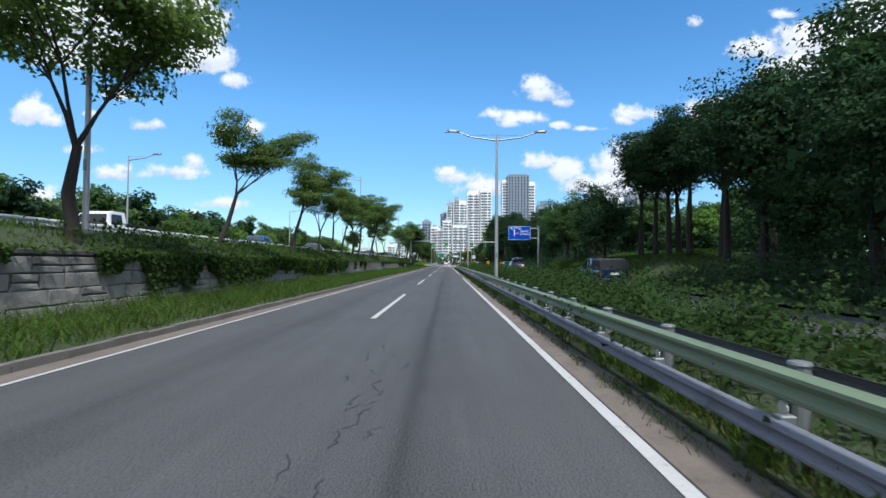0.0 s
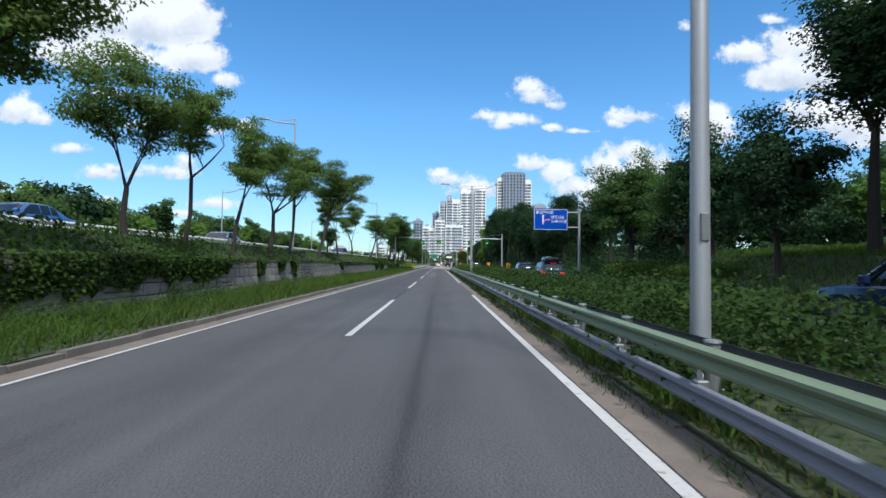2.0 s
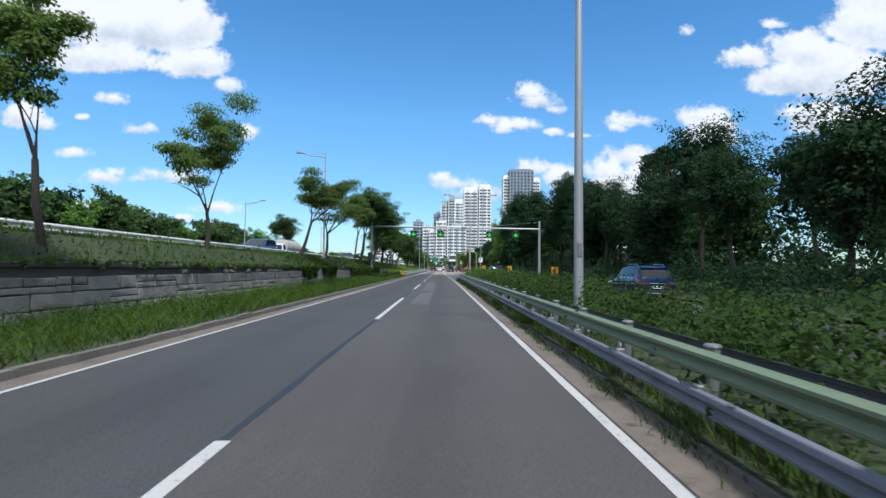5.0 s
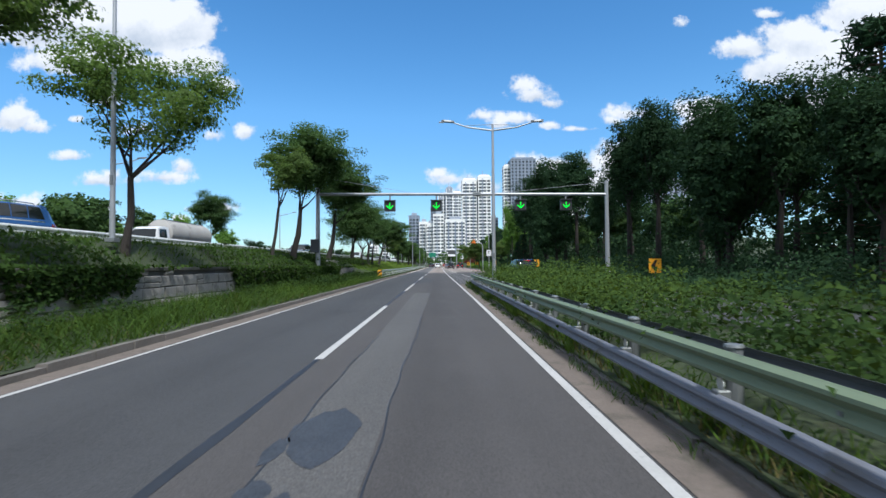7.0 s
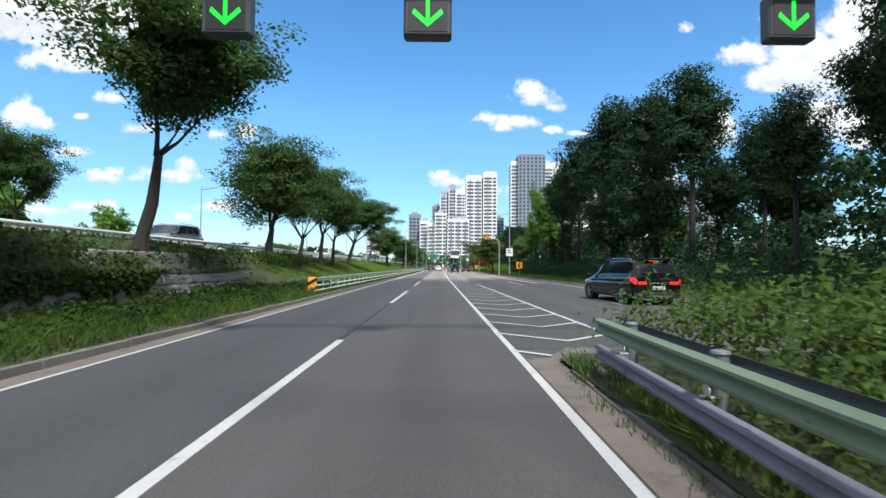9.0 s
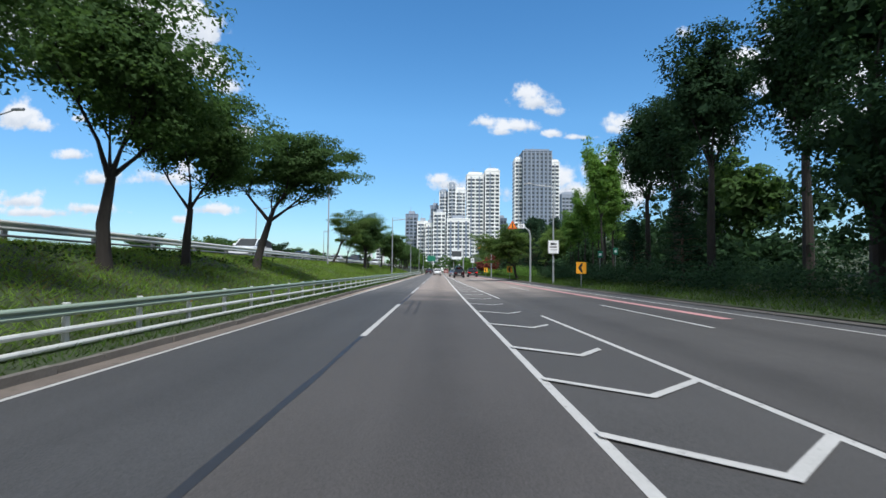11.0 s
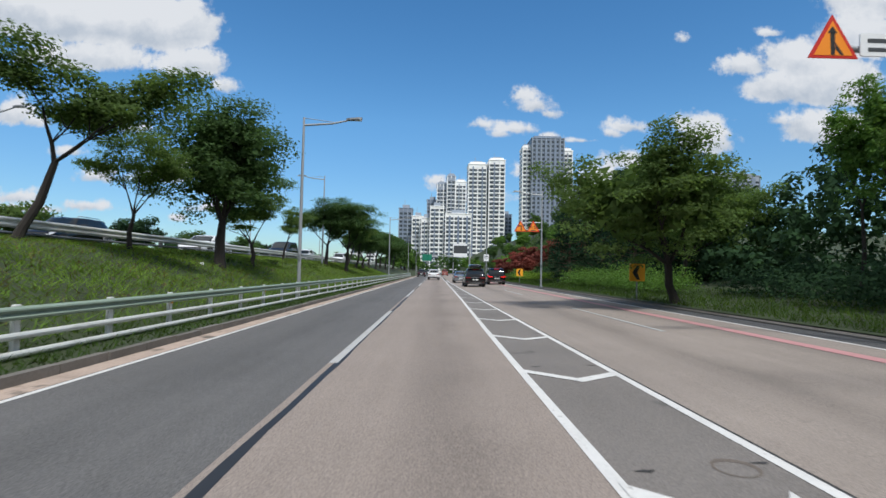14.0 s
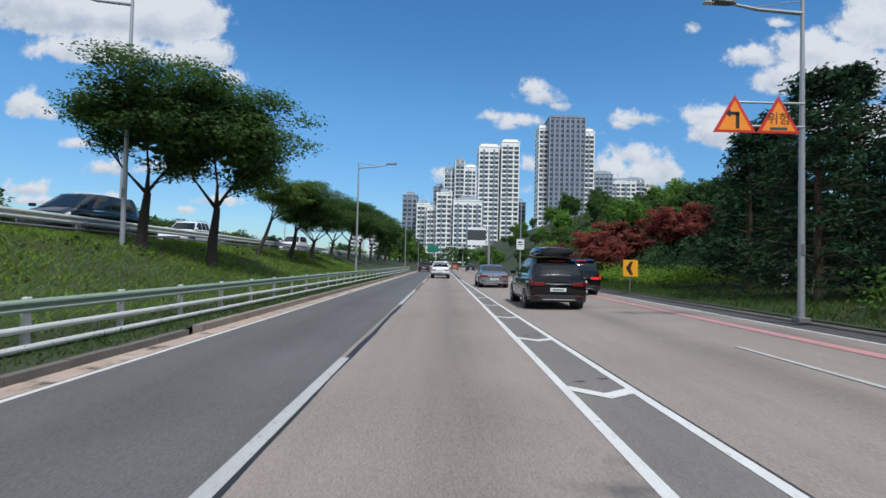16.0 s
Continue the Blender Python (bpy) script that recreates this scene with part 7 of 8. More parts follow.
tower(GR, -8.0, 0.5, 575, 14, 56.2, 3, M_T_BLUE, slab=False)
tower(WH, -0.5, 7.0, 562, 14, 66.2, 3, M_T_GREY)
tower(WH, 7.0, 13.5, 558, 16, 71.8, 2, M_T_GREY)
tower(WH, 13.5, 21.5, 560, 14, 68.1, 3, M_T_WHITE)
tower(WH, 20.8, 33.5, 525, 16, 74.3, 4, M_T_WHITE, wing=-1)
tower(WH, 34.5, 45.5, 522, 16, 76.8, 3, M_T_WHITE, wing=1)
tower(GR, 33.2, 34.8, 530, 12, 71.8, 1, M_T_BLUE, slab=False)
tower(GR, 48.0, 56.0, 560, 12, 44.3, 3, M_T_BLUE, slab=False)
tower(WH, 56.0, 62.0, 516, 12, 84.3, 2, M_T_WHITE, wing=-1)
tower(GR, 61.5, 83.0, 512, 18, 89.9, 7, M_T_BLUE, slab=False, win=0.5, crown=1.5)
tower(WH, 82.5, 89.0, 514, 14, 82.4, 2, M_T_WHITE)
tower(GR, 97.0, 109.0, 540, 14, 61.8, 4, M_T_GREY, slab=False)
tower(WH, 109.0, 126.0, 545, 14, 58.1, 5, M_T_WHITE)
tower(WH, 125.0, 138.0, 560, 14, 61.8, 4, M_T_GREY)
tower(WH, -71.0, -62.0, 600, 12, 21.8, 3, M_T_WHITE)
tower(WH, -60.0, -53.0, 620, 12, 26.2, 2, M_T_WHITE)

tower("beige office block with a dark glass top above the trees", 201.0, 244.0, 560, 16, 78.1, 8, M_T_GREY, slab=False)
# ---------------------------------------------------------------- vehicles
def ring(y, zl, zb, w, k=0.0):
    """A closed section of the lower body at y: zl sill, zb waist, w half width."""
    return [(-w * 0.86, y, zl), (-w * 0.97, y, zl + 0.10), (-w, y, zl + 0.30), (-w, y, zb - 0.20), (-w * 0.97, y, zb - 0.06), (-w * 0.90, y, zb), (-w * 0.4, y, zb + k), (w * 0.4, y, zb + k),
            (w * 0.90, y, zb), (w * 0.97, y, zb - 0.06), (w, y, zb - 0.20), (w, y, zl + 0.30), (w * 0.97, y, zl + 0.10), (w * 0.86, y, zl)]


def cabin(y, zb, zr, wb, wr):
    return [(-wb, y, zb), (-wr, y, zr - 0.07), (-wr + 0.10, y, zr), (wr - 0.10, y, zr), (wr, y, zr - 0.07), (wb, y, zb)]


def wheel(t, x, y, r, side):
    w = part("wheel", Shape().tube([(x - 0.11, y, r), (x - 0.085, y, r), (x + 0.085, y, r), (x + 0.11, y, r)], [r * 0.92, r, r, r * 0.92], 24), M_TYRE, t, smooth=True)
    part("rim", Shape().tube([(x + side * 0.09, y, r), (x + side * 0.114, y, r)], [r * 0.70, r * 0.66], 20), M_PLASTIC, w)
    part("hub", Shape().tube([(x + side * 0.11, y, r), (x + side * 0.122, y, r)], [r * 0.16, r * 0.13], 10), M_RIM, w)
    for k in range(5):
        a = 2 * math.pi * k / 5
        part("spoke", Shape().box(-0.008, 0.008, -0.032, -0.008, 0.04, r * 0.67).box(-0.008, 0.008, 0.008, 0.032, 0.04, r * 0.67), M_RIM, w, at=Matrix.Translation((x + side * 0.116, y, r)) @ Matrix.Rotation(a, 4, "X"))


class Shell:
    """The skin of a car: sections along its length, each from sill over the roof to sill, to be sampled anywhere."""

    def __init__(self, stations):
        self.ys = [q[0] for q in stations]
        rings = []
        for y, zl, zb, zr, w, wr in stations:
            g = max(zr - zb, 0.0)
            half = [(w * 0.82, zl), (w * 0.965, zl + 0.05), (w, zl + 0.20), (w * 1.005, zl + 0.6 * (zb - zl)), (w * 0.99, zb - 0.10), (w * 0.955, zb - 0.02),
                    (w * 0.93, zb + 0.02 * min(1, g * 5)), (w * 0.93 + (wr - w * 0.93) * 0.55, zb + g * 0.55), (wr, zb + g * 0.88), (wr * 0.90, zb + g * 0.97), (wr * 0.55, zb + g), (0.0, zb + g * 1.0 + 0.012)]
            rings.append([(-x, z) for x, z in half] + [(x, z) for x, z in reversed(half[:-1])])
        self.rings = np.array(rings)

    def at(self, y, v):
        k = int(np.clip(np.searchsorted(self.ys, y) - 1, 0, len(self.ys) - 2))
        q = (y - self.ys[k]) / (self.ys[k + 1] - self.ys[k])
        ring = self.rings[k] * (1 - q) + self.rings[k + 1] * q
        i = int(np.clip(math.floor(v), 0, 21))
        p = ring[i] * (1 - (v - i)) + ring[i + 1] * (v - i)
        return Vector((p[0], y, p[1]))

    def normal(self, y, v):
        a = self.at(min(y + 0.03, self.ys[-1]), v) - self.at(max(y - 0.03, 0), v)
        b = self.at(y, min(v + 0.1, 22)) - self.at(y, max(v - 0.1, 0))
        n = b.cross(a)
        c = Vector((0, y, 0.75))
        if n.length < 1e-9:
            return Vector((0, 0, 1))
        n.normalize()
        return n if n.dot(self.at(y, v) - c) > 0 else -n

    def body(self):
        return Shape().loft([[(x, y, z) for x, z in r] for y, r in zip(self.ys, self.rings)])

    def patch(self, corners, nu=6, nv=6, proud=0.006):
        """A panel lying on the skin inside four (y, v) corners, its rim turned into the skin."""
        rows = []
        (a, b, c, d) = corners
        for i in range(-1, nu + 2):
            u = min(max(i, 0), nu) / nu
            row = []
            for j in range(-1, nv + 2):
                w = min(max(j, 0), nv) / nv
                y = (a[0] * (1 - u) + b[0] * u) * (1 - w) + (d[0] * (1 - u) + c[0] * u) * w
                v = (a[1] * (1 - u) + b[1] * u) * (1 - w) + (d[1] * (1 - u) + c[1] * u) * w
                rim = i in (-1, nu + 1) or j in (-1, nv + 1)
                row.append(self.at(y, v) + self.normal(y, v) * (-0.012 if rim else proud))
            rows.append(row)
        return Shape().loft(rows, closed=False)


def passenger_car(label, at, paint, length=4.75, width=1.88, height=1.68, style="suv", brake=False, roof_box=False, rails=True, group="cars", clad=True):
    """A car facing +y, its rear at y = 0."""
    t = thing("car", label, "car", at=at, group=group)
    w, L, H = width / 2, length, height
    wr = w * 0.76
    zl = 0.24
    sedan, van = style == "sedan", style == "van"
    if sedan:
        zb = 0.94
        st = [(0.0, 0.40, zb - 0.22, zb - 0.20, w * 0.84, w * 0.6), (0.05, 0.32, zb - 0.05, zb - 0.02, w * 0.92, w * 0.7), (0.30, zl, zb, zb + 0.05, w * 0.98, w * 0.74), (0.62, zl, zb, zb + 0.08, w, w * 0.74), (1.35, zl, zb - 0.01, H - 0.06, w, wr),
              (1.75, zl, zb - 0.02, H, w, wr), (2.35, zl, zb - 0.03, H - 0.01, w, wr), (2.75, zl, zb - 0.03, H - 0.07, w, wr), (3.55, zl, zb - 0.06, zb - 0.02, w, wr), (L - 0.45, zl, zb - 0.16, zb - 0.13, w * 0.96, wr * 0.95), (L - 0.12, 0.28, zb - 0.28, zb - 0.26, w * 0.86, wr * 0.8), (L, 0.34, zb - 0.42, zb - 0.41, w * 0.70, wr * 0.6)]
        r0, r1, f0, f1 = 0.72, 1.28, L - 2.02, L - 1.30
    elif van:
        zb = H * 0.60
        st = [(0.0, 0.44, zb - 0.12, zb - 0.10, w * 0.88, w * 0.72), (0.05, 0.36, zb, zb + 0.06, w * 0.94, w * 0.78), (0.26, zl, zb + 0.01, H - 0.18, w * 0.985, w * 0.80), (0.42, zl, zb + 0.01, H - 0.05, w, w * 0.81), (0.85, zl, zb, H, w, w * 0.82),
              (L * 0.45, zl, zb - 0.01, H, w, w * 0.82), (L * 0.58, zl, zb - 0.02, H - 0.05, w, w * 0.81), (L - 1.0, zl, zb - 0.05, zb + 0.02, w, w * 0.80), (L - 0.42, zl, zb - 0.18, zb - 0.14, w * 0.96, w * 0.74), (L - 0.12, 0.28, zb - 0.36, zb - 0.34, w * 0.87, w * 0.6), (L, 0.34, zb - 0.52, zb - 0.51, w * 0.72, w * 0.5)]
        r0, r1, f0, f1 = 0.09, 0.40, L * 0.60, L - 1.08
    else:
        zb = H * 0.605
        st = [(0.0, 0.46, zb - 0.16, zb - 0.14, w * 0.87, w * 0.68), (0.05, 0.38, zb - 0.03, zb + 0.03, w * 0.94, w * 0.74), (0.30, zl + 0.03, zb + 0.0, H - 0.26, w * 0.985, w * 0.75), (0.55, zl, zb, H - 0.07, w, wr), (0.95, zl, zb - 0.01, H - 0.01, w, wr),
              (L * 0.40, zl, zb - 0.02, H, w, wr), (L * 0.55, zl, zb - 0.03, H - 0.05, w, wr), (L - 1.28, zl, zb - 0.06, zb + 0.0, w, wr), (L - 0.5, zl, zb - 0.14, zb - 0.10, w * 0.965, wr * 0.95), (L - 0.14, 0.30, zb - 0.28, zb - 0.26, w * 0.88, wr * 0.8), (L, 0.36, zb - 0.46, zb - 0.45, w * 0.74, wr * 0.6)]
        r0, r1, f0, f1 = 0.10, 0.50, L * 0.57, L - 1.36
    skin = Shell(st)
    part("body", skin.body(), paint, t, smooth=True)
    part("rear_window", skin.patch([(r0, 7.2), (r1, 8.4), (r1, 13.6), (r0, 14.8)], 5, 10), M_GLASS, t, smooth=True)
    part("windscreen", skin.patch([(f0, 8.35), (f1, 7.0), (f1, 15.0), (f0, 13.65)], 5, 10), M_GLASS, t, smooth=True)
    back = 0.62 if van else 1.15 if sedan else 0.80
    fore = f0 - 0.10
    m1, m2 = back + (fore - back) * 0.34, back + (fore - back) * 0.68
    low, high = 6.35, 8.0
    for a, b, slant in ((back, m1 - 0.03, 1), (m1 + 0.03, m2 - 0.03, 0), (m2 + 0.03, fore + 0.45, 2)):
        for q in (0, 1):
            v = (lambda z: z) if q == 0 else (lambda z: 22 - z)
            rear_top = a + (0.16 if slant == 1 else 0.0)
            nose_top = b - (0.50 if slant == 2 else 0.0)
            part("side_window", skin.patch([(a, v(low)), (b, v(low)), (nose_top, v(high)), (rear_top, v(high))], 5, 5), M_GLASS, t, smooth=True)
    for q in (0, 1):                                     # dark sill and bright waist moulding
        v = (lambda z: z) if q == 0 else (lambda z: 22 - z)
        part("sill_trim", skin.patch([(1.25, v(0.35)), (L - 1.35, v(0.35)), (L - 1.35, v(1.5)), (1.25, v(1.5))], 6, 3, 0.008), M_PLASTIC if clad else paint, t, smooth=True)
        part("waist_trim", skin.patch([(back, v(5.95)), (fore + 0.35, v(5.95)), (fore + 0.35, v(6.12)), (back, v(6.12))], 8, 1, 0.008), M_CHROME, t)
        part("tail_lamp", skin.patch([(0.012, v(3.2)), (0.34, v(3.9)), (0.30, v(5.0)), (0.012, v(5.4))], 5, 4, 0.012), M_TAIL_ON if brake else M_TAIL, t, "red tail lamp", smooth=True)
        part("head_lamp", skin.patch([(L - 0.50, v(4.0)), (L - 0.10, v(3.6)), (L - 0.10, v(5.0)), (L - 0.50, v(5.3))], 5, 4, 0.01), M_HEAD, t, "clear head lamp", smooth=True)
        part("door_handle", skin.patch([(m1 - 0.22, v(4.6)), (m1 - 0.06, v(4.6)), (m1 - 0.06, v(4.75)), (m1 - 0.22, v(4.75))], 2, 1, 0.02), M_CHROME if not sedan else paint, t)
    zt = zb - 0.24
    for sgn in (-1, 1):
        x0, x1 = sorted((sgn * w * 0.46, sgn * w * 0.84))
        part("tail_lamp", Shape().box(x0, x1, -0.018, 0.05, zt - 0.02, zt + 0.09, 0.012), M_TAIL_ON if brake else M_TAIL, t, "red tail lamp")
        part("mirror", Shape().loft([[(sgn * (w * 0.93 + 0.20 * q), f1 - 0.05 + 0.13 * c + 0.03 * q, zb + 0.05 + 0.14 * d) for c, d in ((0, 0.1), (0, 0.9), (0.5, 1), (1, 0.7), (1, 0.2), (0.5, 0))] for q in (0, 0.3, 0.9, 1.0)]), paint, t, smooth=True)
        for yy in (0.90 if not van else 1.0, L - 0.95):
            part("arch", Shape().tube([(sgn * (w - 0.30), yy, 0.35), (sgn * (w + 0.004), yy, 0.35)], 0.40, 24), M_BLACK, t)
            wheel(t, sgn * (w - 0.105), yy, 0.35, sgn)
    part("bumper", Shape().loft([[(x * w * 0.93, -0.045 + 0.11 * abs(x) ** 3, 0.27), (x * w * 0.95, -0.075 + 0.12 * abs(x) ** 3, 0.40), (x * w * 0.95, -0.06 + 0.12 * abs(x) ** 3, 0.50), (x * w * 0.93, 0.25, 0.52), (x * w * 0.9, 0.25, 0.27)] for x in (-1, -0.8, -0.5, 0, 0.5, 0.8, 1)]), M_PLASTIC if clad else paint, t, smooth=True)
    part("trim", Shape().box(-w * 0.55, w * 0.55, -0.088, -0.05, 0.33, 0.365, 0.008), M_CHROME, t)
    for sgn in (-1, 1):
        part("reflector", Shape().box(sgn * w * 0.72 - 0.10, sgn * w * 0.72 + 0.10, -0.07, 0.0, 0.44, 0.47, 0.006), M_TAIL, t)
    part("number_plate", Shape().box(-0.26, 0.26, -0.022, 0.02, zb - 0.44, zb - 0.33, 0.004), M_PLATE, t, "pale number plate with a dark bar")
    part("plate_bar", Shape().box(-0.19, 0.19, -0.027, -0.0215, zb - 0.405, zb - 0.365), M_CASE, t)
    part("garnish", Shape().box(-w * 0.44, w * 0.44, -0.020, 0.03, zt + 0.03, zt + 0.055, 0.006), M_CHROME, t)
    part("grille", Shape().box(-w * 0.42, w * 0.42, L - 0.05, L + 0.012, zb - 0.66, zb - 0.5, 0.02), M_BLACK, t)
    if not sedan:
        zs = float(np.interp(0.5, [q[0] for q in st], [q[3] for q in st]))
        part("spoiler", Shape().prism([(r1 - 0.17, zs - 0.01), (r1 + 0.12, zs + 0.075), (r1 + 0.14, zs + 0.01), (r1 - 0.12, zs - 0.045)], "x", -wr * 0.90, wr * 0.90), paint, t)
        part("brake_strip", Shape().box(-0.26, 0.26, r1 - 0.178, r1 - 0.14, zs - 0.03, zs - 0.006, 0.004), M_TAIL_ON if brake else M_TAIL, t, "slim high brake lamp")
        part("wiper", Shape().tube([(0.02, r0 - 0.005, zb + 0.10), (-0.30, r0 + 0.045, zb + 0.16)], 0.009, 5), M_BLACK, t)
    if rails and not sedan:
        for sgn in (-1, 1):
            x = sgn * wr * 0.88
            part("roof_rail", Shape().tube([(x, 0.75, H - 0.05), (x, 0.92, H + 0.045), (x, L * 0.50, H + 0.045), (x, L * 0.54, H - 0.07)], 0.018, 6), M_CHROME if not roof_box else M_BLACK, t, smooth=True)
    if roof_box:
        z = H + 0.04
        rings = []
        for y, a, h in ((0.30, 0.42, 0.16), (0.40, 0.55, 0.28), (0.8, 0.61, 0.34), (1.6, 0.62, 0.34), (2.3, 0.58, 0.28), (2.65, 0.50, 0.18), (2.8, 0.36, 0.10)):
            rings.append([(-a, y, z + 0.07), (-a, y, z + h * 0.62), (-a * 0.88, y, z + h * 0.9), (-a * 0.5, y, z + h), (a * 0.5, y, z + h), (a * 0.88, y, z + h * 0.9), (a, y, z + h * 0.62), (a, y, z + 0.07), (a * 0.85, y, z), (-a * 0.85, y, z)])
        part("roof_box", Shape().loft(rings), P_BLACK, t, "glossy black roof box", smooth=True)
    return t


def pickup(label, at, paint, cover=None, toward=False, group="cars"):
    """A double-cab pickup with a covered bed, rear at y = 0."""
    t = thing("pickup_truck", label, "truck", at=at, group=group)
    w, L, H = 0.95, 5.3, 1.78
    part("body", Shape().loft([ring(0.0, 0.45, 1.06, w * 0.93), ring(0.1, 0.38, 1.10, w * 0.98), ring(1.9, 0.34, 1.10, w), ring(3.6, 0.34, 1.10, w, 0.01), ring(4.5, 0.34, 1.06, w, 0.03), ring(5.1, 0.36, 0.98, w * 0.95), ring(L, 0.45, 0.84, w * 0.85)]), paint, t)
    part("glasshouse", Shape().loft([cabin(1.62, 1.06, 1.14, w * 0.9, 0.76), cabin(1.78, 1.06, H - 0.05, w * 0.9, 0.74), cabin(2.4, 1.06, H, w * 0.9, 0.74), cabin(3.1, 1.06, H - 0.04, w * 0.9, 0.74), cabin(4.05, 1.06, 1.12, w * 0.88, 0.76)]), M_GLASS, t)
    part("roof", Shape().loft([[(-0.75, y, z - 0.08), (-0.66, y, z + 0.012), (0.66, y, z + 0.012), (0.75, y, z - 0.08)] for y, z in ((1.76, H - 0.05), (2.4, H), (3.12, H - 0.04))], closed=True), paint, t)
    for s in (-1, 1):
        part("pillar", Shape().tube([(s * 0.84, 4.0, 1.12), (s * 0.735, 3.12, H - 0.06)], 0.045, 6), paint, t)
        part("pillar", Shape().tube([(s * 0.84, 2.75, 1.1), (s * 0.745, 2.7, H - 0.05)], 0.05, 6), paint, t)
        part("pillar", Shape().tube([(s * 0.84, 1.75, 1.1), (s * 0.745, 1.82, H - 0.07)], 0.07, 6), paint, t)
        x0, x1 = sorted((s * w * 0.82, s * w * 0.97))
        part("tail_lamp", Shape().box(x0, x1, -0.02, 0.1, 0.74, 1.02, 0.02), M_TAIL, t, "red tail lamp")
        x0, x1 = sorted((s * w * 0.5, s * w * 0.85))
        part("head_lamp", Shape().box(x0, x1, L - 0.22, L - 0.02, 0.76, 0.9, 0.03), M_HEAD, t, "clear head lamp")
        part("mirror", Shape().box(s * w - 0.04 * s if s > 0 else s * w - 0.16, s * w + 0.16 if s > 0 else s * w + 0.04, 3.55, 3.7, 1.12, 1.32, 0.03), paint, t)
        for yy in (1.15, L - 0.95):
            wheel(t, s * (w - 0.09), yy, 0.38, s)
            part("arch", Shape().tube([(s * (w - 0.26), yy, 0.38), (s * (w + 0.004), yy, 0.38)], 0.44, 18), M_BLACK, t)
    part("bumper", Shape().box(-w * 0.9, w * 0.9, -0.12, 0.05, 0.42, 0.58, 0.03), M_PLASTIC, t)
    part("number_plate", Shape().box(-0.26, 0.26, -0.02, 0.02, 0.80, 0.92, 0.004), M_PLATE, t, "pale number plate with a dark bar")
    part("grille", Shape().box(-0.45, 0.45, L - 0.05, L + 0.02, 0.62, 0.84, 0.02), M_BLACK, t)
    if cover:
        part("bed_cover", Shape().loft([[(-0.88, y, 1.09), (-0.84, y, z - 0.1), (-0.7, y, z), (0.7, y, z), (0.84, y, z - 0.1), (0.88, y, 1.09)] for y, z in ((0.05, H - 0.10), (0.8, H), (1.6, H - 0.02))]), cover, t, "covered load bed")
    return t


def box_truck(label, at, paint, load, L=6.0, H=2.9, tank=False, group="cars"):
    t = thing("truck", label, "truck", at=at, group=group)
    part("chassis", Shape().box(-0.75, 0.75, 0.1, L - 0.2, 0.5, 0.8, 0.03), M_PLASTIC, t)
    if tank:
        part("tank", Shape().tube([(0, 0.15, 1.75), (0, 0.3, 1.75), (0, L - 2.0, 1.75), (0, L - 1.85, 1.75)], [0.6, 0.98, 0.98, 0.6], 18), load, t, smooth=True)
        part("catwalk", Shape().box(-0.3, 0.3, 0.6, L - 2.4, 2.70, 2.76), M_POST, t)
    else:
        part("load_box", Shape().box(-0.98, 0.98, 0.0, L - 1.75, 0.85, H, 0.05), load, t)
    c = [[(-0.95, y, 0.5), (-0.95, y, zb), (-0.82, y, zr), (0.82, y, zr), (0.95, y, zb), (0.95, y, 0.5)] for y, zb, zr in ((L - 1.65, 1.35, 2.1), (L - 0.75, 1.35, 2.12), (L - 0.25, 1.3, 1.95), (L, 1.25, 1.32))]
    part("cab", Shape().loft(c), paint, t)
    part("windscreen", Shape().add([(-0.84, L + 0.012, 1.34), (0.84, L + 0.012, 1.34), (0.76, L - 0.21, 1.93), (-0.76, L - 0.21, 1.93)], [(0, 1, 2, 3)]), M_GLASS, t)
    for s in (-1, 1):
        part("side_window", Shape().add([(s * 0.955, L - 1.3, 1.36), (s * 0.955, L - 0.3, 1.36), (s * 0.862, L - 0.42, 1.92), (s * 0.862, L - 1.3, 1.95)], [(0, 1, 2, 3)]), M_GLASS, t)
        x0, x1 = sorted((s * 0.55, s * 0.9))
        part("head_lamp", Shape().box(x0, x1, L - 0.05, L + 0.04, 0.85, 1.02, 0.02), M_HEAD, t, "clear head lamp")
        part("mirror", Shape().box(s * 1.0 if s > 0 else -1.2, 1.2 if s > 0 else -1.0, L - 0.5, L - 0.42, 1.4, 1.75, 0.02), M_PLASTIC, t)
        for yy in (1.1, L - 0.8):
            wheel(t, s * 0.82, yy, 0.36, s)
    part("bumper", Shape().box(-0.95, 0.95, L - 0.1, L + 0.08, 0.4, 0.7, 0.04), paint, t)
    return t


# own carriageway
passenger_car("white family SUV seen from behind, driving ahead", pose(-0.45, 263.5, 0.012), P_WHITE, group="cars on the road")
passenger_car("dark plum SUV in the outer lane", pose(-3.4, 300.0, 0.012), P_PLUM, group="cars on the road")
passenger_car("white saloon far ahead in the inner lane", pose(-0.5, 318.0, 0.012), P_WHITE, 4.8, 1.85, 1.46, "sedan", clad=False, group="cars on the road")
passenger_car("black SUV with a roof box and dull red tail lamps", pose(3.55, 230.6, 0.03), P_BLACK, 4.95, 1.96, 1.74, roof_box=True, group="cars on the joining lanes")
passenger_car("black people carrier with lit brake lamps", pose(6.5, 238.5, 0.09), P_BLACK, 5.0, 1.98, 1.74, "van", brake=True, group="cars on the joining lanes")
passenger_car("silver-grey saloon with a sloping tail", pose(3.0, 245.6, 0.02), P_SILVER, 4.85, 1.87, 1.45, "sedan", clad=False, group="cars on the joining lanes")
passenger_car("faded red small van far ahead", pose(2.6, 330.0, 0.03), P_RED, 4.2, 1.75, 1.8, "van", rails=False, clad=False, group="cars on the joining lanes")
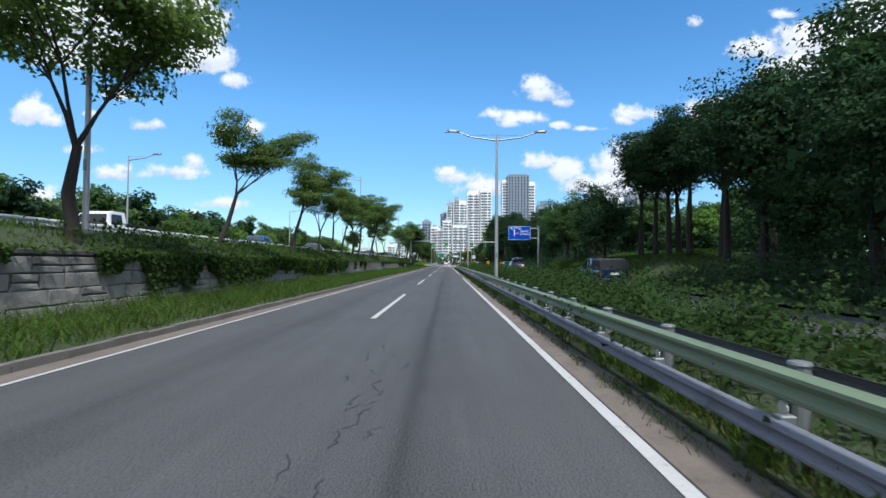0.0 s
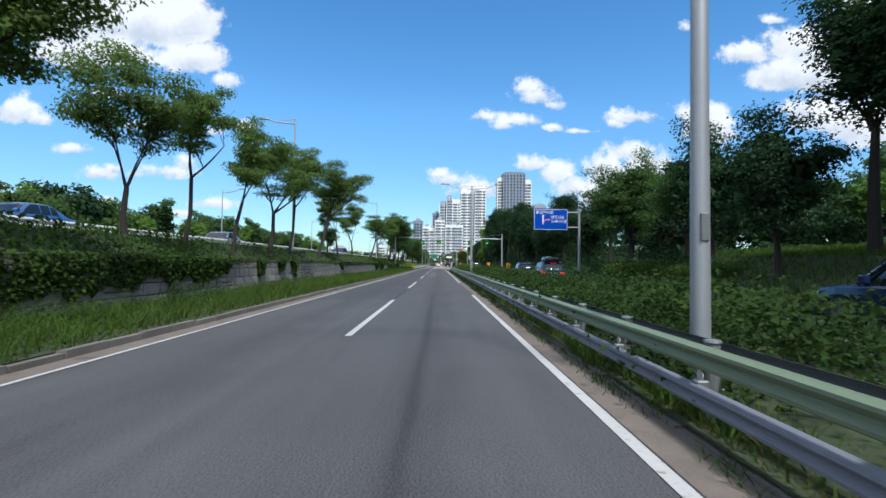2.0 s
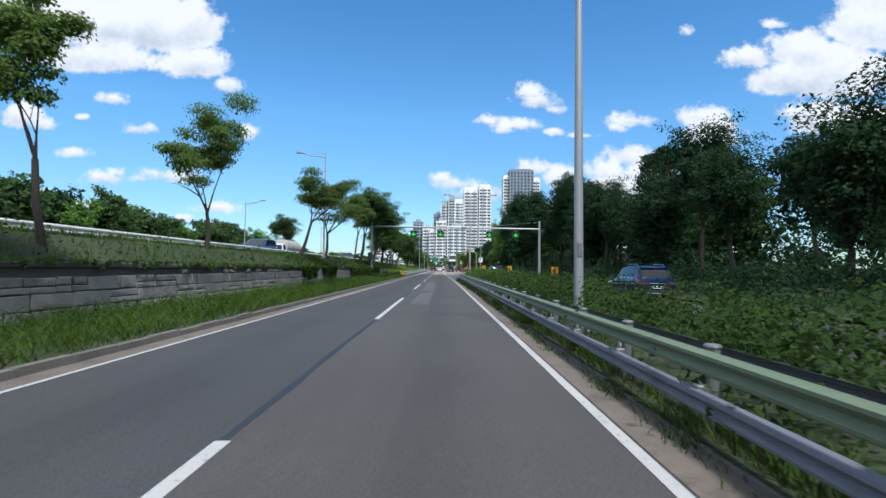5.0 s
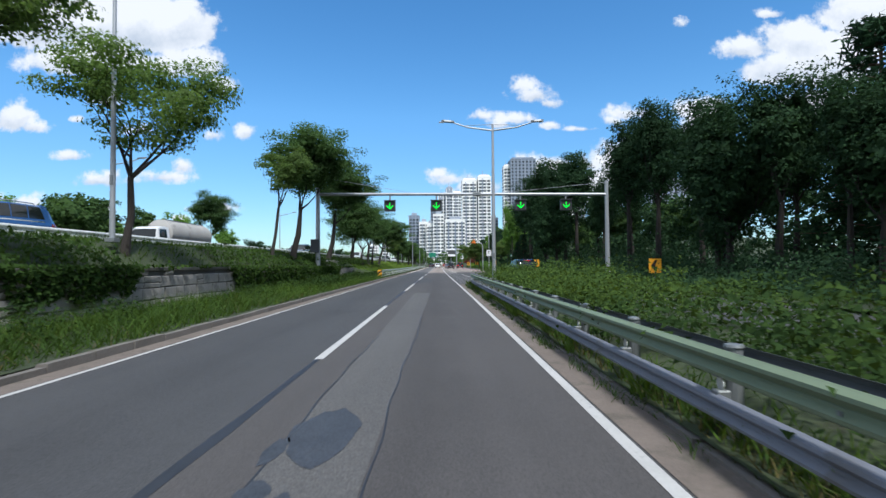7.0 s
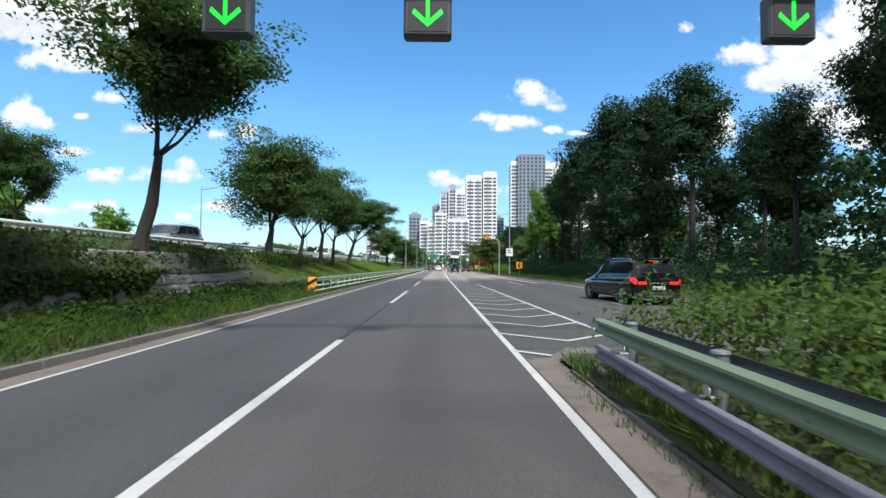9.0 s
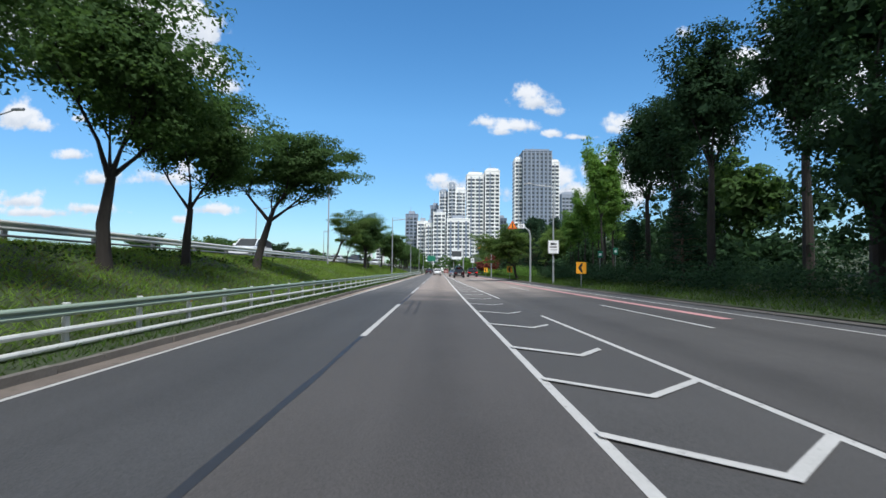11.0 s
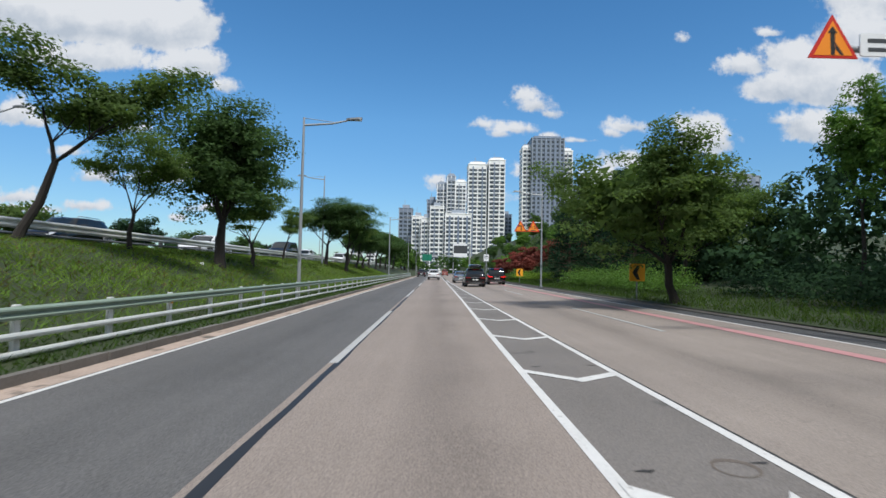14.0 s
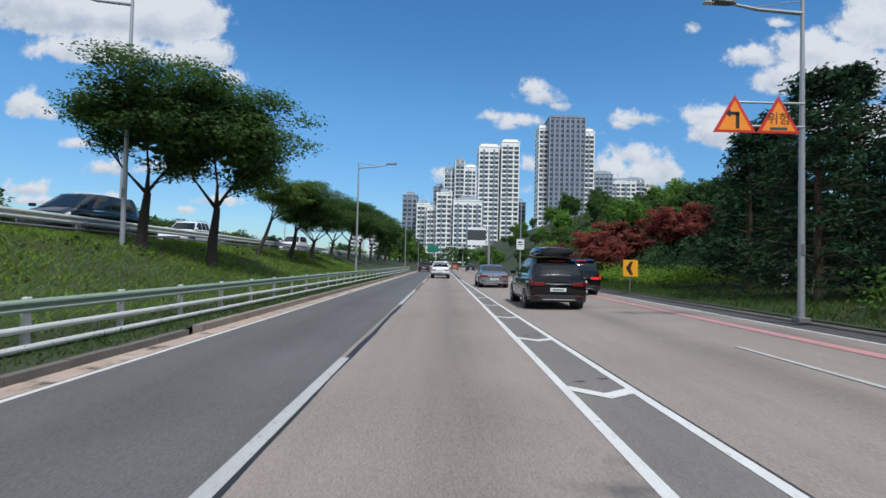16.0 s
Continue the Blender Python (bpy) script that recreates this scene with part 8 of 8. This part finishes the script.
passenger_car("dark saloon far ahead", pose(5.6, 318.0, 0.07), P_BLACK, 4.8, 1.85, 1.46, "sedan", clad=False, group="cars on the joining lanes")
for i, (x, y, p) in enumerate(((-3.3, 352, P_BLACK), (-0.3, 360, P_WHITE), (-3.2, 376, P_SILVER), (-0.4, 385, P_BLACK), (-3.3, 400, P_WHITE), (3.0, 372, P_WHITE))):
    passenger_car("distant car in the queue ahead", pose(x, y, 0.012), p, 4.7, 1.85, 1.5, "sedan" if i % 2 else "suv", clad=False, group="cars on the road")
# side road
pickup("navy double-cab pickup with a dark bed cover", pose(10.1, 30.0, 0.012), P_NAVY, M_CANVAS, group="cars on the side road")
passenger_car("dark SUV with roof box and lit brake lamps on side road", pose(8.95, 62.0, 0.012), P_NAVY, 4.95, 1.96, 1.74, brake=True, roof_box=True, group="cars on the side road")
passenger_car("dark SUV on the side road", pose(10.4, 83.0, 0.012), P_NAVY, 4.8, 1.9, 1.7, group="cars on the side road")
passenger_car("black people carrier with lit brake lamps by the shrubs", pose(8.45, 132.5, 0.06, rz=7), P_BLACK, 5.0, 1.98, 1.74, "van", brake=True, group="cars on the side road")
# upper road, coming the other way
Z_UP = 2.12
box_truck("white flat-nosed truck on the upper road", pose(-19.6, 33.0, Z_UP, rz=180), P_WHITE, M_CANVAS, 5.2, 1.5, group="cars on the upper road")
passenger_car("blue saloon on the upper road", pose(-15.6, 44, Z_UP, rz=180), P_BLUE, 4.7, 1.85, 1.45, "sedan", clad=False, group="cars on the upper road")
passenger_car("pale blue saloon on the upper road", pose(-15.8, 62, Z_UP, rz=180), P_SILVER, 4.7, 1.85, 1.5, "sedan", clad=False, group="cars on the upper road")
passenger_car("blue people carrier on the upper road", pose(-15.8, 105.5, Z_UP, rz=180), P_BLUE, 4.9, 1.9, 1.7, "van", clad=False, group="cars on the upper road")
box_truck("pale grey tank lorry on the upper road", pose(-20.0, 128.5, Z_UP, rz=180), P_WHITE, M_CONCRETE, 8.5, tank=True, group="cars on the upper road")
passenger_car("silver people carrier on the upper road", pose(-15.9, 146, Z_UP, rz=180), P_SILVER, 4.9, 1.9, 1.75, "van", clad=False, group="cars on the upper road")
pickup("white double-cab pickup with a grey canvas cover on the upper road", pose(-15.8, 185.5, Z_UP, rz=180), P_WHITE, M_CANVAS, group="cars on the upper road")
passenger_car("black SUV on the upper road", pose(-19.0, 212, Z_UP, rz=180), P_BLACK, group="cars on the upper road")
passenger_car("white saloon on the upper road", pose(-16.0, 221, Z_UP, rz=180), P_WHITE, 4.7, 1.85, 1.45, "sedan", clad=False, group="cars on the upper road")
passenger_car("large black van on the upper road", pose(-15.9, 238.5, Z_UP, rz=180), P_BLACK, 5.2, 2.0, 2.0, "van", rails=False, group="cars on the upper road")
passenger_car("white small car on the upper road", pose(-16.2, 247.5, Z_UP, rz=180), P_WHITE, 4.2, 1.75, 1.6, clad=False, group="cars on the upper road")
passenger_car("silver saloon on the upper road", pose(-19.5, 257, Z_UP, rz=180), P_SILVER, 4.7, 1.85, 1.45, "sedan", clad=False, group="cars on the upper road")
passenger_car("white van on the upper road", pose(-16.1, 270, Z_UP, rz=180), P_WHITE, 4.9, 1.9, 1.9, "van", rails=False, clad=False, group="cars on the upper road")
